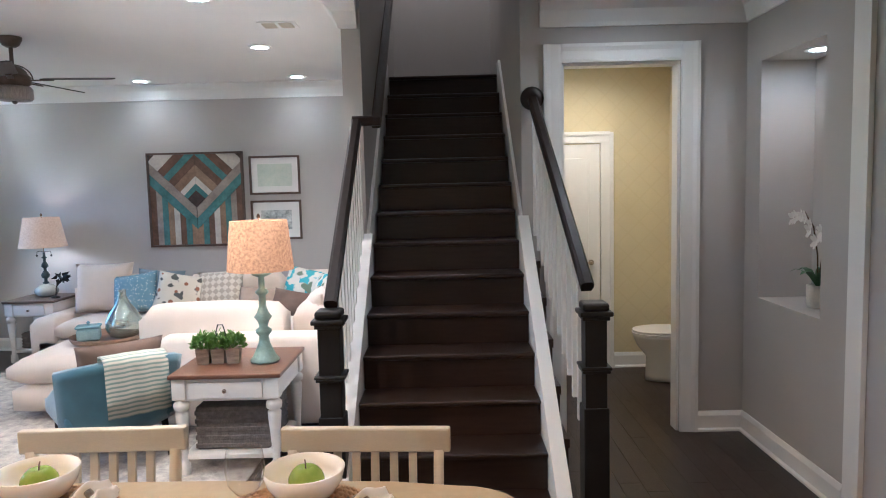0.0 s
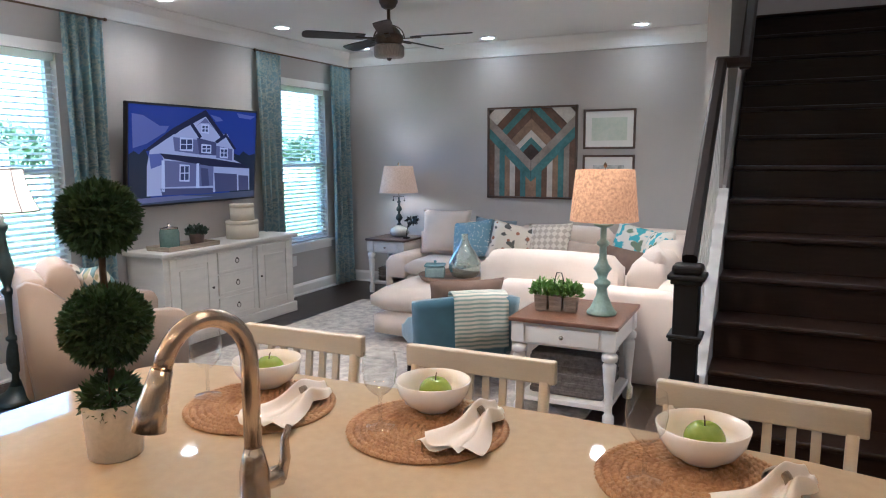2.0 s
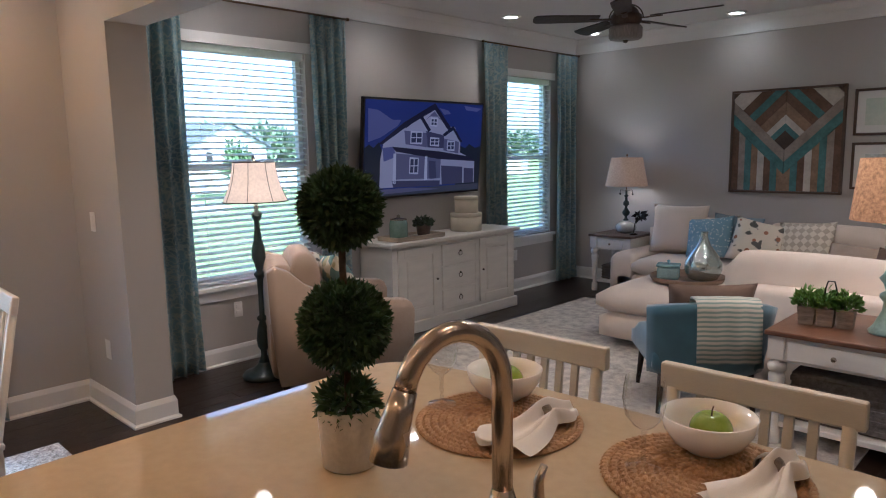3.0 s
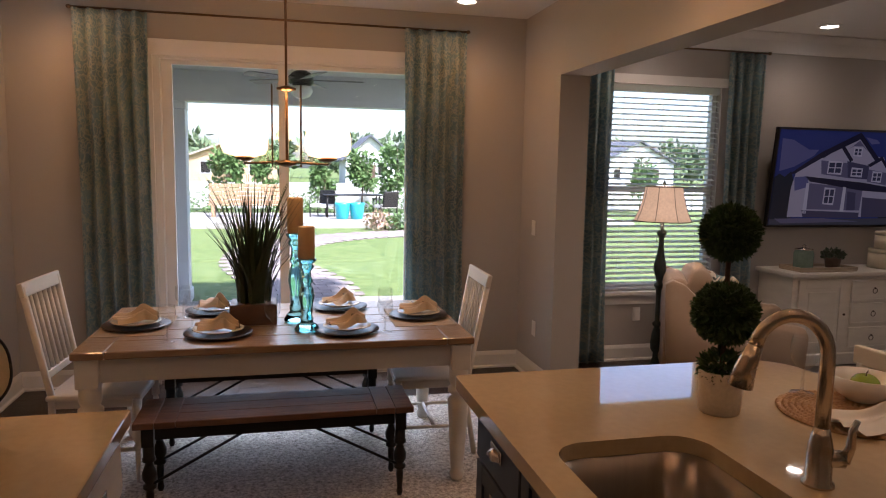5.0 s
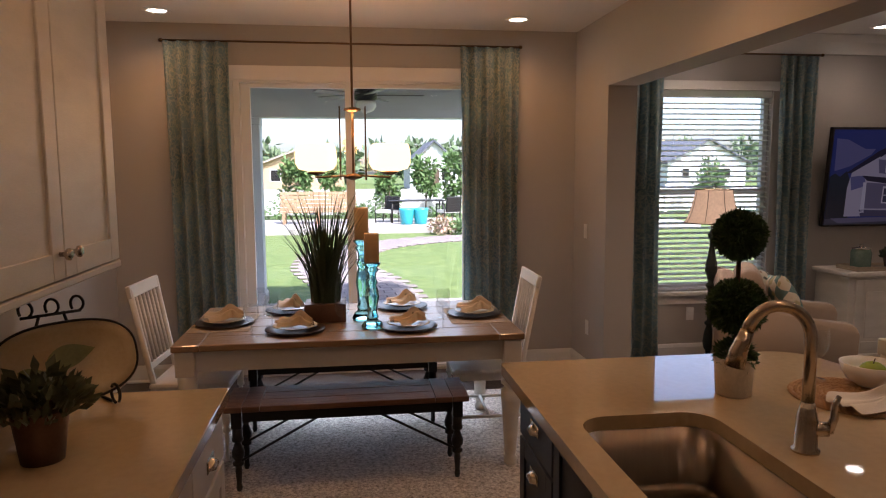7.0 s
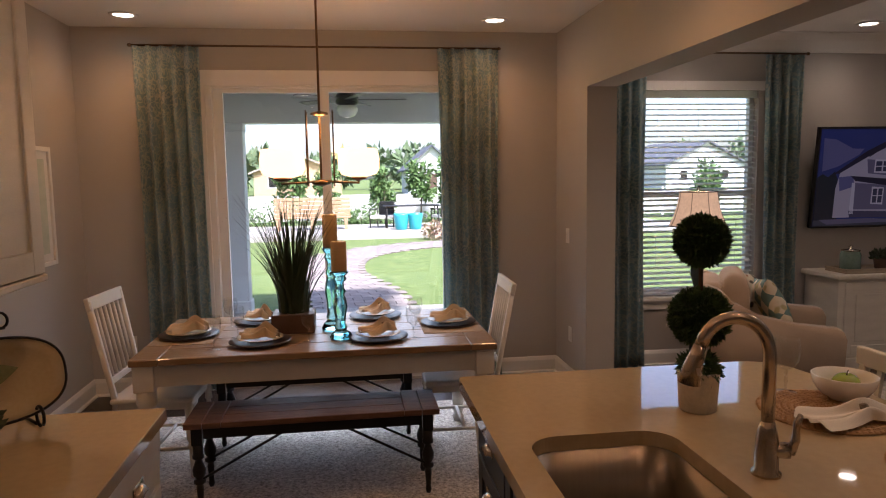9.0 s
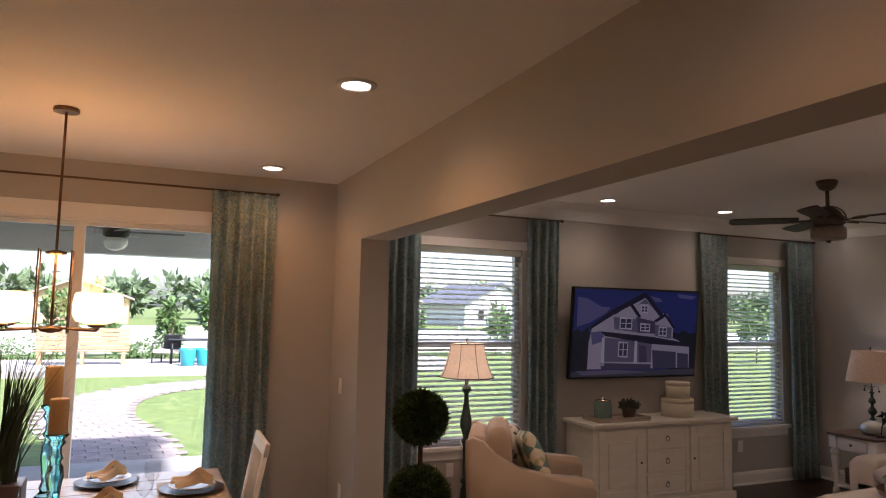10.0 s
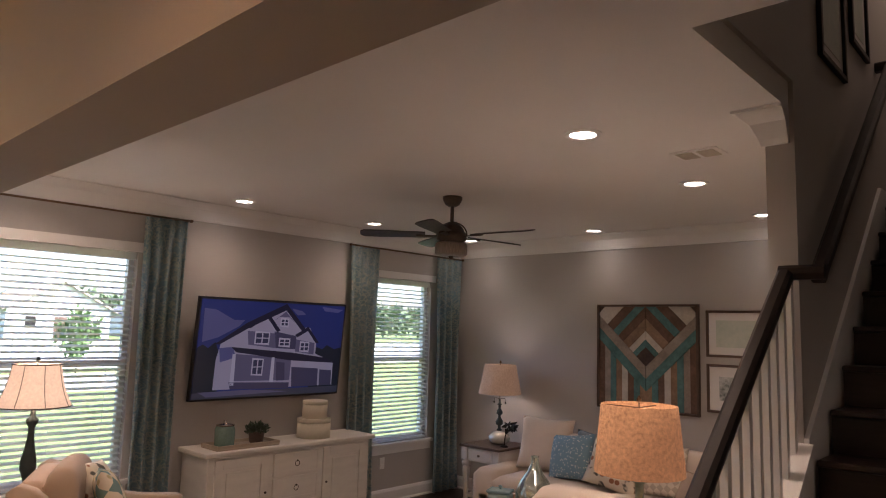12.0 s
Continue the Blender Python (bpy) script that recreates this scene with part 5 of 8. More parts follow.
for sx, sy in ((-1, -1), (1, -1), (-1, 1), (1, 1)):
    x, y = 0.12 * sx, 0.215 * sy
    bm = bmesh.new()
    tube(bm, [(0, 0, 1.632), (x * 0.5, y * 0.5, 1.622), (x, y, 1.618), (x, y, 1.64)], 0.006, 8)
    lathe(bm, [(0.012, 0), (0.04, 0.010), (0.045, 0.018), (0.03, 0.024)], (x, y, 1.630), 16)
    part("arm", bm, BRONZE, chd)
    bm = bmesh.new()
    lathe(bm, [(0.045, 0.0), (0.098, 0.014), (0.115, 0.045), (0.117, 0.10), (0.108, 0.15), (0.098, 0.158), (0.094, 0.157), (0.104, 0.148), (0.112, 0.10), (0.110, 0.047), (0.094, 0.018), (0.043, 0.005)], (x, y, 1.652), 28, cap=False)
    part("shade", bm, SHADEGLASS, chd, "amber glass shade, lit")
lamp("chandelier_lamp", "POINT", (-1.5, 2.28, 1.95), 3.6, WARM, 0.12)

RUGD = node_mat("cream_loop_rug", (0.74, 0.70, 0.64), 0.95, colour2=(0.20, 0.18, 0.16), scale=58, bump=1.0, fine=130)
bm = bmesh.new()
rbox(bm, (-2.30, 0.72, 0.0005), (-0.52, 3.74, 0.011), 0.003, 1)
tagged(link_mesh("rug", bm, RUGD), "cream and grey looped wool dining rug", "rug")


def wall_plate(place, turn, kind):
    th = thing("light_switch" if kind == "switch" else "wall_outlet", "white plastic wall switch plate" if kind == "switch" else "white plastic wall outlet plate", "switch" if kind == "switch" else "outlet", place, turn)
    bm = bmesh.new()
    rbox(bm, (-0.035, -0.006, -0.058), (0.035, 0.0, 0.058), 0.003, 2)
    part("plate", bm, TRIM, th)
    bm = bmesh.new()
    if kind == "switch":
        rbox(bm, (-0.016, -0.010, -0.033), (0.016, -0.005, 0.033), 0.002, 1)
    else:
        for z in (-0.022, 0.022):
            rbox(bm, (-0.017, -0.008, z - 0.014), (0.017, -0.005, z + 0.014), 0.004, 2)
    part("rocker" if kind == "switch" else "socket", bm, TRIM, th)


wall_plate((-2.62, 4.13, 1.17), 0, "switch")
wall_plate((-2.55, 4.13, 0.40), 0, "outlet")
wall_plate((XW, 5.20, 0.40), 90, "outlet")
wall_plate((XW, 8.28 + 0.30, 0.40), 90, "outlet")
wall_plate((XW, 0.75, 0.40), 90, "outlet")


def picture(name, label, place, turn, w, h, border, frame_mat, mat_w, mat_mat, art_mat, depth=0.025):
    """A framed picture facing -y at no turn; place is its middle."""
    th = thing(name, label, "picture", place, turn)
    bm = bmesh.new()
    for lo, hi in (((-w / 2, -depth, -h / 2), (-w / 2 + border, 0, h / 2)), ((w / 2 - border, -depth, -h / 2), (w / 2, 0, h / 2)),
                   ((-w / 2 + border, -depth, h / 2 - border), (w / 2 - border, 0, h / 2)), ((-w / 2 + border, -depth, -h / 2), (w / 2 - border, 0, -h / 2 + border))):
        rbox(bm, lo, hi, 0.003, 1)
    part("frame", bm, frame_mat, th)
    bm = bmesh.new()
    box(bm, (-w / 2 + border, -0.008, -h / 2 + border), (w / 2 - border, -0.002, h / 2 - border))
    part("mat_board", bm, mat_mat, th)
    if art_mat:
        bm = bmesh.new()
        i = border + mat_w
        box(bm, (-w / 2 + i, -0.011, -h / 2 + i), (w / 2 - i, -0.0085, h / 2 - i))
        part("print", bm, art_mat, th)
    return th


MATBOARD = node_mat("mat_board", (0.78, 0.77, 0.74), 0.8, vary=0.02, bump=0.02)
PALEART = node_mat("pale_green_print", (0.50, 0.58, 0.50), 0.7, colour2=(0.66, 0.68, 0.60), scale=5, bump=0.02, fine=30)
TREEART = node_mat("dark_tree_print", (0.05, 0.07, 0.06), 0.7, colour2=(0.80, 0.82, 0.80), scale=12, bump=0.02, fine=40)
BROWNFRAME = node_mat("brown_frame", (0.10, 0.06, 0.04), 0.45, vary=0.2, scale=12, bump=0.1)
picture("wall_art", "white framed print on the dining wall", (-2.20, YS + 0.001, 1.49), 180, 0.35, 0.78, 0.03, TRIM, 0.05, MATBOARD, PALEART)

# ---- living room ----
picture("framed_print", "brown framed pale landscape print with a white mat", (0.305, YN - 0.001, 1.832), 0, 0.54, 0.41, 0.022, BROWNFRAME, 0.065, MATBOARD, PALEART)
picture("framed_print", "brown framed dark tree print with a white mat", (0.305, YN - 0.001, 1.355), 0, 0.54, 0.42, 0.022, BROWNFRAME, 0.085, MATBOARD, TREEART)
picture("framed_print", "black framed picture hanging beside the stairs", (1.621, 7.42, 3.55), 90, 0.50, 0.75, 0.03, BLACKPAINT, 0.06, MATBOARD, PALEART)
picture("framed_print", "black framed picture hanging beside the stairs", (1.621, 8.06, 3.85), 90, 0.42, 0.75, 0.03, BLACKPAINT, 0.06, MATBOARD, PALEART)

# chevron wood art
art = thing("wood_wall_art", "square reclaimed wood wall art in a teal and brown chevron pattern", "wall art", (-0.537, YN - 0.001, 1.592))
AW, AH = 1.02, 1.0
woods = {
    "brown": node_mat("art_brown", (0.17, 0.095, 0.06), 0.7, vary=0.25, scale=8, bump=0.2, fine=50),
    "dark": node_mat("art_dark_brown", (0.075, 0.045, 0.035), 0.7, vary=0.25, scale=8, bump=0.2, fine=50),
    "teal": node_mat("art_teal", (0.10, 0.24, 0.24), 0.7, vary=0.25, scale=8, bump=0.2, fine=50),
    "grey": node_mat("art_grey", (0.36, 0.30, 0.25), 0.7, vary=0.2, scale=8, bump=0.2, fine=50),
    "tan": node_mat("art_tan", (0.33, 0.21, 0.13), 0.7, vary=0.25, scale=8, bump=0.2, fine=50),
    "white": node_mat("art_white", (0.62, 0.57, 0.50), 0.7, vary=0.15, scale=8, bump=0.2, fine=50),
}
bm = bmesh.new()
for lo, hi in (((-AW / 2, -0.045, -AH / 2), (-AW / 2 + 0.02, 0, AH / 2)), ((AW / 2 - 0.02, -0.045, -AH / 2), (AW / 2, 0, AH / 2)), ((-AW / 2 + 0.02, -0.045, AH / 2 - 0.02), (AW / 2 - 0.02, 0, AH / 2)), ((-AW / 2 + 0.02, -0.045, -AH / 2), (AW / 2 - 0.02, 0, -AH / 2 + 0.02))):
    box(bm, lo, hi)
box(bm, (-AW / 2 + 0.02, -0.012, -AH / 2 + 0.02), (AW / 2 - 0.02, -0.002, AH / 2 - 0.02))
part("frame", bm, BROWNFRAME, art)


def clip_poly(poly, a, b, c):
    """The part of a polygon where a x + b y >= c."""
    out = []
    for i, p in enumerate(poly):
        q = poly[(i + 1) % len(poly)]
        fp, fq = a * p[0] + b * p[1] - c, a * q[0] + b * q[1] - c
        if fp >= 0:
            out.append(p)
        if fp * fq < 0:
            s = fp / (fp - fq)
            out.append((p[0] + s * (q[0] - p[0]), p[1] + s * (q[1] - p[1])))
    return out


def art_piece(poly, material, lift):
    if len(poly) < 3:
        return
    cx, cy = sum(p[0] for p in poly) / len(poly), sum(p[1] for p in poly) / len(poly)
    poly = [(cx + (x - cx) * 0.985, cy + (y - cy) * 0.985) for x, y in poly]
    bm = bmesh.new()
    prism(bm, poly, -0.016 - lift, "y", -0.012)
    part("board", bm, woods[material], art)


HW, HH = AW / 2 - 0.02, AH / 2 - 0.02
half = [(0, -HH), (HW, -HH), (HW, HH), (0, HH)]
K = 0.98
# d = z - K |x|: the V bands rise outwards; the inverted chevrons above meet them
TIP = -0.20
bands = ((TIP, 0.115, "grey"), (TIP - 0.115, 0.115, "teal"))
for s in (1, -1):
    def put(poly, material, lift):
        art_piece([(s * x, y) for x, y in poly], material, lift)
    for c, w, mname in bands:
        put(clip_poly(clip_poly(half, -K, 1, c), K, -1, -(c + w)), mname, 0.004)
    below = clip_poly(half, K, -1, -(TIP - 0.115))
    x = 0.0
    for i, mname in enumerate(("tan", "teal", "brown", "white", "tan", "teal", "grey", "brown")):
        w = HW / 8
        put(clip_poly(clip_poly(below, 1, 0, x), -1, 0, -(x + w)), mname, 0.002 * (i % 2))
        x += w
    above = clip_poly(half, -K, 1, TIP + 0.115)
    e = HH - 0.34
    for c, w, mname in ((e - 0.30, 0.26, "dark"), (e - 0.04, 0.07, "teal"), (e + 0.03, 0.08, "white"), (e + 0.11, 0.12, "tan"), (e + 0.23, 0.11, "brown"), (e + 0.34, 0.10, "teal"), (e + 0.44, 0.12, "brown"), (e + 0.56, 0.2, "white")):
        put(clip_poly(clip_poly(above, K, 1, c), -K, -1, -(c + w)), mname, 0.003)

# television
tv = thing("television", "wall-mounted flat television, switched on, tilted down", "television", (-2.868, 7.128, 1.153))
tilt = pose(0, 0, 0, 0, 5.5, 0)
bm = bmesh.new()
rbox(bm, (-0.02, -0.765, 0.0), (0.02, 0.765, 0.865), 0.008, 2, tilt)
part("case", bm, BLACKPAINT, tv)
bm = bmesh.new()
box(bm, (-0.04, -0.25, 0.25), (-0.021, 0.25, 0.62), tilt)
box(bm, (-0.050, -0.2, 0.3), (-0.030, 0.2, 0.58))
part("bracket", bm, IRON, tv)
SCR = {k: glow_mat("screen_" + k, c, 0.045) for k, c in (("sky", (0.022, 0.034, 0.17)), ("cloud", (0.085, 0.095, 0.25)), ("wall", (0.30, 0.30, 0.44)), ("shingle", (0.10, 0.10, 0.19)),
                                                          ("dark", (0.016, 0.016, 0.04)), ("trees", (0.014, 0.019, 0.035)), ("shade", (0.05, 0.05, 0.11)), ("lawn", (0.05, 0.055, 0.09)), ("glass", (0.035, 0.04, 0.09)), ("white", (0.40, 0.41, 0.56)))}
for k in SCR.values():
    k.node_tree.nodes["Principled BSDF"].inputs["Roughness"].default_value = 0.12
bm = bmesh.new()
box(bm, (0.0202, -0.745, 0.02), (0.022, 0.745, 0.845), tilt)
scr = part("screen", bm, SCR["sky"], tv, "screen showing a picture of a gabled house")


def screen_bit(poly, key, lift, name="screen_shape"):
    bm = bmesh.new()
    prism(bm, [(u - 0.745, 0.02 + v) for u, v in poly], 0.0008, "x", 0.0222 + lift)
    place_bm(bm, tilt)
    part(name, bm, SCR[key], scr)


# the picture on it: sky, clouds and trees; a gabled two-storey house with a porch and a double garage
screen_bit([(0.03, 0.75), (0.14, 0.74), (0.31, 0.66), (0.41, 0.66), (0.37, 0.61), (0.18, 0.51), (0.04, 0.47)], "cloud", 0)
screen_bit([(0.88, 0.78), (1.0, 0.76), (1.04, 0.73), (0.95, 0.72)], "cloud", 0)
screen_bit([(1.22, 0.81), (1.47, 0.79), (1.41, 0.76), (1.25, 0.77)], "cloud", 0)
screen_bit([(0.0, 0.03), (0.0, 0.42), (0.05, 0.45), (0.10, 0.42), (0.16, 0.47), (0.24, 0.3), (0.22, 0.03)], "trees", 0)
screen_bit([(1.15, 0.05), (1.15, 0.36), (1.2, 0.43), (1.27, 0.41), (1.32, 0.45), (1.41, 0.41), (1.49, 0.43), (1.49, 0.05)], "trees", 0)
screen_bit([(0, 0), (1.49, 0), (1.49, 0.06), (0.0, 0.05)], "lawn", 0.0004)
screen_bit([(0.05, 0.055), (0.54, 0.06), (0.94, 0.03), (0.13, 0.012)], "shingle", 0.0013)
screen_bit([(0.18, 0.07), (0.18, 0.32), (0.21, 0.46), (0.46, 0.63), (0.82, 0.80), (1.04, 0.61), (1.1, 0.61), (1.19, 0.48), (1.19, 0.37), (1.41, 0.29), (1.42, 0.07)], "wall", 0.0009)
for poly, key in (([(0.15, 0.45), (0.44, 0.64), (0.82, 0.82), (1.05, 0.60), (1.02, 0.57), (0.82, 0.76), (0.47, 0.60), (0.2, 0.45)], "dark"),
                  ([(0.45, 0.57), (0.74, 0.55), (0.75, 0.42), (0.47, 0.45)], "shingle"), ([(0.72, 0.57), (0.96, 0.53), (0.96, 0.41), (0.75, 0.42)], "shade"),
                  ([(0.96, 0.50), (1.17, 0.47), (1.17, 0.36), (0.96, 0.39)], "shingle"), ([(0.70, 0.66), (0.82, 0.75), (0.93, 0.65), (0.86, 0.70), (0.76, 0.70)], "shingle"),
                  ([(0.20, 0.42), (0.33, 0.43), (0.36, 0.34), (0.22, 0.30)], "cloud"), ([(0.35, 0.37), (0.93, 0.33), (0.93, 0.13), (0.34, 0.14)], "shingle"),
                  ([(0.94, 0.25), (1.24, 0.23), (1.25, 0.07), (0.96, 0.07)], "shade"), ([(1.26, 0.22), (1.4, 0.21), (1.41, 0.07), (1.27, 0.07)], "shade")):
    screen_bit(poly, key, 0.0018)
for poly, key in (([(0.43, 0.61), (0.64, 0.73), (0.78, 0.58), (0.75, 0.56), (0.63, 0.69), (0.47, 0.59)], "dark"), ([(0.94, 0.54), (1.08, 0.62), (1.22, 0.47), (1.18, 0.47), (1.08, 0.58), (0.97, 0.52)], "dark"),
                  ([(0.31, 0.43), (0.93, 0.38), (1.31, 0.33), (1.43, 0.28), (0.91, 0.31), (0.36, 0.385)], "dark"), ([(0.77, 0.30), (0.86, 0.29), (0.88, 0.13), (0.79, 0.13)], "shade"),
                  ([(0.33, 0.37), (0.36, 0.37), (0.37, 0.1), (0.33, 0.1)], "white"), ([(0.72, 0.34), (0.75, 0.34), (0.76, 0.12), (0.72, 0.12)], "white"), ([(0.32, 0.13), (0.93, 0.11), (0.93, 0.06), (0.34, 0.07)], "shade")):
    screen_bit(poly, key, 0.0027)
for u0, v0, u1, v1 in ((0.525, 0.455, 0.675, 0.57), (0.775, 0.435, 0.895, 0.515), (1.005, 0.39, 1.11, 0.485), (0.525, 0.185, 0.64, 0.335), (0.77, 0.615, 0.86, 0.695)):
    screen_bit([(u0, v0), (u1, v0 - 0.008), (u1, v1 - 0.008), (u0, v1)], "white", 0.0036)
    m_ = (u0 + u1) / 2
    for a_, b_ in ((u0 + 0.012, m_ - 0.006), (m_ + 0.006, u1 - 0.012)):
        for c_, d_ in ((v0 + 0.010, (v0 + v1) / 2 - 0.008), ((v0 + v1) / 2, v1 - 0.018)):
            screen_bit([(a_, c_), (b_, c_), (b_, d_), (a_, d_)], "glass", 0.0045)

# console
con = thing("console_cabinet", "white painted console cabinet with three drawers and two doors", "sideboard", (-2.90, 6.33, 0))
CD, CW, CH = 0.44, 1.72, 0.80
bm = bmesh.new()
rbox(bm, (0.0, 0.02, 0.0), (CD, CW - 0.02, 0.10), 0.006, 1)
rbox(bm, (0.0, 0.045, 0.10), (CD - 0.025, CW - 0.045, 0.76), 0.003, 1)
part("body", bm, WHITE, con)
bm = bmesh.new()
rbox(bm, (0.0, 0.0, 0.762), (CD + 0.02, CW, 0.80), 0.010, 2)
part("top", bm, WHITE, con)
face = pose(CD - 0.025, 0, 0, 0, 0, 90)
RINGS = node_mat("aged_pull", (0.10, 0.08, 0.07), 0.4, metal=0.8, vary=0.2, scale=20, bump=0.1)
for y, w in ((0.10, 0.48), (1.14, 0.48)):
    bm = bmesh.new()
    raised_front(bm, w, 0.60, 0.018, 0.07)
    dr = part("door", place_bm(bm, pose(CD - 0.025, y, 0.135, 0, 0, 90)), WHITE, con)
    bm = bmesh.new()
    ky = y + w - 0.03 if y < 0.5 else y + 0.03
    lathe(bm, [(0.004, 0), (0.004, 0.008), (0.010, 0.012), (0.010, 0.018), (0.004, 0.021)], seg=12, m=pose(CD - 0.007, ky, 0.44, 0, 90, 0))
    part("knob", bm, RINGS, dr, "dark metal knob")
for z in (0.135, 0.345, 0.545):
    bm = bmesh.new()
    panel_front(bm, 0.46, 0.185, 0.018, 0.02, 0.004)
    dr = part("drawer_front", place_bm(bm, pose(CD - 0.025, 0.63, z, 0, 0, 90)), WHITE, con)
    bm = bmesh.new()
    tube(bm, [(CD - 0.003, 0.86 + 0.022 * math.cos(a), z + 0.09 + 0.022 * math.sin(a)) for a in [2 * math.pi * k / 16 for k in range(17)]], 0.003, 6)
    lathe(bm, [(0.008, 0), (0.008, 0.006), (0.004, 0.012)], seg=10, m=pose(CD - 0.007, 0.86, z + 0.112, 0, 90, 0))
    part("ring_pull", bm, RINGS, dr, "dark metal ring pull")

TRAY = node_mat("pale_wood_tray", (0.48, 0.40, 0.31), 0.6, vary=0.15, scale=8, bump=0.15, fine=60, stretch=(8, 1, 8))
bm = bmesh.new()
rbox(bm, (-2.75, 6.45, 0.8005), (-2.49, 7.02, 0.815), 0.004, 1)
for lo, hi in (((-2.75, 6.45, 0.815), (-2.735, 7.02, 0.838)), ((-2.505, 6.45, 0.815), (-2.49, 7.02, 0.838)), ((-2.735, 6.45, 0.815), (-2.505, 6.465, 0.838)), ((-2.735, 7.005, 0.815), (-2.505, 7.02, 0.838))):
    box(bm, lo, hi)
tagged(link_mesh("tray", bm, TRAY), "pale wooden tray on the console", "tray")
jar = thing("glass_jar", "greenish glass jar with a lid on a tray", "jar", (-2.62, 6.58, 0.8155))
bm = bmesh.new()
lathe(bm, [(0.07, 0), (0.078, 0.01), (0.08, 0.13), (0.072, 0.15), (0.07, 0.16), (0.066, 0.16), (0.068, 0.145), (0.074, 0.13), (0.073, 0.012), (0.001, 0.008)], seg=24)
part("vessel", bm, node_mat("green_glaze_glass", (0.22, 0.33, 0.30), 0.15, vary=0.15, scale=10, bump=0.02), jar)
bm = bmesh.new()
lathe(bm, [(0.072, 0.161), (0.072, 0.17), (0.02, 0.178), (0.012, 0.185), (0.016, 0.198), (0.004, 0.205)], seg=20)
part("lid", bm, NICKEL, jar, "metal lid with a knob")
pl = thing("potted_plant", "small succulent in a dark pot on a tray", "potted plant", (-2.60, 6.86, 0.8155))
bm = bmesh.new()
lathe(bm, [(0.048, 0), (0.055, 0.01), (0.066, 0.085), (0.066, 0.095), (0.058, 0.095), (0.055, 0.075)], seg=20)
part("pot", bm, node_mat("grey_brown_pot", (0.13, 0.09, 0.075), 0.6, vary=0.2, scale=10, bump=0.1), pl)
bm = bmesh.new()
sprigs(bm, (0, 0, 0.075), 0.085, 0.10, 320, 0.035, 4)
part("foliage", bm, node_mat("greyish_leaf", (0.08, 0.12, 0.08), 0.6, vary=0.3, scale=30, bump=0.0), pl)
BOX = node_mat("ivory_box", (0.66, 0.60, 0.48), 0.6, vary=0.06, scale=8, bump=0.15)
for r, z0, z1, dx in ((0.15, 0.8005, 0.97, 0), (0.112, 0.9705, 1.125, 0.005)):
    bx = thing("round_box", "round ivory hat box stacked on the console", "storage box", (-2.66 + dx, 7.49, z0), 0, "ivory boxes")
    bm = bmesh.new()
    lathe(bm, [(r, 0), (r, (z1 - z0) * 0.78)], seg=40)
    part("body", bm, BOX, bx)
    bm = bmesh.new()
    lathe(bm, [(r + 0.0015, (z1 - z0) * 0.78 + 0.001), (r + 0.002, (z1 - z0) - 0.004), (r - 0.002, z1 - z0)], seg=40)
    part("lid", bm, BOX, bx)

# rug
RUGL = node_mat("cream_patterned_rug", (0.60, 0.55, 0.48), 0.95, colour2=(0.30, 0.28, 0.26), scale=14, bump=0.5, fine=60)
bm = bmesh.new()
rbox(bm, (-2.12, 6.05, 0.0005), (0.95, 8.74, 0.012), 0.003, 1)
tagged(link_mesh("rug", bm, RUGL), "cream and grey speckled living room rug", "rug")


# cushions
def pillow(name, label, place, turn, w, h, t, material, lean=20, yaw_roll=0.0, group=""):
    """A knife-edge pillow standing on its lower edge, its face to -y, leaning back."""
    bm = bmesh.new()
    uv = bm.loops.layers.uv.new("UVMap")
    n = 14
    sheets = []
    for s in (-1, 1):
        g = []
        for i in range(n + 1):
            row = []
            for j in range(n + 1):
                u, v = i / n * 2 - 1, j / n * 2 - 1
                pinch = 1 - 0.07 * (1 - u * u) * abs(v) ** 3 - 0.0
                pinch2 = 1 - 0.07 * (1 - v * v) * abs(u) ** 3
                th = t / 2 * ((1 - abs(u) ** 2.6) * (1 - abs(v) ** 2.6)) ** 0.55
                th *= 1 + 0.05 * math.sin(5 * u + 2 * v)
                row.append(bm.verts.new((u * w / 2 * pinch2, s * th, h / 2 + v * h / 2 * pinch)))
            g.append(row)
        sheets.append(g)
        for i in range(n):
            for j in range(n):
                f = bm.faces.new((g[i][j], g[i + 1][j], g[i + 1][j + 1], g[i][j + 1]))
                f.smooth = True
                for lp, (a, b) in zip(f.loops, ((i, j), (i + 1, j), (i + 1, j + 1), (i, j + 1))):
                    lp[uv].uv = (a / n * w, b / n * h)
    bmesh.ops.remove_doubles(bm, verts=bm.verts, dist=0.0005)
    ob = link_mesh(name, bm, material)
    ob.matrix_basis = pose(*place, 0, 0, turn) @ pose(0, 0, 0, -lean, yaw_roll, 0)
    return tagged(ob, label, "pillow", group)


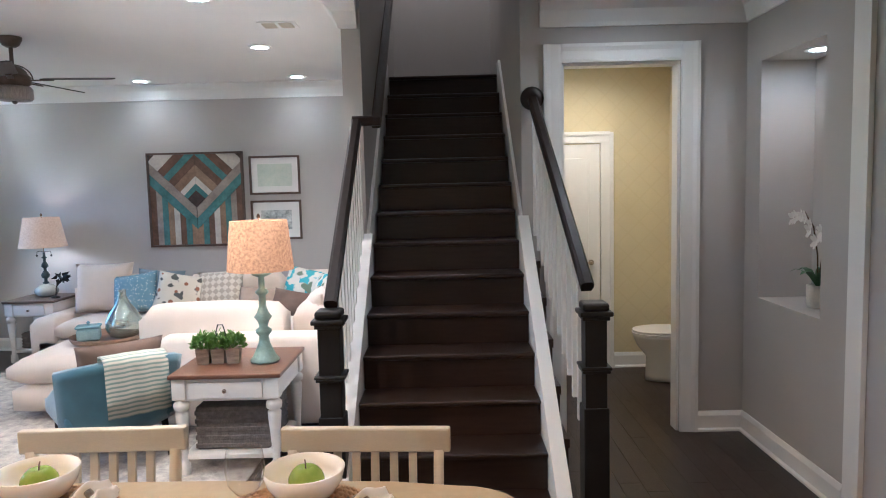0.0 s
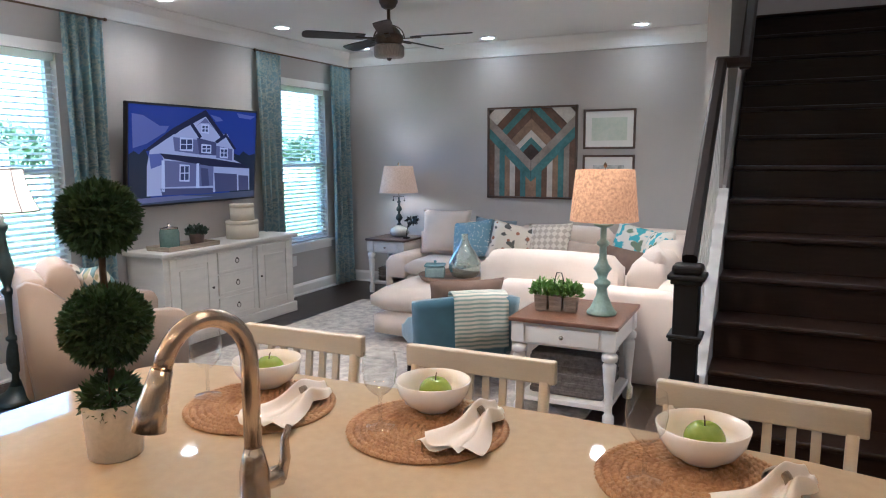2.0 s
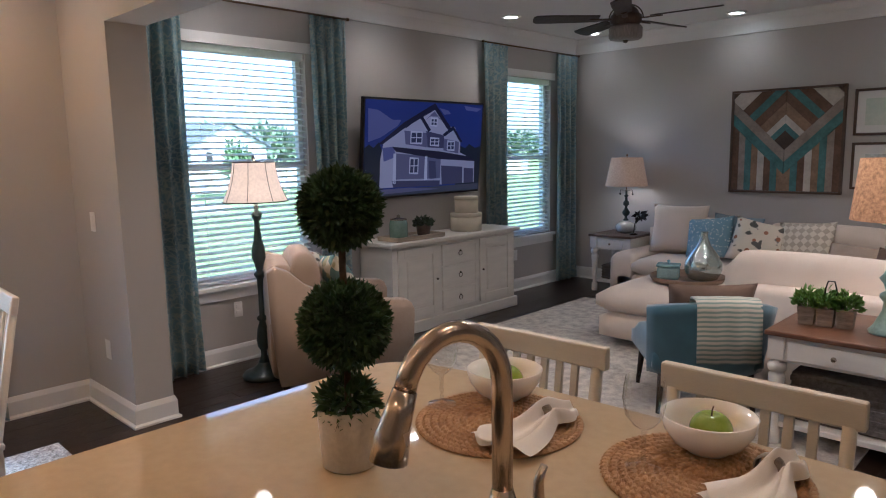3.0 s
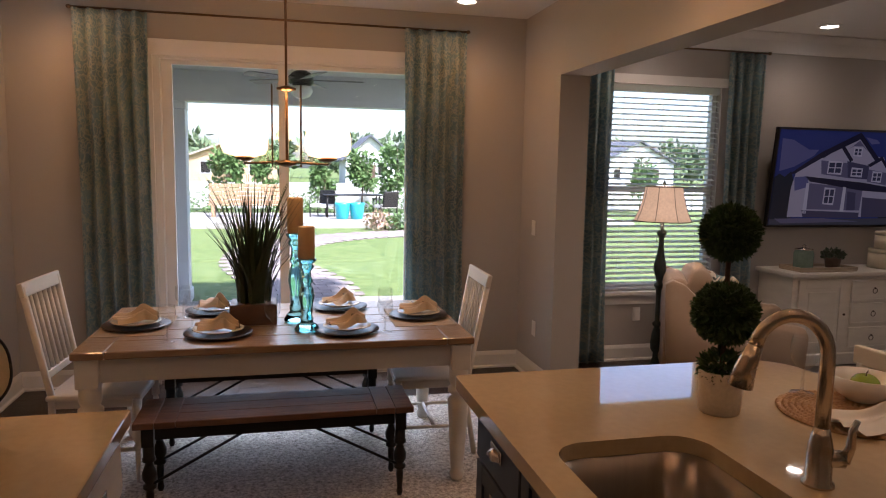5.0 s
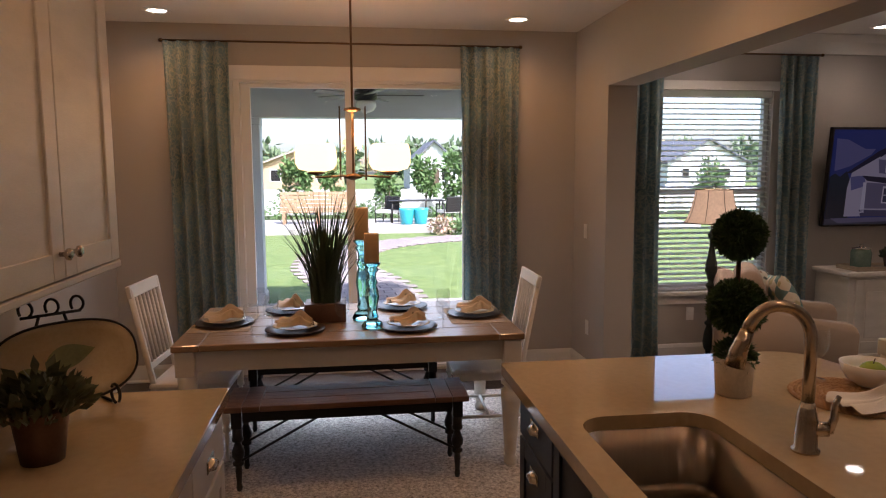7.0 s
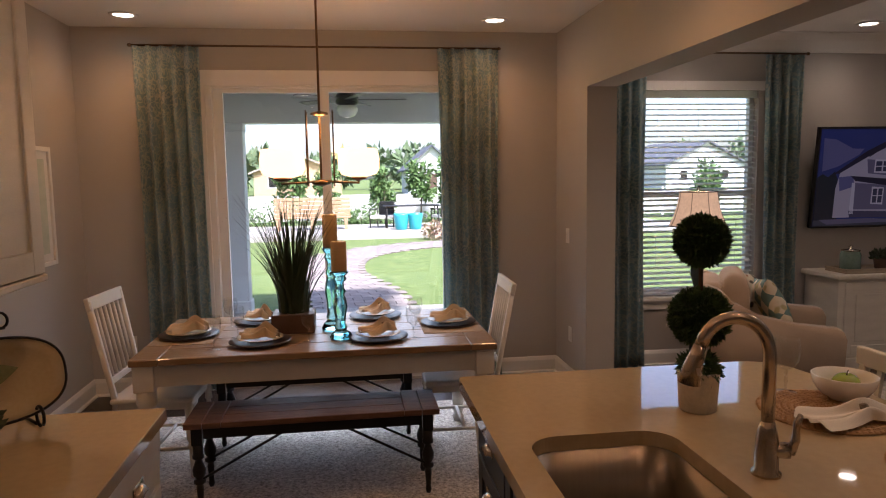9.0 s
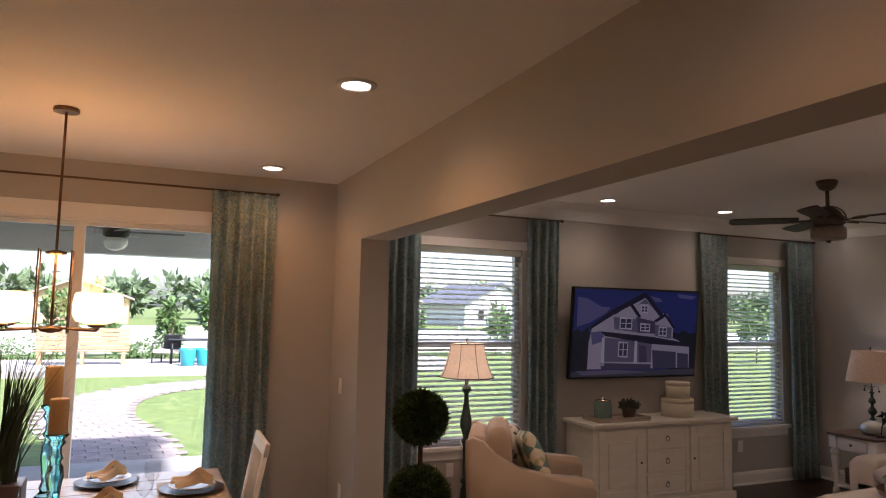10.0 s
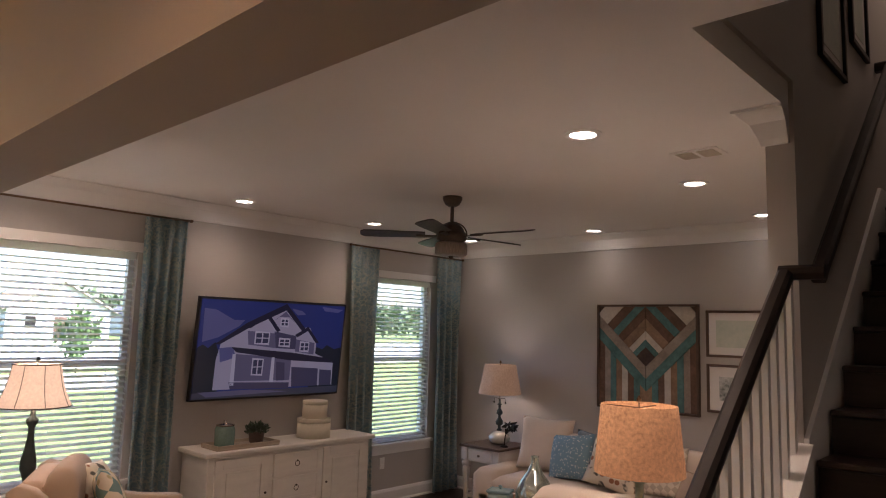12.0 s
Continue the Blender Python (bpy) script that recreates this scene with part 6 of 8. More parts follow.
def pattern_mat(name, base, spot, scale, kind="voronoi", lo=0.35, hi=0.4, third=None):
    """Fabric with a printed pattern laid by UV in metres."""
    m = node_mat(name, base, 0.9, vary=0.05, scale=6, bump=0.3, fine=400)
    n, link = m.node_tree.nodes, m.node_tree.links.new
    p = n["Principled BSDF"]
    old = p.inputs["Base Color"].links[0].from_socket
    co = n.new("ShaderNodeTexCoord")
    if kind == "voronoi":
        t = n.new("ShaderNodeTexVoronoi")
        t.inputs["Scale"].default_value = scale
        val = t.outputs["Distance"]
        vec = t.inputs["Vector"]
    elif kind == "check":
        t = n.new("ShaderNodeTexChecker")
        t.inputs["Scale"].default_value = scale
        val, vec = t.outputs["Fac"], t.inputs["Vector"]
    elif kind == "wave":
        t = n.new("ShaderNodeTexWave")
        t.inputs["Scale"].default_value, t.inputs["Distortion"].default_value = scale, 6.0
        t.inputs["Detail Scale"].default_value = 2.0
        val, vec = t.outputs["Fac"], t.inputs["Vector"]
    elif kind == "stripe":
        t = n.new("ShaderNodeTexWave")
        t.bands_direction = "Y"
        t.inputs["Scale"].default_value = scale
        val, vec = t.outputs["Fac"], t.inputs["Vector"]
    else:
        t = n.new("ShaderNodeTexNoise")
        t.inputs["Scale"].default_value, t.inputs["Detail"].default_value = scale, 2
        val, vec = t.outputs["Fac"], t.inputs["Vector"]
    rot = n.new("ShaderNodeMapping")
    rot.inputs["Rotation"].default_value = (0, 0, radians(45) if kind == "check" else 0)
    link(co.outputs["UV"], rot.inputs[0])
    link(rot.outputs[0], vec)
    rg = n.new("ShaderNodeMapRange")
    rg.inputs[1].default_value, rg.inputs[2].default_value = lo, hi
    link(val, rg.inputs[0])
    mx = n.new("ShaderNodeMix")
    mx.data_type = "RGBA"
    link(rg.outputs[0], mx.inputs[0])
    mx.inputs[6].default_value = (*spot, 1)
    link(old, mx.inputs[7])
    out = mx.outputs[2]
    if third:
        t2 = n.new("ShaderNodeTexNoise")
        t2.inputs["Scale"].default_value = scale * 0.8
        link(co.outputs["UV"], t2.inputs["Vector"])
        r2 = n.new("ShaderNodeMapRange")
        r2.inputs[1].default_value, r2.inputs[2].default_value = 0.56, 0.60
        link(t2.outputs["Fac"], r2.inputs[0])
        m2 = n.new("ShaderNodeMix")
        m2.data_type = "RGBA"
        link(r2.outputs[0], m2.inputs[0])
        link(out, m2.inputs[6])
        m2.inputs[7].default_value = (*third, 1)
        out = m2.outputs[2]
    link(out, p.inputs["Base Color"])
    return m


BLUEDOT = pattern_mat("blue_dotted_fabric", (0.20, 0.33, 0.42), (0.62, 0.66, 0.66), 45, "voronoi", 0.25, 0.32)
FLORAL = pattern_mat("floral_fabric", (0.72, 0.66, 0.56), (0.30, 0.13, 0.07), 11, "voronoi", 0.22, 0.27, (0.10, 0.10, 0.09))
LATTICE = pattern_mat("cream_lattice_fabric", (0.70, 0.64, 0.55), (0.45, 0.40, 0.33), 22, "check", 0.4, 0.6)
AQUAFLORAL = pattern_mat("aqua_splash_fabric", (0.70, 0.66, 0.58), (0.10, 0.38, 0.45), 8, "noise", 0.44, 0.47, (0.16, 0.20, 0.13))
LEAFY = pattern_mat("teal_leaf_fabric", (0.66, 0.60, 0.48), (0.13, 0.22, 0.22), 10, "check", 0.4, 0.6, (0.40, 0.36, 0.20))
STRIPE = pattern_mat("teal_striped_knit", (0.62, 0.58, 0.49), (0.24, 0.32, 0.28), 12, "stripe", 0.35, 0.5)
BROWNPIL = node_mat("brown_fabric", (0.18, 0.12, 0.09), 0.9, vary=0.15, scale=8, bump=0.3, fine=400)
TAUPEPIL = node_mat("taupe_fabric", (0.42, 0.33, 0.26), 0.9, vary=0.1, scale=8, bump=0.3, fine=400)


def puff(bm, lo, hi, r=0.05, bulge=0.03):
    """A soft cushion block with rounded edges and a crowned top."""
    cx, cy = (lo[0] + hi[0]) / 2, (lo[1] + hi[1]) / 2
    hx, hy = (hi[0] - lo[0]) / 2, (hi[1] - lo[1]) / 2
    n = 16
    def sheet(zf):
        g = []
        for i in range(n + 1):
            row = []
            for j in range(n + 1):
                u, v = i / n * 2 - 1, j / n * 2 - 1
                e = max(abs(u) * 1.0, abs(v) * 1.0)
                du, dv = max(0, abs(u) * hx - (hx - r)), max(0, abs(v) * hy - (hy - r))
                d = min(r, math.hypot(du, dv))
                drop = r - math.sqrt(max(0, r * r - d * d))
                row.append(bm.verts.new((cx + u * hx, cy + v * hy, zf(u, v, drop))))
            g.append(row)
        for i in range(n):
            for j in range(n):
                bm.faces.new((g[i][j], g[i + 1][j], g[i + 1][j + 1], g[i][j + 1])).smooth = True
        return g
    a = sheet(lambda u, v, d: hi[2] - d + bulge * (1 - u * u) * (1 - v * v))
    b = sheet(lambda u, v, d: lo[2] + d)
    def edge(g):
        return [g[i][0] for i in range(n)] + [g[n][j] for j in range(n)] + [g[i][n] for i in range(n, 0, -1)] + [g[0][j] for j in range(n, 0, -1)]
    ea, eb = edge(a), edge(b)
    for k in range(len(ea)):
        bm.faces.new((ea[k], ea[(k + 1) % len(ea)], eb[(k + 1) % len(eb)], eb[k])).smooth = True


sofa = thing("sectional_sofa", "cream linen sectional sofa with loose cushions and a chaise", "sofa", (0, 0, 0))
SB = 0.06


def sofa_part(name, *blocks, r=0.03, bulge=0.01):
    for lo, hi in blocks:
        bm = bmesh.new()
        puff(bm, lo, hi, r, bulge)
        part(name, bm, SOFA, sofa)


sofa_part("base", ((-1.78, 8.80, SB), (1.40, 9.68, 0.30)), ((0.30, 6.98, SB), (1.40, 8.80, 0.30)), ((-1.10, 7.32, SB), (0.30, 8.42, 0.27)))
sofa_part("back_frame", ((-1.78, 9.48, 0.30), (1.40, 9.70, 0.74)), ((1.22, 6.98, 0.30), (1.41, 9.48, 0.70)), ((0.10, 6.96, 0.06), (1.40, 7.16, 0.68)), r=0.04)
sofa_part("arm", ((-1.86, 8.80, SB), (-1.62, 9.69, 0.50)), r=0.06)
sofa_part("seat_cushion", ((-1.62, 8.78, 0.30), (-0.55, 9.48, 0.46)), ((-0.55, 8.78, 0.30), (0.45, 9.48, 0.46)), ((0.45, 7.98, 0.30), (1.22, 9.48, 0.46)), ((0.30, 7.16, 0.30), (1.22, 7.98, 0.46)), r=0.05, bulge=0.02)
sofa_part("chaise_cushion", ((-1.12, 7.30, 0.275), (0.30, 8.44, 0.47)), r=0.06, bulge=0.025)
sofa_part("back_cushion", ((-1.60, 9.26, 0.46), (-0.56, 9.50, 0.83)), ((-0.54, 9.26, 0.46), (0.46, 9.50, 0.83)), ((0.48, 9.26, 0.46), (1.25, 9.50, 0.83)), ((0.98, 8.2, 0.46), (1.24, 9.24, 0.82)), ((0.98, 7.36, 0.46), (1.24, 8.18, 0.82)),
          ((-0.05, 7.14, 0.46), (0.96, 7.40, 0.86)), r=0.09, bulge=0.02)
pillow("throw_pillow", "large cream throw pillow on the sofa", (-1.36, 9.22, 0.49), 8, 0.56, 0.50, 0.20, SOFA, 16, 0, "sofa pillows")
pillow("throw_pillow", "blue dotted throw pillow on the sofa", (-0.98, 9.08, 0.48), -6, 0.48, 0.42, 0.17, BLUEDOT, 20, -8, "sofa pillows")
pillow("throw_pillow", "muted blue throw pillow on the sofa", (-0.80, 9.20, 0.49), 6, 0.46, 0.42, 0.15, node_mat("muted_blue_fabric", (0.25, 0.31, 0.36), 0.9, vary=0.1, scale=8, bump=0.3, fine=400), 14, 5, "sofa pillows")
pillow("throw_pillow", "floral print throw pillow on the sofa", (-0.56, 9.02, 0.48), 12, 0.46, 0.42, 0.17, FLORAL, 22, 12, "sofa pillows")
pillow("throw_pillow", "cream lattice throw pillow on the sofa", (-0.14, 9.10, 0.48), -4, 0.48, 0.42, 0.17, LATTICE, 20, -4, "sofa pillows")
pillow("throw_pillow", "taupe lumbar throw pillow on the sofa", (0.26, 9.00, 0.48), -10, 0.50, 0.26, 0.15, TAUPEPIL, 28, 4, "sofa pillows")
pillow("throw_pillow", "aqua splash print throw pillow on the sofa", (0.66, 9.02, 0.48), -25, 0.52, 0.44, 0.18, AQUAFLORAL, 20, 8, "sofa pillows")
pillow("throw_pillow", "aqua splash print throw pillow on the sofa", (0.92, 8.70, 0.48), -60, 0.50, 0.44, 0.18, AQUAFLORAL, 20, -8, "sofa pillows")
pillow("throw_pillow", "dark brown lumbar throw pillow on the sofa", (0.62, 8.78, 0.48), -20, 0.50, 0.26, 0.14, BROWNPIL, 30, 6, "sofa pillows")
pillow("throw_pillow", "cream throw pillow in the sofa corner", (1.02, 7.62, 0.48), -80, 0.50, 0.44, 0.20, SOFA, 18, 0, "sofa pillows")

# tray with vase on the chaise
MIX = node_mat("brown_tray", (0.27, 0.17, 0.11), 0.5, vary=0.2, scale=10, bump=0.15, fine=80)
bm = bmesh.new()
lathe(bm, [(0.24, 0), (0.27, 0.006), (0.29, 0.045), (0.283, 0.047), (0.262, 0.014), (0.001, 0.012)], seg=40)
ob = tagged(link_mesh("round_tray", bm, MIX), "round brown wooden tray on the chaise", "tray")
ob.location = (-0.63, 7.86, 0.492)
vs_ = thing("vase", "iridescent mercury glass bottle vase", "vase", (-0.52, 7.90, 0.505))
bm = bmesh.new()
lathe(bm, [(0.07, 0), (0.11, 0.015), (0.142, 0.08), (0.14, 0.14), (0.10, 0.215), (0.055, 0.275), (0.032, 0.33), (0.026, 0.37), (0.030, 0.385), (0.025, 0.385), (0.021, 0.36)], seg=32)
part("body", bm, node_mat("mercury_glass", (0.52, 0.58, 0.54), 0.12, metal=0.75, colour2=(0.38, 0.44, 0.42), scale=7, bump=0.05), vs_)
bxs = thing("trinket_box", "pale blue ceramic lidded box on the tray", "box", (-0.76, 7.80, 0.505), 20)
bm = bmesh.new()
rbox(bm, (-0.085, -0.065, 0), (0.085, 0.065, 0.10), 0.02, 3)
part("body", bm, node_mat("pale_blue_glaze", (0.33, 0.46, 0.48), 0.25, vary=0.15, scale=10, bump=0.03), bxs)
bm = bmesh.new()
rbox(bm, (-0.09, -0.07, 0.10), (0.09, 0.07, 0.122), 0.008, 2)
lathe(bm, [(0.008, 0), (0.008, 0.012), (0.016, 0.022), (0.006, 0.032)], (0, 0, 0.121), 12)
part("lid", bm, node_mat("blue_glaze", (0.22, 0.36, 0.40), 0.25, vary=0.15, scale=10, bump=0.03), bxs)


def end_table(place, turn, w, d, h, top_mat, label):
    """A painted table with turned legs, a drawer and a low shelf; its front is at -y."""
    th = thing("end_table", label, "end table", place, turn, "painted end tables")
    bm = bmesh.new()
    rbox(bm, (-w / 2, -d / 2, h - 0.025), (w / 2, d / 2, h), 0.006, 2)
    part("tabletop", bm, top_mat, th)
    bm = bmesh.new()
    rbox(bm, (-w / 2 + 0.03, -d / 2 + 0.03, h - 0.16), (w / 2 - 0.03, d / 2 - 0.03, h - 0.026), 0.003, 1)
    part("apron", bm, WHITE, th)
    bm = bmesh.new()
    rbox(bm, (-w / 2 + 0.11, -d / 2 + 0.018, h - 0.145), (w / 2 - 0.11, -d / 2 + 0.031, h - 0.045), 0.003, 1)
    dr = part("drawer_front", bm, WHITE, th)
    bm = bmesh.new()
    lathe(bm, [(0.005, 0), (0.005, 0.01), (0.013, 0.016), (0.012, 0.024), (0.004, 0.028)], seg=14, m=pose(0, -d / 2 + 0.018, h - 0.095, 90, 0, 0))
    part("knob", bm, NICKEL, dr)
    bm = bmesh.new()
    rbox(bm, (-w / 2 + 0.05, -d / 2 + 0.05, 0.10), (w / 2 - 0.05, d / 2 - 0.05, 0.13), 0.004, 1)
    part("shelf", bm, WHITE, th)
    for sx in (-1, 1):
        for sy in (-1, 1):
            bm = bmesh.new()
            turned(bm, sx * (w / 2 - 0.055), sy * (d / 2 - 0.055), 0, h - 0.14, 0.046, [(0, 0.6), (0.03, 0.72), (0.16, 0.72), (0.18, 0.5), (0.23, 0.45), (0.5, 0.62), (0.72, 0.82), (0.80, 0.86), (0.83, 0.6), (0.85, 0.95), (0.90, 1.02), (0.93, 0.95), (0.95, 0.62), (1.0, 0.8)])
            rbox(bm, (sx * (w / 2 - 0.055) - 0.04, sy * (d / 2 - 0.055) - 0.04, h - 0.15), (sx * (w / 2 - 0.055) + 0.04, sy * (d / 2 - 0.055) + 0.04, h - 0.0255), 0.003, 1)
            part("leg", bm, WHITE, th)
    return th


end_table((-2.06, 9.38, 0), 0, 0.52, 0.54, 0.63, GREYTOP, "white painted end table with a dark top and a drawer")
end_table((0.83, 6.585, 0), 0, 0.65, 0.68, 0.615, WALNUT, "distressed white end table with a walnut top")
CRATE = node_mat("grey_woven_basket", (0.16, 0.14, 0.13), 0.85, vary=0.25, scale=40, bump=0.5, fine=120)
for x, y, w, d, h in ((-2.06, 9.36, 0.30, 0.28, 0.16), (0.83, 6.585, 0.44, 0.44, 0.26)):
    bm = bmesh.new()
    rbox(bm, (x - w / 2, y - d / 2, 0.1305), (x + w / 2, y + d / 2, 0.13 + h), 0.012, 2)
    for k in range(5):
        zz = 0.14 + k * h / 5.2
        rbox(bm, (x - w / 2 - 0.004, y - d / 2 - 0.004, zz), (x + w / 2 + 0.004, y + d / 2 + 0.004, zz + h / 9), 0.004, 1)
    tagged(link_mesh("basket", bm, CRATE), "dark grey woven basket on a table shelf", "basket", "woven baskets")


def shade_mat(name, colour, glow, strength, vary=0.12):
    """Lit fabric: opaque cloth whose own emission stands in for the bulb's light."""
    m = node_mat(name, colour, 0.9, vary=vary, scale=60, bump=0.3, fine=260, emit=glow, emit_strength=strength)
    return m


LINEN = shade_mat("linen_shade", (0.46, 0.36, 0.28), (1.0, 0.55, 0.32), 0.02)
MERCURY = node_mat("silvered_glass", (0.66, 0.68, 0.64), 0.12, metal=0.3, vary=0.1, scale=9, bump=0.02)
BURLAP = shade_mat("burlap_shade", (0.48, 0.27, 0.13), (1.0, 0.40, 0.16), 0.040, 0.34)
IVORY = shade_mat("ivory_shade", (0.66, 0.56, 0.44), (1.0, 0.62, 0.38), 0.15)


def table_lamp(place, profile, base_mat, shade, shade_mat_, label, watts, bobs=False, globe=None):
    """profile: the turned base; shade: (low radius, high radius, low z, high z)."""
    th = thing("table_lamp", label, "table lamp", place)
    bm = bmesh.new()
    lathe(bm, profile, seg=24)
    part("base", bm, base_mat, th)
    if globe:
        bm = bmesh.new()
        lathe(bm, globe, seg=28)
        part("globe", bm, MERCURY, th, "pale silvered glass globe")
    r0, r1, z0, z1 = shade
    bm = bmesh.new()
    lathe(bm, [(r0, z0), (r1, z1), (r1 - 0.004, z1), (r0 - 0.004, z0), (r0, z0)], seg=40, cap=False)
    part("shade", bm, shade_mat_, th, "drum shade, lit from inside")
    bm = bmesh.new()
    tube(bm, [(0, 0, profile[-1][1] - 0.01), (0, 0, z1 + 0.02)], 0.004, 8)
    lathe(bm, [(0.004, 0), (0.012, 0.01), (0.009, 0.022), (0.003, 0.032)], (0, 0, z1 + 0.01), 12)
    tube(bm, [(-r1 + 0.003, 0, z1 - 0.012), (r1 - 0.003, 0, z1 - 0.012)], 0.0025, 6)
    tube(bm, [(0, -r1 + 0.003, z1 - 0.012), (0, r1 - 0.003, z1 - 0.012)], 0.0025, 6)
    part("harp", bm, BRONZE, th)
    bm = bmesh.new()
    lathe(bm, [(0.012, 0), (0.012, 0.02), (0.028, 0.05), (0.030, 0.07), (0.02, 0.095), (0.003, 0.105)], (0.0, 0, z0 + 0.05), 16)
    part("bulb", bm, BULB, th)
    if bobs:
        bm = bmesh.new()
        for s in (-1, 1):
            tube(bm, [(0, 0, z0 - 0.05), (s * 0.07, 0, z0 - 0.045), (s * 0.075, 0, z0 - 0.08)], 0.003, 6)
            lathe(bm, [(0.002, -0.012), (0.012, 0), (0.002, 0.012)], (s * 0.075, 0, z0 - 0.09), 10)
        part("arm", bm, IRON, th)
    lamp("bulb_light", "POINT", (place[0], place[1], place[2] + z0 + 0.14), watts, SOFT, 0.05)
    return th


SPINDLE = [(0.075, 0), (0.078, 0.012), (0.062, 0.03), (0.030, 0.10), (0.026, 0.14), (0.042, 0.16), (0.042, 0.175), (0.022, 0.19), (0.030, 0.22), (0.048, 0.245), (0.030, 0.27), (0.020, 0.30), (0.018, 0.36), (0.034, 0.375), (0.034, 0.385), (0.016, 0.40), (0.016, 0.46), (0.05, 0.475), (0.052, 0.488), (0.012, 0.50)]
BIGSPINDLE = [(r * 1.15, z * 1.13) for r, z in SPINDLE]
table_lamp((0.99, 6.55, 0.6155), BIGSPINDLE, GREENLAMP, (0.200, 0.170, 0.565, 0.865), BURLAP, "sage green turned table lamp with a burlap drum shade, lit", 2.2)
GLOBE = [(0.05, 0), (0.095, 0.018), (0.115, 0.055), (0.105, 0.09), (0.06, 0.122), (0.026, 0.135)]
COLUMN = [(0.022, 0.134), (0.032, 0.145), (0.016, 0.16), (0.016, 0.185), (0.036, 0.20), (0.042, 0.225), (0.030, 0.25), (0.015, 0.27), (0.015, 0.295), (0.034, 0.31), (0.030, 0.34), (0.014, 0.36), (0.014, 0.395), (0.028, 0.405), (0.012, 0.42), (0.012, 0.46)]
table_lamp((-2.04, 9.42, 0.6305), COLUMN, TEALLAMP, (0.225, 0.165, 0.515, 0.82), LINEN, "lit table lamp with a dark column, glass globe and linen shade", 0.9, True, GLOBE)
fl = thing("floor_lamp", "dark turned floor lamp with a pleated ivory shade, lit", "floor lamp", (-2.45, 5.12, 0))
bm = bmesh.new()
lathe(bm, [(0.15, 0), (0.155, 0.02), (0.14, 0.04), (0.09, 0.055), (0.05, 0.09), (0.035, 0.12)], seg=28)
part("foot", bm, TEALLAMP, fl)
bm = bmesh.new()
lathe(bm, [(0.040, 0.11), (0.022, 0.15), (0.020, 0.19), (0.040, 0.22), (0.046, 0.27), (0.036, 0.35), (0.020, 0.40), (0.036, 0.415), (0.036, 0.43), (0.018, 0.445), (0.018, 0.60), (0.022, 0.70), (0.038, 0.725), (0.038, 0.74), (0.020, 0.755), (0.030, 0.80), (0.048, 0.85), (0.046, 0.90), (0.030, 0.97), (0.020, 1.04), (0.018, 1.10), (0.034, 1.13), (0.036, 1.15), (0.016, 1.17), (0.014, 1.24)], seg=28)
part("column", bm, TEALLAMP, fl)
bm = bmesh.new()
seg = 32
rows = []
for f, r in ((0, 0.215), (0.25, 0.185), (0.5, 0.163), (0.75, 0.148), (1, 0.138)):
    rows.append([bm.verts.new(((r + 0.004 * math.cos(8 * 2 * math.pi * k / seg)) * math.cos(2 * math.pi * k / seg), (r + 0.004 * math.cos(8 * 2 * math.pi * k / seg)) * math.sin(2 * math.pi * k / seg), 1.235 + 0.265 * f)) for k in range(seg)])
for a, b in zip(rows, rows[1:]):
    for k in range(seg):
        bm.faces.new((a[k], a[(k + 1) % seg], b[(k + 1) % seg], b[k])).smooth = True
shd = part("shade", bm, IVORY, fl, "flared ivory shade, lit from inside")
shd.modifiers.new("thick", "SOLIDIFY").thickness = 0.003
for z, r in ((1.236, 0.219), (1.499, 0.142)):
    bm = bmesh.new()
    tube(bm, [(r * math.cos(2 * math.pi * k / 32), r * math.sin(2 * math.pi * k / 32), z) for k in range(33)], 0.004, 6)
    part("shade_trim", bm, BROWNFRAME, shd, "brown trim band")
for k in range(8):
    bm = bmesh.new()
    c_, s_ = math.cos(2 * math.pi * k / 8), math.sin(2 * math.pi * k / 8)
    tube(bm, [(r * c_, r * s_, 1.235 + 0.265 * f) for f, r in ((0, 0.220), (0.25, 0.190), (0.5, 0.168), (0.75, 0.153), (1, 0.143))], 0.0022, 5)
    part("shade_rib", bm, BROWNFRAME, shd)
bm = bmesh.new()
tube(bm, [(0, 0, 1.23), (0, 0, 1.52)], 0.004, 8)
lathe(bm, [(0.004, 0), (0.014, 0.012), (0.012, 0.03), (0.003, 0.042)], (0, 0, 1.505), 12)
part("finial", bm, TEALLAMP, fl)
bm = bmesh.new()
lathe(bm, [(0.012, 0), (0.028, 0.04), (0.030, 0.06), (0.003, 0.09)], (0.0, 0.0, 1.30), 16)
part("bulb", bm, BULB, fl)
lamp("bulb_light", "POINT", (-2.45, 5.12, 1.40), 2.2, SOFT, 0.05)

# planters and orchid-like figurine on the tables
hb = thing("herb_planter", "wooden caddy with three small green herb plants", "potted plant", (0.715, 6.53, 0.6155), 4)
bm = bmesh.new()
tube(bm, [(-0.01, 0, 0.10), (-0.012, 0, 0.19), (0.0, 0, 0.235), (0.03, 0, 0.235), (0.042, 0, 0.19), (0.04, 0, 0.10)], 0.004, 6)
part("handle", bm, IRON, hb)
for k in range(3):
    bm = bmesh.new()
    x = -0.09 + 0.09 * k
    vs2, _ = box(bm, (x - 0.042, -0.042, 0), (x + 0.042, 0.042, 0.095))
    for v in vs2:
        if v.co.z < 0.01:
            v.co.x = x + (v.co.x - x) * 0.82
            v.co.y *= 0.82
    pot = part("pot", bm, WEATHER, hb)
    bm = bmesh.new()
    sprigs(bm, (x, 0, 0.09), 0.062, 0.11, 380, 0.028, 20 + k)
    part("foliage", bm, FRESH, pot, "bright green herb leaves")
fg = thing("figurine", "small dark metal flower figurine on the end table", "figurine", (-1.88, 9.30, 0.6305))
bm = bmesh.new()
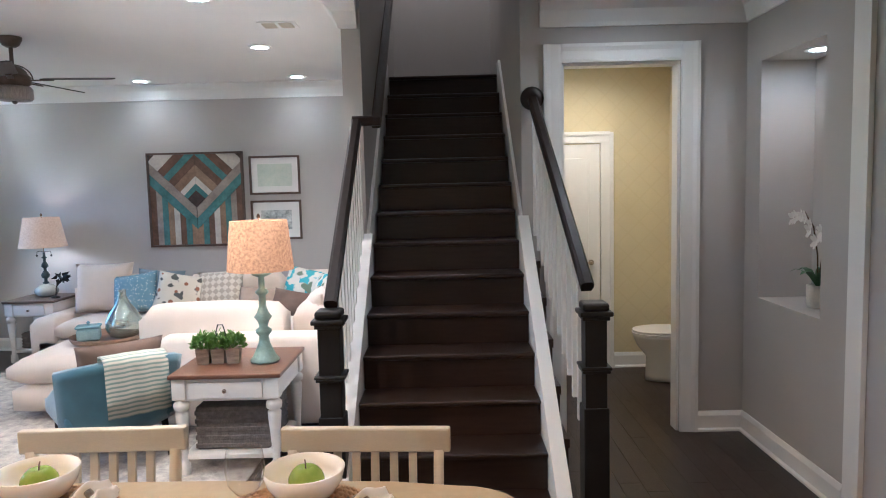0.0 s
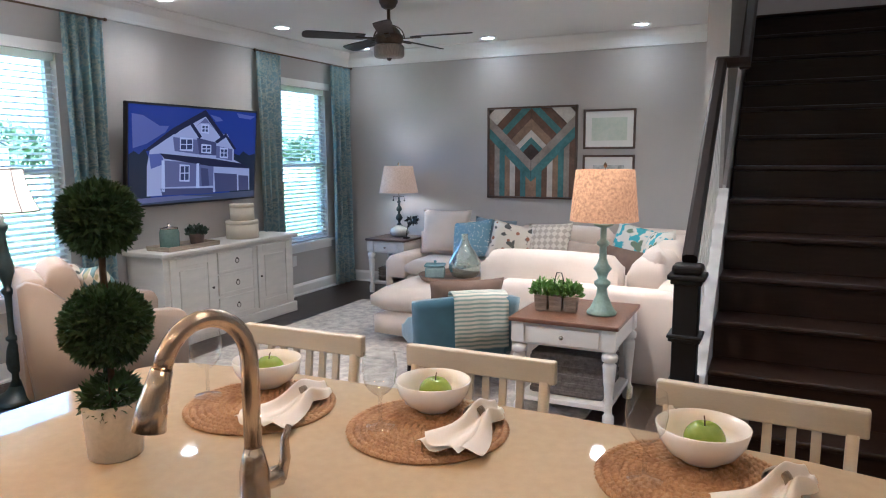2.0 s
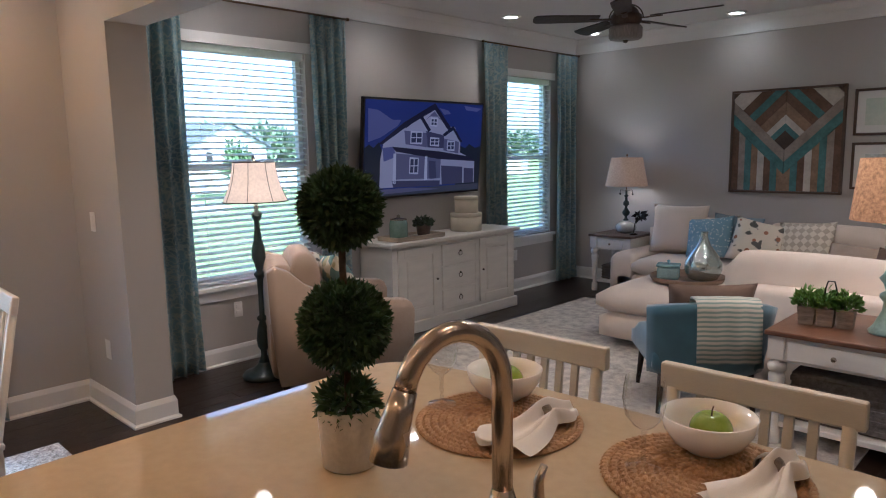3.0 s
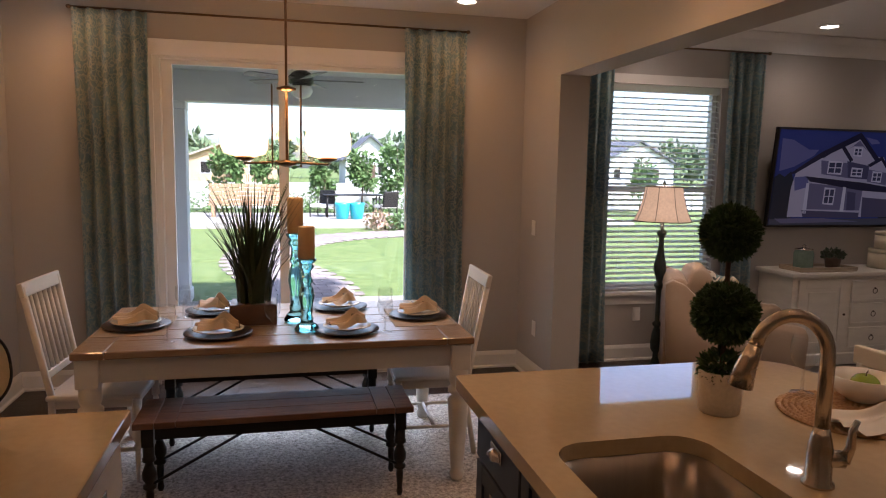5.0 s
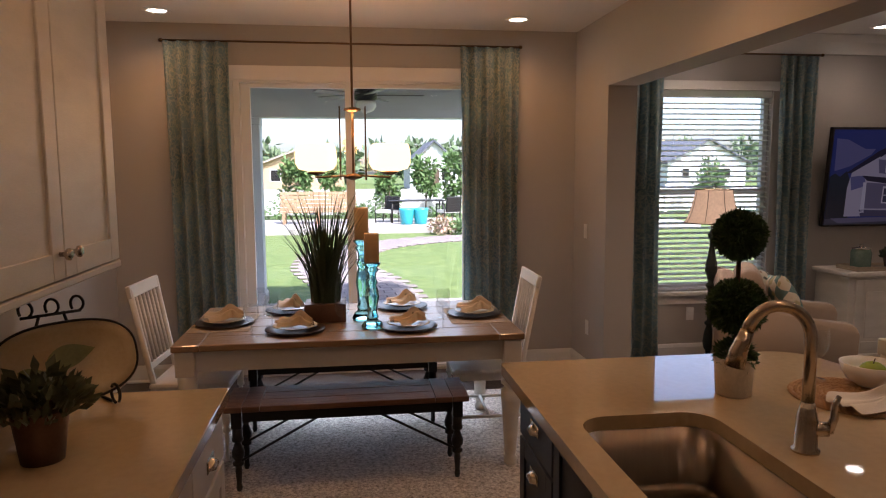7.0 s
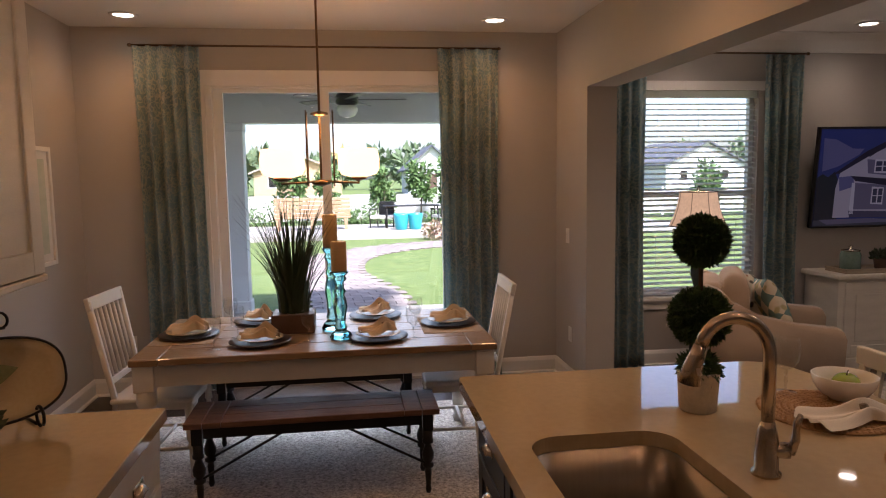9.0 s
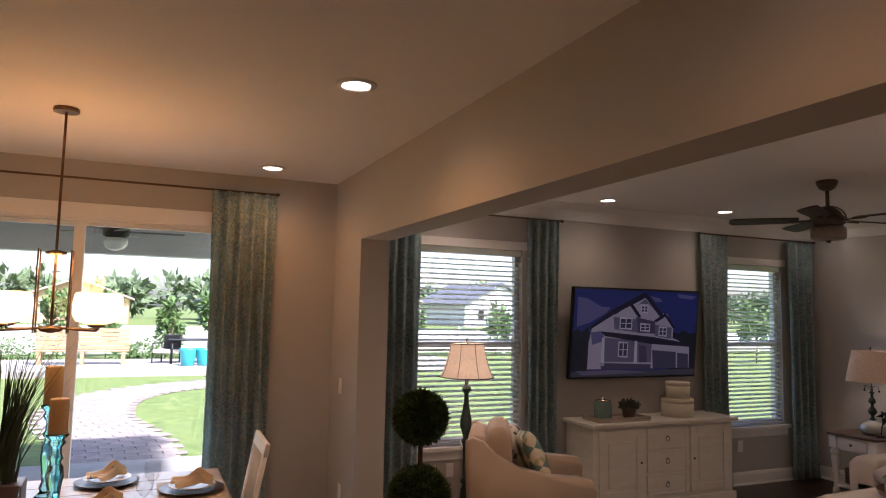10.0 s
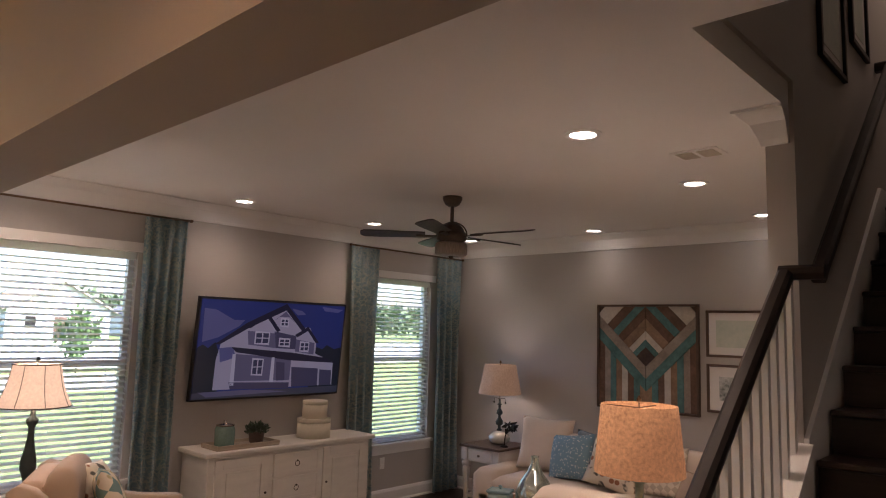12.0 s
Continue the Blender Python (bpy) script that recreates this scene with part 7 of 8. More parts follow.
tube(bm, [(0, 0, 0), (0.01, 0, 0.10), (0.03, 0, 0.18), (0.07, 0, 0.22)], 0.005, 6)
leaf_cloud(bm, (0.07, 0, 0.21), 0.06, 26, 0.05, 31, 0.6, 0.3, 1.4)
part("flower", bm, IRON, fg)
bm = bmesh.new()
lathe(bm, [(0.04, 0), (0.045, 0.01), (0.02, 0.02)], seg=16)
part("foot", bm, IRON, fg)

# armchair
ac = thing("armchair", "taupe upholstered armchair with sloping arms", "armchair", (-2.10, 5.53, 0), -28)
W2 = 0.39


def arm_profile():
    return [(-0.46, 0.10), (0.40, 0.10), (0.42, 0.52), (0.40, 0.57), (0.36, 0.585), (0.10, 0.60), (-0.12, 0.645), (-0.28, 0.73), (-0.38, 0.82), (-0.46, 0.85), (-0.51, 0.82), (-0.50, 0.5)]


for s in (-1, 1):
    bm = bmesh.new()
    x0 = s * W2 - 0.065
    prism(bm, arm_profile(), 0.13, "x", x0)
    bev(bm, 0.025, 3)
    smooth(bm)
    part("arm", bm, TAUPE, ac)
bm = bmesh.new()
puff(bm, (-0.325, -0.30, 0.10), (0.325, 0.38, 0.30), 0.02, 0.0)
part("base", bm, TAUPE, ac)
bm = bmesh.new()
puff(bm, (-0.32, -0.30, 0.30), (0.32, 0.43, 0.46), 0.05, 0.025)
part("seat_cushion", bm, TAUPE, ac)
bm = bmesh.new()
puff(bm, (-0.335, -0.50, 0.10), (0.335, -0.34, 0.84), 0.05, 0.02)
part("back_frame", bm, TAUPE, ac)
bm = bmesh.new()
puff(bm, (-0.32, -0.36, 0.45), (0.32, -0.17, 0.90), 0.08, 0.03)
part("back_cushion", bm, TAUPE, ac)
for sx in (-1, 1):
    for sy in (-0.42, 0.34):
        bm = bmesh.new()
        lathe(bm, [(0.018, 0), (0.026, 0.10)], (sx * 0.36, sy, 0), 12)
        part("leg", bm, ESPRESSO, ac)
A = pose(-2.10, 5.53, 0, 0, 0, -28)
for off, w, mt, lab, tr in (((0.10, 0.08, 0.49), 0.46, LEAFY, "teal leaf print pillow on the armchair", 8), ((-0.12, -0.02, 0.49), 0.42, FLORAL, "floral print pillow on the armchair", -10)):
    p = A @ Vector(off)
    pillow("throw_pillow", lab, tuple(p), -28 + 180 + tr, w, 0.42, 0.16, mt, 24, 8, "armchair pillows")

# teal accent chair with a knitted throw
tc = thing("accent_chair", "teal velvet slipper chair with dark legs", "armchair", (0.0, 6.60, 0.012), 40)
bm = bmesh.new()
puff(bm, (-0.31, -0.24, 0.22), (0.31, 0.36, 0.42), 0.06, 0.02)
part("seat", bm, TEALVELVET, tc)
bm = bmesh.new()
rows = []
for i in range(17):
    u = i / 16 * 2 - 1
    rows.append([])
    for j in range(9):
        f = j / 8
        zz = 0.24 + f * (0.45 - 0.05 * u * u)
        yy = -0.24 - 0.10 * f + 0.16 * u * u
        rows[-1].append((u * (0.31 + 0.03 * f), yy, zz))
fr = [[bm.verts.new(p) for p in r] for r in rows]
bk = [[bm.verts.new((p[0] * 1.06, p[1] - 0.085, p[2])) for p in r] for r in rows]
for g in (fr, bk):
    for a, b in zip(g, g[1:]):
        for j in range(8):
            bm.faces.new((a[j], a[j + 1], b[j + 1], b[j])).smooth = True
for a, b in zip(range(16), range(1, 17)):
    bm.faces.new((fr[a][8], fr[b][8], bk[b][8], bk[a][8])).smooth = True
    bm.faces.new((fr[a][0], fr[b][0], bk[b][0], bk[a][0]))
for i in (0, 16):
    for j in range(8):
        bm.faces.new((fr[i][j], fr[i][j + 1], bk[i][j + 1], bk[i][j])).smooth = True
part("backrest", bm, TEALVELVET, tc)
for sx in (-1, 1):
    for sy in (-0.20, 0.30):
        bm = bmesh.new()
        tube(bm, [(sx * 0.25, sy, 0.24), (sx * 0.27, sy * 1.08, 0)], 0.022, 10, 0.013)
        part("leg", bm, ESPRESSO, tc)
TC = pose(0.0, 6.60, 0.012, 0, 0, 40)
bm = bmesh.new()
uv = bm.loops.layers.uv.new("UVMap")
path = [(-0.447, 0.36), (-0.45, 0.5), (-0.452, 0.65), (-0.446, 0.685), (-0.42, 0.712), (-0.37, 0.716), (-0.325, 0.708), (-0.305, 0.66), (-0.30, 0.56), (-0.29, 0.48)]
lens_ = [0]
for p, q in zip(path, path[1:]):
    lens_.append(lens_[-1] + math.hypot(q[0] - p[0], q[1] - p[1]))
g = []
for i in range(13):
    u = -0.13 + 0.38 * i / 12
    bow = 0.17 * (u / 0.31) ** 2
    g.append([bm.verts.new((u + 0.02 * (0.8 - z), y + bow + (0.004 if y > -0.36 else -0.006) + 0.006 * math.sin(i * 1.7), z - 0.05 * (u / 0.31) ** 2 + 0.012)) for y, z in path])
for i in range(12):
    for j in range(len(path) - 1):
        f = bm.faces.new((g[i][j], g[i][j + 1], g[i + 1][j + 1], g[i + 1][j]))
        f.smooth = True
        for lp, (a, b) in zip(f.loops, ((i, j), (i, j + 1), (i + 1, j + 1), (i + 1, j))):
            lp[uv].uv = (a / 12 * 0.38, lens_[b])
th_ = tagged(link_mesh("throw_blanket", bm, STRIPE), "cream and teal striped knitted throw over the chair back", "blanket")
th_.modifiers.new("thick", "SOLIDIFY").thickness = 0.010
th_.matrix_basis = TC
pillow("throw_pillow", "brown edged lumbar pillow on the teal chair", tuple(TC @ Vector((0.02, -0.12, 0.42))), 220, 0.50, 0.36, 0.15, BROWNPIL, 14, 0, "chair pillows")

# ceiling fan
fan = thing("ceiling_fan", "bronze five-blade ceiling fan with a light kit", "ceiling fan", (-0.96, 7.40, 0))
FANM = node_mat("aged_bronze", (0.13, 0.10, 0.08), 0.4, metal=0.8, vary=0.2, scale=15, bump=0.05)
BLADE = node_mat("fan_blade_wood", (0.06, 0.045, 0.04), 0.45, vary=0.25, scale=6, bump=0.1, fine=60, stretch=(1, 10, 10))
bm = bmesh.new()
lathe(bm, [(0.03, LZ - 0.075), (0.055, LZ - 0.06), (0.075, LZ - 0.02), (0.075, LZ - 0.001)], seg=28)
part("canopy", bm, FANM, fan)
bm = bmesh.new()
tube(bm, [(0, 0, LZ - 0.07), (0, 0, 2.59)], 0.014, 12)
part("downrod", bm, FANM, fan)
bm = bmesh.new()
lathe(bm, [(0.02, 2.60), (0.05, 2.595), (0.085, 2.56), (0.10, 2.53), (0.115, 2.52), (0.115, 2.47), (0.10, 2.46), (0.10, 2.45)][::-1], seg=32)
part("motor", bm, FANM, fan)
bm = bmesh.new()
for s in (0, 90):
    pts = [(0.125 * math.cos(a), 0, 2.50 + 0.105 * math.sin(a)) for a in [math.pi * k / 12 for k in range(13)]]
    m = pose(0, 0, 0, 0, 0, s + 20)
    tube(bm, [tuple(m @ Vector(p)) for p in pts], 0.005, 6)
part("yoke", bm, FANM, fan)
bm = bmesh.new()
lathe(bm, [(0.03, 2.345), (0.11, 2.352), (0.122, 2.365), (0.122, 2.43), (0.11, 2.448)], seg=32)
part("light_kit", bm, node_mat("ribbed_light_kit", (0.34, 0.30, 0.27), 0.35, metal=0.4, vary=0.2, scale=20, bump=0.3, stretch=(8, 8, 1)), fan)
bm = bmesh.new()
lathe(bm, [(0.005, 2.325), (0.015, 2.33), (0.02, 2.346)], seg=12)
part("finial", bm, FANM, fan)
for k in range(5):
    a = 72 * k + 8
    m = pose(0, 0, 2.50, 0, 0, a)
    bm = bmesh.new()
    out = [(0.20, -0.055), (0.55, -0.068), (0.66, -0.066), (0.685, -0.04), (0.69, 0.0), (0.685, 0.04), (0.66, 0.066), (0.55, 0.068), (0.20, 0.055)]
    prism(bm, out, 0.008, "z", 0)
    place_bm(bm, m @ pose(0, 0, 0, 12, 0, 0))
    bl = part("blade", bm, BLADE, fan)
    bm = bmesh.new()
    rbox(bm, (0.10, -0.02, -0.012), (0.27, 0.02, -0.002), 0.003, 1, m @ pose(0, 0, 0, 10, 0, 0))
    part("blade_iron", bm, FANM, bl)
vent = thing("ceiling_vent", "white slotted ceiling air vent", "air vent", (1.0, 7.24, LZ))
bm = bmesh.new()
rbox(bm, (-0.13, -0.09, -0.008), (0.13, 0.09, -0.0005), 0.003, 1)
part("plate", bm, TRIM, vent)
for sx in (-0.058, 0.058):
    for k in range(7):
        bm = bmesh.new()
        box(bm, (sx - 0.045, -0.065 + k * 0.02, -0.013), (sx + 0.045, -0.056 + k * 0.02, -0.0085))
        part("slat", bm, CREAM, vent)

# ---- powder room and niche ----
toi = thing("toilet", "white ceramic toilet with a closed lid", "toilet", (3.94, 8.08, 0), -90)
bm = bmesh.new()
def oval(a, b, z, cx=0.0, n=24):
    return [(a * math.cos(2 * math.pi * k / n), cx + b * math.sin(2 * math.pi * k / n), z) for k in range(n)]
loops = [oval(0.11, 0.22, 0, 0.05), oval(0.11, 0.22, 0.05, 0.05), oval(0.10, 0.19, 0.2, 0.03), oval(0.15, 0.24, 0.30), oval(0.18, 0.27, 0.37), oval(0.185, 0.275, 0.395)]
vsl = [[bm.verts.new(p) for p in l] for l in loops]
for a, b in zip(vsl, vsl[1:]):
    for k in range(24):
        bm.faces.new((a[k], a[(k + 1) % 24], b[(k + 1) % 24], b[k])).smooth = True
bm.faces.new(vsl[-1])
bm.faces.new(list(reversed(vsl[0])))
part("bowl", bm, CERAMIC, toi)
bm = bmesh.new()
for z0_, z1_, s in ((0.397, 0.412, 1.02), (0.414, 0.432, 1.0)):
    a, b = [bm.verts.new(p) for p in oval(0.185 * s, 0.275 * s, z0_)], [bm.verts.new(p) for p in oval(0.185 * s, 0.275 * s, z1_)]
    bm.faces.new(list(reversed(a)))
    bm.faces.new(b)
    for k in range(24):
        bm.faces.new((a[k], a[(k + 1) % 24], b[(k + 1) % 24], b[k])).smooth = True
part("seat_lid", bm, CERAMIC, toi)
bm = bmesh.new()
rbox(bm, (-0.22, 0.22, 0.36), (0.22, 0.38, 0.74), 0.02, 3)
rbox(bm, (-0.23, 0.21, 0.74), (0.23, 0.39, 0.77), 0.01, 2)
part("tank", bm, CERAMIC, toi)
d3 = tagged(new("door_3"), "white panelled inner door, closed", "door", "", "structure")
d3.location = (2.80, 8.498, 0)
bm = bmesh.new()
box(bm, (0, -0.03, 0.01), (0.68, -0.002, 2.0))
for z, h in ((0.15, 0.75), (1.0, 0.88)):
    rbox(bm, (0.10, -0.042, z), (0.58, -0.029, z + h), 0.010, 2)
part("leaf", bm, TRIM, d3)
bm = bmesh.new()
for lo, hi in (((0.69, -0.03, 0), (0.79, -0.002, 2.10)), ((0, -0.03, 2.01), (0.69, -0.002, 2.10)), ((0.77, -0.042, 0), (0.80, -0.03, 2.10)), ((0, -0.042, 2.08), (0.77, -0.03, 2.11))):
    box(bm, lo, hi)
part("casing", bm, TRIM, d3)
bm = bmesh.new()
lathe(bm, [(0.025, 0), (0.025, 0.01), (0.012, 0.015), (0.012, 0.05)], seg=16, m=pose(0.60, -0.03, 0.96, 90, 0, 0))
tube(bm, [(0.60, -0.075, 0.96), (0.54, -0.078, 0.962), (0.49, -0.075, 0.955)], 0.008, 8)
part("door_handle", bm, NICKEL, d3, "brushed nickel lever handle")
skirting("baseboard", [(3.61, 8.5, 0), (4.1, 8.5, 0), (4.1, 7.0, 0)])
orc = thing("orchid", "white orchid in a cream pot in the wall niche", "orchid", (4.22, 6.27, NICHE[2]))
bm = bmesh.new()
lathe(bm, [(0.055, 0), (0.06, 0.005), (0.062, 0.13), (0.056, 0.13), (0.054, 0.11)], seg=4, m=pose(0, 0, 0.0005, 0, 0, 45))
part("pot", bm, POTTERY, orc)
bm = bmesh.new()
rnd = random.Random(6)
for k in range(7):
    a = k * 0.9
    d = Vector((math.cos(a), math.sin(a), 0))
    prev = None
    for j in range(5):
        f = j / 4
        p = Vector((0, 0, 0.12)) + d * 0.15 * f + Vector((0, 0, 0.10 * math.sin(2.2 * f)))
        w = Vector((-d.y, d.x, 0)) * 0.026 * math.sin(math.pi * (0.12 + 0.85 * f))
        cur = (bm.verts.new(p - w), bm.verts.new(p + w))
        if prev:
            bm.faces.new((prev[0], prev[1], cur[1], cur[0])).smooth = True
        prev = cur
part("leaf", bm, LEAF, orc)
bm = bmesh.new()
arc = [(0, 0, 0.12), (0.0, 0.01, 0.3), (-0.01, 0.04, 0.46), (-0.02, 0.12, 0.54), (-0.03, 0.20, 0.52)]
tube(bm, arc, 0.004, 6)
tube(bm, [(0, 0, 0.12), (0.01, -0.02, 0.3), (0.0, -0.06, 0.42), (-0.02, -0.10, 0.46)], 0.004, 6)
part("stem", bm, STEM, orc)
PETAL = node_mat("white_petal", (0.80, 0.78, 0.74), 0.6, vary=0.03, scale=20, bump=0.0)
for c in [(-0.02, 0.05, 0.47), (-0.03, 0.09, 0.51), (-0.03, 0.13, 0.52), (-0.04, 0.17, 0.51), (-0.04, 0.21, 0.50), (-0.02, -0.06, 0.41), (-0.03, -0.09, 0.44), (-0.03, -0.03, 0.38), (-0.04, 0.02, 0.44)]:
    bm = bmesh.new()
    for k in range(5):
        a = k * 2 * math.pi / 5 + rnd.random()
        d = Vector((-0.4, math.cos(a), math.sin(a))).normalized()
        s = d.cross(Vector((1, 0, 0))).normalized() * 0.016
        p = Vector(c)
        bm.faces.new([bm.verts.new(q) for q in (p, p + d * 0.02 + s, p + d * 0.042 + s * 0.6, p + d * 0.046, p + d * 0.042 - s * 0.6, p + d * 0.02 - s)])
    part("blossom", bm, PETAL, orc)


# ---- outdoors ----
GRASS = node_mat("lawn_grass", (0.14, 0.18, 0.05), 0.9, colour2=(0.045, 0.085, 0.012), scale=5.0, bump=0.8, fine=38)
PAVER = node_mat("paver", (0.25, 0.21, 0.20), 0.85, vary=0.2, scale=5, bump=0.3, fine=60, random_by=0.15)
CONC = node_mat("concrete", (0.34, 0.32, 0.30), 0.85, vary=0.1, scale=3, bump=0.2, fine=60)
VINYL = node_mat("white_vinyl", (0.54, 0.54, 0.54), 0.5, vary=0.03, scale=2, bump=0.02)
BARK = node_mat("bark", (0.14, 0.10, 0.075), 0.9, vary=0.3, scale=8, bump=0.6)
FOL = node_mat("tree_leaf", (0.10, 0.18, 0.05), 0.7, colour2=(0.05, 0.10, 0.025), scale=3, bump=0.0)
# far leaves are paler: distance haze is put into their colour
FOLDARK = node_mat("far_foliage", (0.11, 0.16, 0.08), 0.8, colour2=(0.07, 0.11, 0.05), scale=2, bump=0.0)
CEDAR = node_mat("cedar", (0.42, 0.26, 0.15), 0.7, vary=0.2, scale=4, bump=0.2, fine=50, stretch=(10, 1, 10))
GZ = -0.18

bm = bmesh.new()
box(bm, (-900, -900, GZ - 0.2), (XW - T, 900, GZ))
structure("ground", bm, GRASS, "mown green lawn reaching to the horizon", "lawn")
bm = bmesh.new()
box(bm, (-6.3, -1.2, GZ), (XW - T - 0.002, 4.3, -0.03))
structure("pavement", bm, CONC, "covered porch slab", "porch floor")
# porch roof, beam and post
solid("porch_roof", VINYL, "white slatted porch ceiling and beam", "porch", ((-6.6, -1.6, 2.70), (XW - T - 0.01, 4.2, 2.82)), ((-6.45, -1.5, 2.34), (-6.20, 4.2, 2.70)))
bm = bmesh.new()
for k in range(22):
    box(bm, (-6.18 + k * 0.14, -1.5, 2.692), (-6.06 + k * 0.14, 4.15, 2.6995))
structure("trim", bm, VINYL, "white porch ceiling boards", "soffit")
post = thing("porch_post", "wide white porch pier with a plain base", "post", (-6.32, 1.20, -0.03))
bm = bmesh.new()
rbox(bm, (-0.12, -0.62, 0), (0.12, -0.03, 2.369), 0.006, 1)
part("shaft", bm, VINYL, post)
bm = bmesh.new()
rbox(bm, (-0.14, -0.64, 0), (0.14, -0.01, 0.16), 0.01, 1)
part("plinth", bm, VINYL, post)
bm = bmesh.new()
rbox(bm, (-0.13, -0.63, 2.27), (0.13, -0.02, 2.368), 0.01, 1)
part("capital", bm, VINYL, post)
pf = thing("porch_fan", "dark ceiling fan with a globe light under the porch roof", "ceiling fan", (-4.7, 2.45, -0.03))
bm = bmesh.new()
lathe(bm, [(0.06, 2.42), (0.12, 2.44), (0.12, 2.52), (0.09, 2.55), (0.03, 2.58), (0.03, 2.68), (0.07, 2.69), (0.07, 2.725)], seg=20)
part("motor", bm, BLACKPAINT, pf)
bm = bmesh.new()
lathe(bm, [(0.02, 2.30), (0.08, 2.32), (0.11, 2.37), (0.10, 2.42)], seg=20)
part("globe", bm, CERAMIC, pf)
for k in range(5):
    bm = bmesh.new()
    prism(bm, [(0.11, -0.05), (0.60, -0.065), (0.62, 0.0), (0.60, 0.065), (0.11, 0.05)], 0.008, "z", 0)
    place_bm(bm, pose(0, 0, 2.48, 0, 0, 72 * k + 15) @ pose(0, 0, 0, 10, 0, 0))
    part("blade", bm, node_mat("grey_blade", (0.16, 0.15, 0.15), 0.5, vary=0.1), pf)
# glowing discs added for indoor downlights that the door glass mirrors
for x, y in ((-4.0, 1.7), (-5.4, 1.7), (-4.0, 3.3), (-5.4, 3.3), (-4.7, 3.6)):
    th = thing("downlight", "round glowing disc in place of a downlight mirrored in the door glass", "downlight", (x, y, 2.69), 0, "porch downlights")
    bm = bmesh.new()
    lathe(bm, [(0.001, -0.006), (0.07, -0.006), (0.08, -0.001)], seg=20)
    part("lens", bm, BULB, th)

# curving paver path
def path_mid(s):
    """Centre line of the path, s from the porch outward."""
    pts = ((-6.3, 2.6), (-6.3, 2.6), (-8.2, 2.5), (-10.8, 1.95), (-13.5, 2.3), (-15.4, 3.9), (-16.4, 6.5), (-16.9, 10.0), (-17.0, 13.0))
    f = max(0.0, min(s, 0.9999)) * 6
    i, u = int(f), f - int(f)
    a, b, c, d = (Vector((*pts[i + k], 0)) for k in range(4))
    return 0.5 * (2 * b + (c - a) * u + (2 * a - 5 * b + 4 * c - d) * u * u + (3 * b - a - 3 * c + d) * u ** 3)


rnd = random.Random(2)
walk_bed = bmesh.new()
prev = None
for i in range(41):
    s = i / 40
    c, d = path_mid(s), (path_mid(s + 0.01) - path_mid(s - 0.01)).normalized()
    n = Vector((-d.y, d.x, 0)) * 0.70
    cur = [walk_bed.verts.new((*(c - n).xy, GZ + 0.004)), walk_bed.verts.new((*(c + n).xy, GZ + 0.004))]
    if prev:
        walk_bed.faces.new((prev[0], prev[1], cur[1], cur[0]))
    prev = cur
bed = structure("pavement", walk_bed, CONC, "curving garden path of grey pavers", "path")
pv = bmesh.new()
rbox(pv, (-0.105, -0.145, 0), (0.105, 0.145, 0.022), 0.006, 1)
first = part("paver", pv, PAVER, bed)
count = 0
s = 0.0
row = 0
while s < 1.0 and count < 290:
    c, d = path_mid(s), (path_mid(s + 0.005) - path_mid(s - 0.005)).normalized()
    n = Vector((-d.y, d.x, 0))
    ang = math.degrees(math.atan2(d.y, d.x))
    for k in range(5):
        p = c + n * (-0.6 + 0.3 * k + (0.1 if row % 2 else -0.05))
        if count == 0:
            ob = first
        else:
            ob = new("paver", first.data)
            ob.parent = bed
        ob.matrix_basis = pose(p.x, p.y, GZ + 0.005 + rnd.uniform(0, 0.003), 0, 0, ang)
        count += 1
    row += 1
    s += 0.2145 / max(0.5, (path_mid(s + 0.01) - path_mid(s)).length / 0.01)

# sitting area across the lawn
bm = bmesh.new()
box(bm, (-22.5, -2.5, GZ), (-18.0, 13.5, GZ + 0.16))
structure("pavement", bm, CONC, "raised paved sitting area across the lawn", "patio")


def tree(place, h, r, seed, leaves=900, material=FOL, size=0.16, squash=1.25):
    th = thing("tree", "young leafy green tree", "tree", place, 0, "garden trees")
    rnd = random.Random(seed)
    bm = bmesh.new()
    tube(bm, [(0, 0, 0), (0.04, 0.02, h * 0.3), (-0.02, 0.03, h * 0.6), (0.0, 0.0, h * 0.92)], 0.05 * h / 4, 8, 0.012)
    for k in range(7):
        a, z = rnd.uniform(0, 6.28), h * rnd.uniform(0.32, 0.75)
        tube(bm, [(0, 0, z), (r * 0.4 * math.cos(a), r * 0.4 * math.sin(a), z + h * 0.07), (r * 0.8 * math.cos(a), r * 0.8 * math.sin(a), z + h * 0.17)], 0.016 * h / 4, 6, 0.006)
    part("trunk", bm, BARK, th)
    bm = bmesh.new()
    for k in range(9):
        a, z = rnd.uniform(0, 6.28), h * rnd.uniform(0.38, 0.9)
        rr = r * (1 - 0.7 * abs(z / h - 0.55)) * 0.55
        leaf_cloud(bm, (rr * math.cos(a), rr * math.sin(a), z), r * rnd.uniform(0.38, 0.55), leaves // 9, size, seed * 31 + k, squash, 0.25, 1.8)
    part("crown", bm, material, th)
    return th


for i, (y, h, r) in enumerate(((-2.0, 2.3, 0.7), (0.25, 2.4, 0.7), (1.7, 2.3, 0.65), (3.84, 2.4, 0.6), (5.26, 2.9, 0.6), (6.75, 2.8, 0.8), (9.4, 2.5, 0.8), (13.0, 2.4, 0.8), (17.5, 2.5, 0.8))):
    tree((-24.5 + 0.4 * math.sin(i * 2.1), y, GZ), h, r, 40 + i)
tree((-17.5, 19.5, GZ), 2.4, 0.8, 61)
tree((-19.0, 27.0, GZ), 2.6, 0.8, 62)


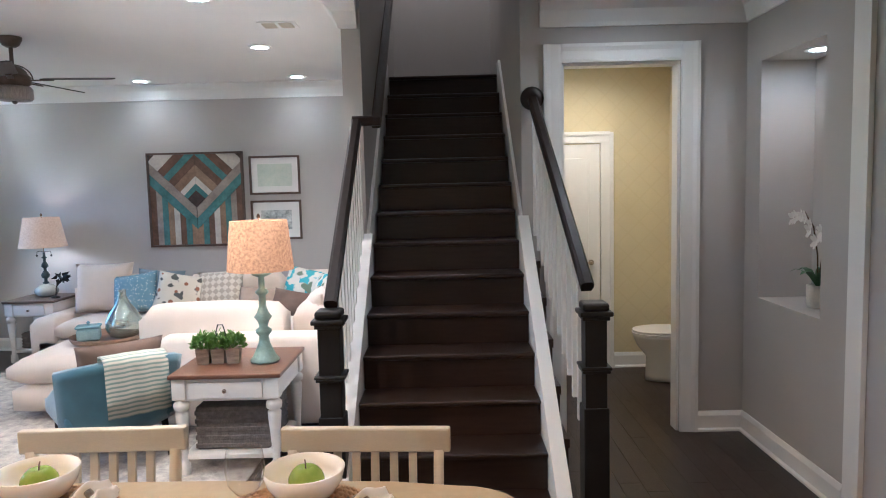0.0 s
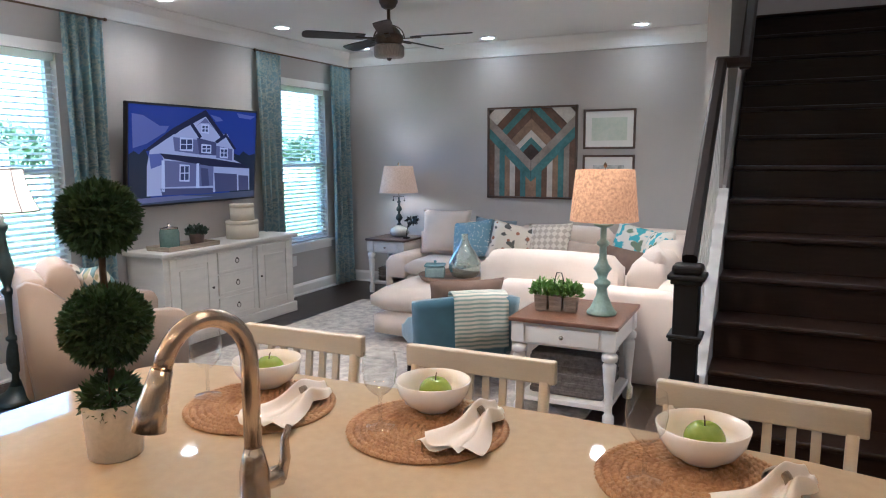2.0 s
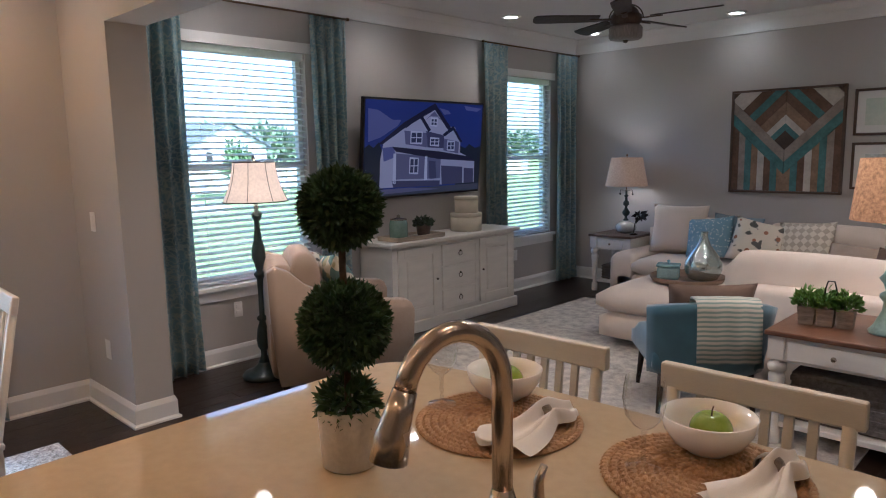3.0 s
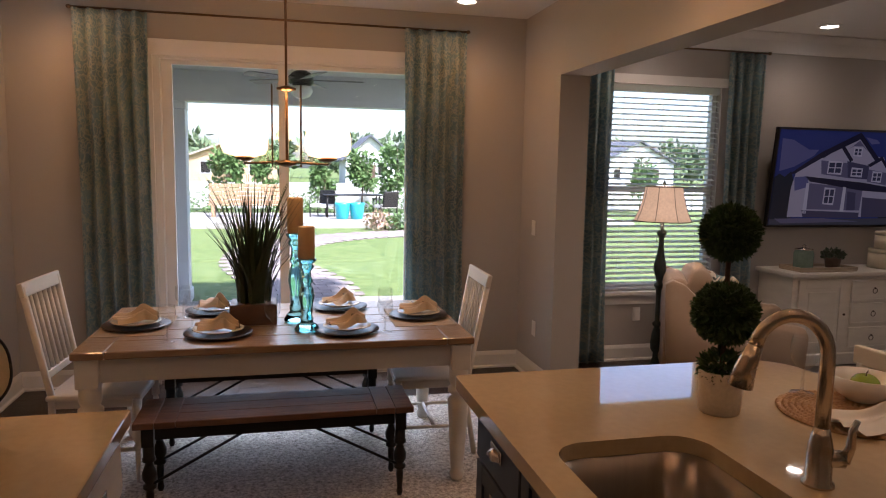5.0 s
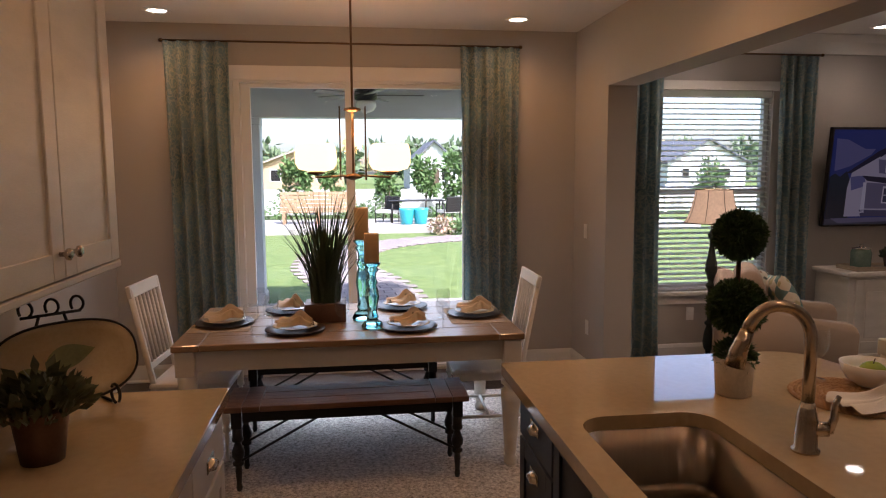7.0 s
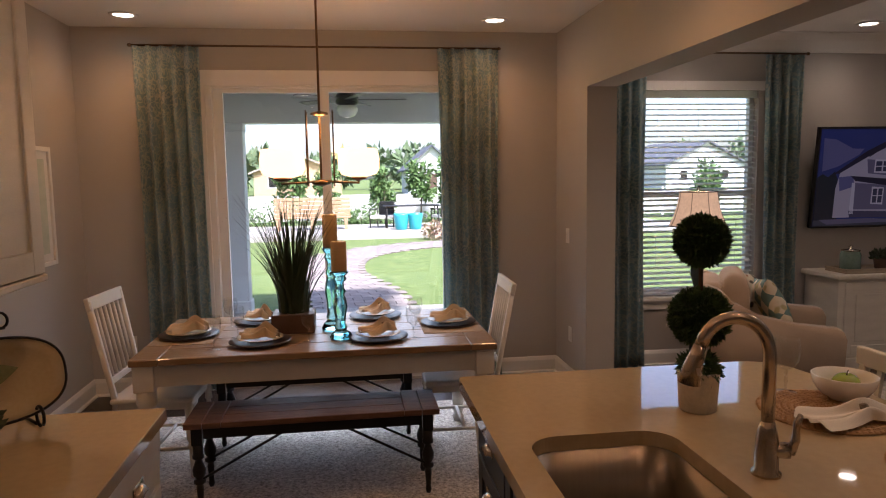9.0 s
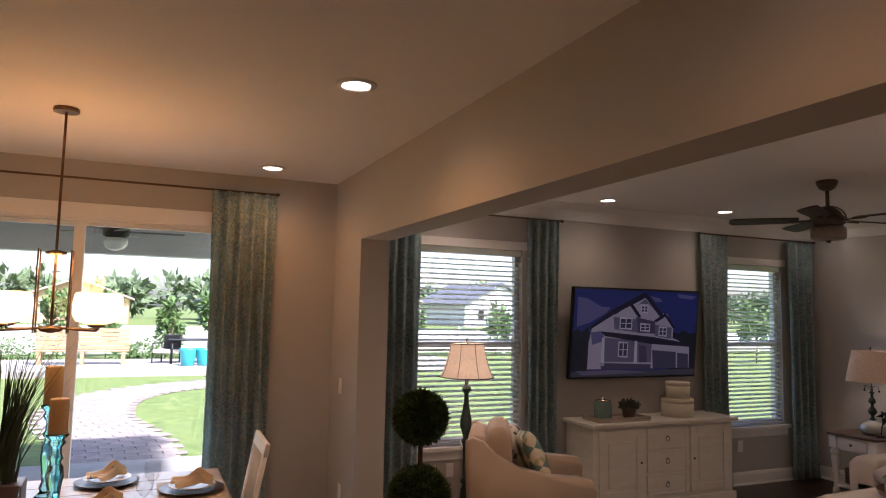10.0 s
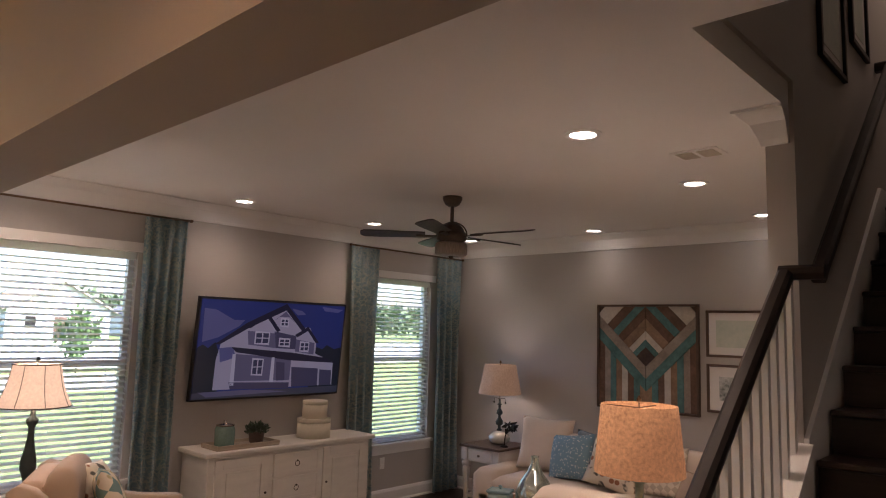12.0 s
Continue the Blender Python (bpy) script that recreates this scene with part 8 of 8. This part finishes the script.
def shrub(place, r, seed, material=FOL, label="low green garden shrub"):
    th = thing("shrub", label, "shrub", place, 0, "garden shrubs")
    bm = bmesh.new()
    leaf_cloud(bm, (0, 0, r * 0.55), r, 420, 0.09, seed, 0.75, 0.3, 1.8)
    part("foliage", bm, material, th)
    bm = bmesh.new()
    for k in range(4):
        tube(bm, [(0, 0, 0), (0.4 * r * math.cos(k * 1.6), 0.4 * r * math.sin(k * 1.6), r * 0.6)], 0.015, 6)
    part("stem", bm, BARK, th)


PINKFLOWER = node_mat("pink_flowering_leaf", (0.45, 0.22, 0.20), 0.7, colour2=(0.16, 0.22, 0.08), scale=8, bump=0.0)
for i, y in enumerate((-2.0, -1.2, 0.0, 2.3, 2.9, 3.6, 5.8, 6.6, 7.6, 8.8)):
    shrub((-22.9 + 0.2 * math.sin(i * 3.0), y, GZ), 0.55 + 0.12 * (i % 3), 80 + i)
for i, (x, y) in enumerate(((-17.4, 5.0), (-17.3, 5.6), (-17.4, 6.3))):
    shrub((x, y, GZ), 0.42, 95 + i, PINKFLOWER if i != 1 else FOL, "low flowering pink and green shrub")

fence = thing("fence", "white vinyl panel garden fence", "fence", (-26.5, 0, GZ))
for k in range(26):
    y = -22 + 2.4 * k
    bm = bmesh.new()
    rbox(bm, (-0.06, y - 0.06, 0), (0.06, y + 0.06, 1.25), 0.01, 1)
    part("post", bm, VINYL, fence)
    bm = bmesh.new()
    box(bm, (-0.02, y + 0.06, 0.08), (0.02, y + 2.34, 1.15))
    for j in range(15):
        box(bm, (0.021, y + 0.08 + j * 0.15, 0.12), (0.026, y + 0.20 + j * 0.15, 1.10))
    part("panel", bm, VINYL, fence)

gb = thing("garden_bench", "long cedar slatted garden bench wall with a white pedestal", "garden bench", (-20.6, 1.25, GZ + 0.16))
for j in range(5):
    bm = bmesh.new()
    rbox(bm, (-0.04, -1.25, 0.42 + j * 0.13), (0.0, 1.25, 0.53 + j * 0.13), 0.01, 1)
    part("slat", bm, CEDAR, gb)
for j in range(3):
    bm = bmesh.new()
    rbox(bm, (0.04 + j * 0.15, -1.25, 0.38), (0.17 + j * 0.15, 1.25, 0.42), 0.01, 1)
    part("seat_board", bm, CEDAR, gb)
for y in (-1.1, 0, 1.1):
    bm = bmesh.new()
    box(bm, (0.02, y - 0.05, 0), (0.46, y + 0.05, 0.379))
    part("leg", bm, CEDAR, gb)


def garden_chair(place, turn):
    th = thing("garden_chair", "dark framed outdoor armchair with pale cushions", "garden chair", place, turn, "garden chairs")
    bm = bmesh.new()
    rbox(bm, (-0.3, -0.3, 0.32), (0.3, 0.3, 0.42), 0.03, 2)
    part("cushion", bm, NAPKIN, th)
    bm = bmesh.new()
    rbox(bm, (-0.28, 0.24, 0.40), (0.28, 0.34, 0.92), 0.03, 2, pose(0, 0, 0, -8, 0, 0))
    part("backrest", bm, IRON, th)
    for sx in (-1, 1):
        for sy in (-1, 1):
            bm = bmesh.new()
            tube(bm, [(sx * 0.3, sy * 0.28, 0), (sx * 0.3, sy * 0.28, 0.62)], 0.02, 6)
            part("leg", bm, IRON, th)
        bm = bmesh.new()
        rbox(bm, (sx * 0.3 - 0.03, -0.3, 0.60), (sx * 0.3 + 0.03, 0.3, 0.635), 0.01, 1)
        part("armrest", bm, IRON, th)
    return th


gz = GZ + 0.16
gc = garden_chair((-20.6, 3.55, gz), 60)
for x, y, a in ((-20.3, 5.6, -70), (-20.2, 6.8, -40)):
    copy_thing(gc, pose(x, y, gz, 0, 0, a))
gt = thing("garden_table", "dark metal outdoor dining table", "garden table", (-20.6, 4.55, gz))
bm = bmesh.new()
rbox(bm, (-0.5, -0.95, 0.71), (0.5, 0.95, 0.745), 0.01, 1)
part("tabletop", bm, IRON, gt)
for sx in (-1, 1):
    for sy in (-1, 1):
        bm = bmesh.new()
        tube(bm, [(sx * 0.42, sy * 0.85, 0), (sx * 0.42, sy * 0.85, 0.71)], 0.025, 8)
        part("leg", bm, IRON, gt)
TURQ = node_mat("turquoise_glaze", (0.03, 0.35, 0.42), 0.3, vary=0.1, scale=6, bump=0.02)
for y in (4.12, 4.58):
    bm = bmesh.new()
    lathe(bm, [(0.17, 0), (0.19, 0.02), (0.24, 0.45), (0.25, 0.52), (0.22, 0.52), (0.21, 0.45)], seg=20)
    ob = tagged(link_mesh("garden_stool", bm, TURQ), "turquoise glazed ceramic garden stool", "garden stool", "turquoise stools")
    ob.location = (-19.5, y, gz)
wc = thing("wicker_chair", "dark wicker porch armchair", "garden chair", (-4.3, 0.75, -0.03), 30)
WICK = node_mat("dark_wicker", (0.06, 0.05, 0.05), 0.7, vary=0.3, scale=60, bump=0.6, fine=120)
bm = bmesh.new()
rbox(bm, (-0.32, -0.32, 0.12), (0.32, 0.32, 0.42), 0.05, 3)
part("seat", bm, WICK, wc)
bm = bmesh.new()
rbox(bm, (-0.34, 0.24, 0.12), (0.34, 0.36, 0.90), 0.06, 3)
part("backrest", bm, WICK, wc)
for s in (-1, 1):
    bm = bmesh.new()
    rbox(bm, (s * 0.33 - 0.06, -0.32, 0.0), (s * 0.33 + 0.06, 0.25, 0.62), 0.04, 3)
    part("arm", bm, WICK, wc)


def house(place, turn, w, d, h, roof_h, wall_mat, roof_mat, label):
    """A gabled house; the gable faces +x."""
    th = thing("house", label, "house", place, turn)
    bm = bmesh.new()
    box(bm, (-d, -w / 2, 0), (0, w / 2, h))
    prism(bm, [(-w / 2, h), (w / 2, h), (0, h + roof_h)], -d, "x", 0)
    part("wall", bm, wall_mat, th)
    bm = bmesh.new()
    e = 0.5
    k = roof_h / (w / 2)
    for s in (-1, 1):
        prism(bm, [(s * (w / 2 + e), h - e * k + 0.02), (0, h + roof_h + 0.02), (0, h + roof_h + 0.25), (s * (w / 2 + e), h - e * k + 0.22)], -d - 1, "x", 0.5)
    part("roof", bm, roof_mat, th)
    for y in (-w * 0.28, w * 0.25):
        bm = bmesh.new()
        box(bm, (0.0, y - 0.6, 0.9), (0.05, y + 0.6, 2.3))
        wn_ = part("window", bm, VINYL, th)
        bm = bmesh.new()
        box(bm, (0.051, y - 0.5, 1.0), (0.06, y + 0.5, 2.2))
        part("pane", bm, SCREEN, wn_)
    bm = bmesh.new()
    box(bm, (0.0, -0.6, 0.0), (0.06, 0.6, 2.2))
    part("door", bm, BROWNFRAME, th)
    return th


SIDING = node_mat("pale_siding", (0.60, 0.62, 0.64), 0.7, vary=0.05, scale=2, bump=0.2, fine=40, stretch=(1, 1, 12))
TANW = node_mat("tan_siding", (0.42, 0.30, 0.19), 0.7, vary=0.08, scale=2, bump=0.2)
SHING = node_mat("grey_shingle", (0.10, 0.11, 0.14), 0.9, vary=0.2, scale=4, bump=0.4, fine=30)
SHINGTAN = node_mat("tan_shingle", (0.34, 0.29, 0.25), 0.9, vary=0.15, scale=4, bump=0.4, fine=30)
house((-75, 12.0, GZ), 0, 5.5, 9, 2.9, 2.4, SIDING, SHING, "pale grey gabled house with a dark shingle roof")
house((-75, -3.0, GZ), 0, 9.5, 9, 2.6, 1.8, TANW, SHINGTAN, "tan house with a low light brown roof")
house((-75, 29, GZ), 0, 10, 12, 3.0, 2.8, SIDING, SHINGTAN, "pale house with a light brown roof")
house((-80, 48, GZ), 10, 12, 12, 3.0, 2.8, SIDING, SHING, "pale house with a dark roof")
# far woods
rnd = random.Random(5)
bm = bmesh.new()
for k in range(70):
    y = -70 + 230 * k / 69 + rnd.uniform(-1.5, 1.5)
    x = -108 + rnd.uniform(-5, 5)
    h = rnd.uniform(5.0, 7.5)
    leaf_cloud(bm, (x, y, h * 0.55), h * 0.5, 170, 1.0, 500 + k, 0.95, 0.35, 1.5)
ob = tagged(link_mesh("far_woods", bm, FOLDARK), "distant line of green woods", "woods", "", "stuff")

# ---- hardwood floor planks ----
rnd = random.Random(9)
PL, PW = 1.45, 0.125
bm = bmesh.new()
rbox(bm, (0.0006, 0.0006, -0.0118), (PW - 0.0006, PL - 0.0008, 0.0), 0.0012, 1)
floor_ob = bpy.data.objects["floor"]
first = part("plank", bm, DARKWOOD, floor_ob)
rest = bmesh.new()
count = 0
x = XW - T
i = 0
while x < XE + 0.4:
    y = YS - T - rnd.uniform(0, PL)
    while y < YN + 0.1:
        near = -2.95 < x < 3.2 and 3.3 < y < 6.6
        if near and count < 290:
            if count == 0:
                ob = first
            else:
                ob = new("plank", first.data)
                ob.parent = floor_ob
            ob.location = (x, y, 0)
            count += 1
        else:
            box(rest, (x + 0.0006, y + 0.0006, -0.0118), (x + PW - 0.0006, y + PL - 0.0008, 0.0))
        y += PL
    x += PW
me = bpy.data.meshes.new("planks")
rest.to_mesh(me)
rest.free()
FLOORREST = node_mat("dark_stained_plank", (0.032, 0.017, 0.012), 0.32, vary=0.25, scale=7, bump=0.12, fine=60, stretch=(8, 1, 8))
n_, l_ = FLOORREST.node_tree.nodes, FLOORREST.node_tree.links.new
geo, hs, mr = n_.new("ShaderNodeNewGeometry"), n_.new("ShaderNodeHueSaturation"), n_.new("ShaderNodeMapRange")
mr.inputs[3].default_value, mr.inputs[4].default_value = 0.75, 1.25
l_(geo.outputs["Random Per Island"], mr.inputs[0])
l_(mr.outputs[0], hs.inputs["Value"])
src_ = n_["Principled BSDF"].inputs["Base Color"].links[0].from_socket
l_(src_, hs.inputs["Color"])
l_(hs.outputs[0], n_["Principled BSDF"].inputs["Base Color"])
me.materials.append(FLOORREST)
ob = new("planks", me)
ob.parent = floor_ob
tagged(ob, kind="stuff")
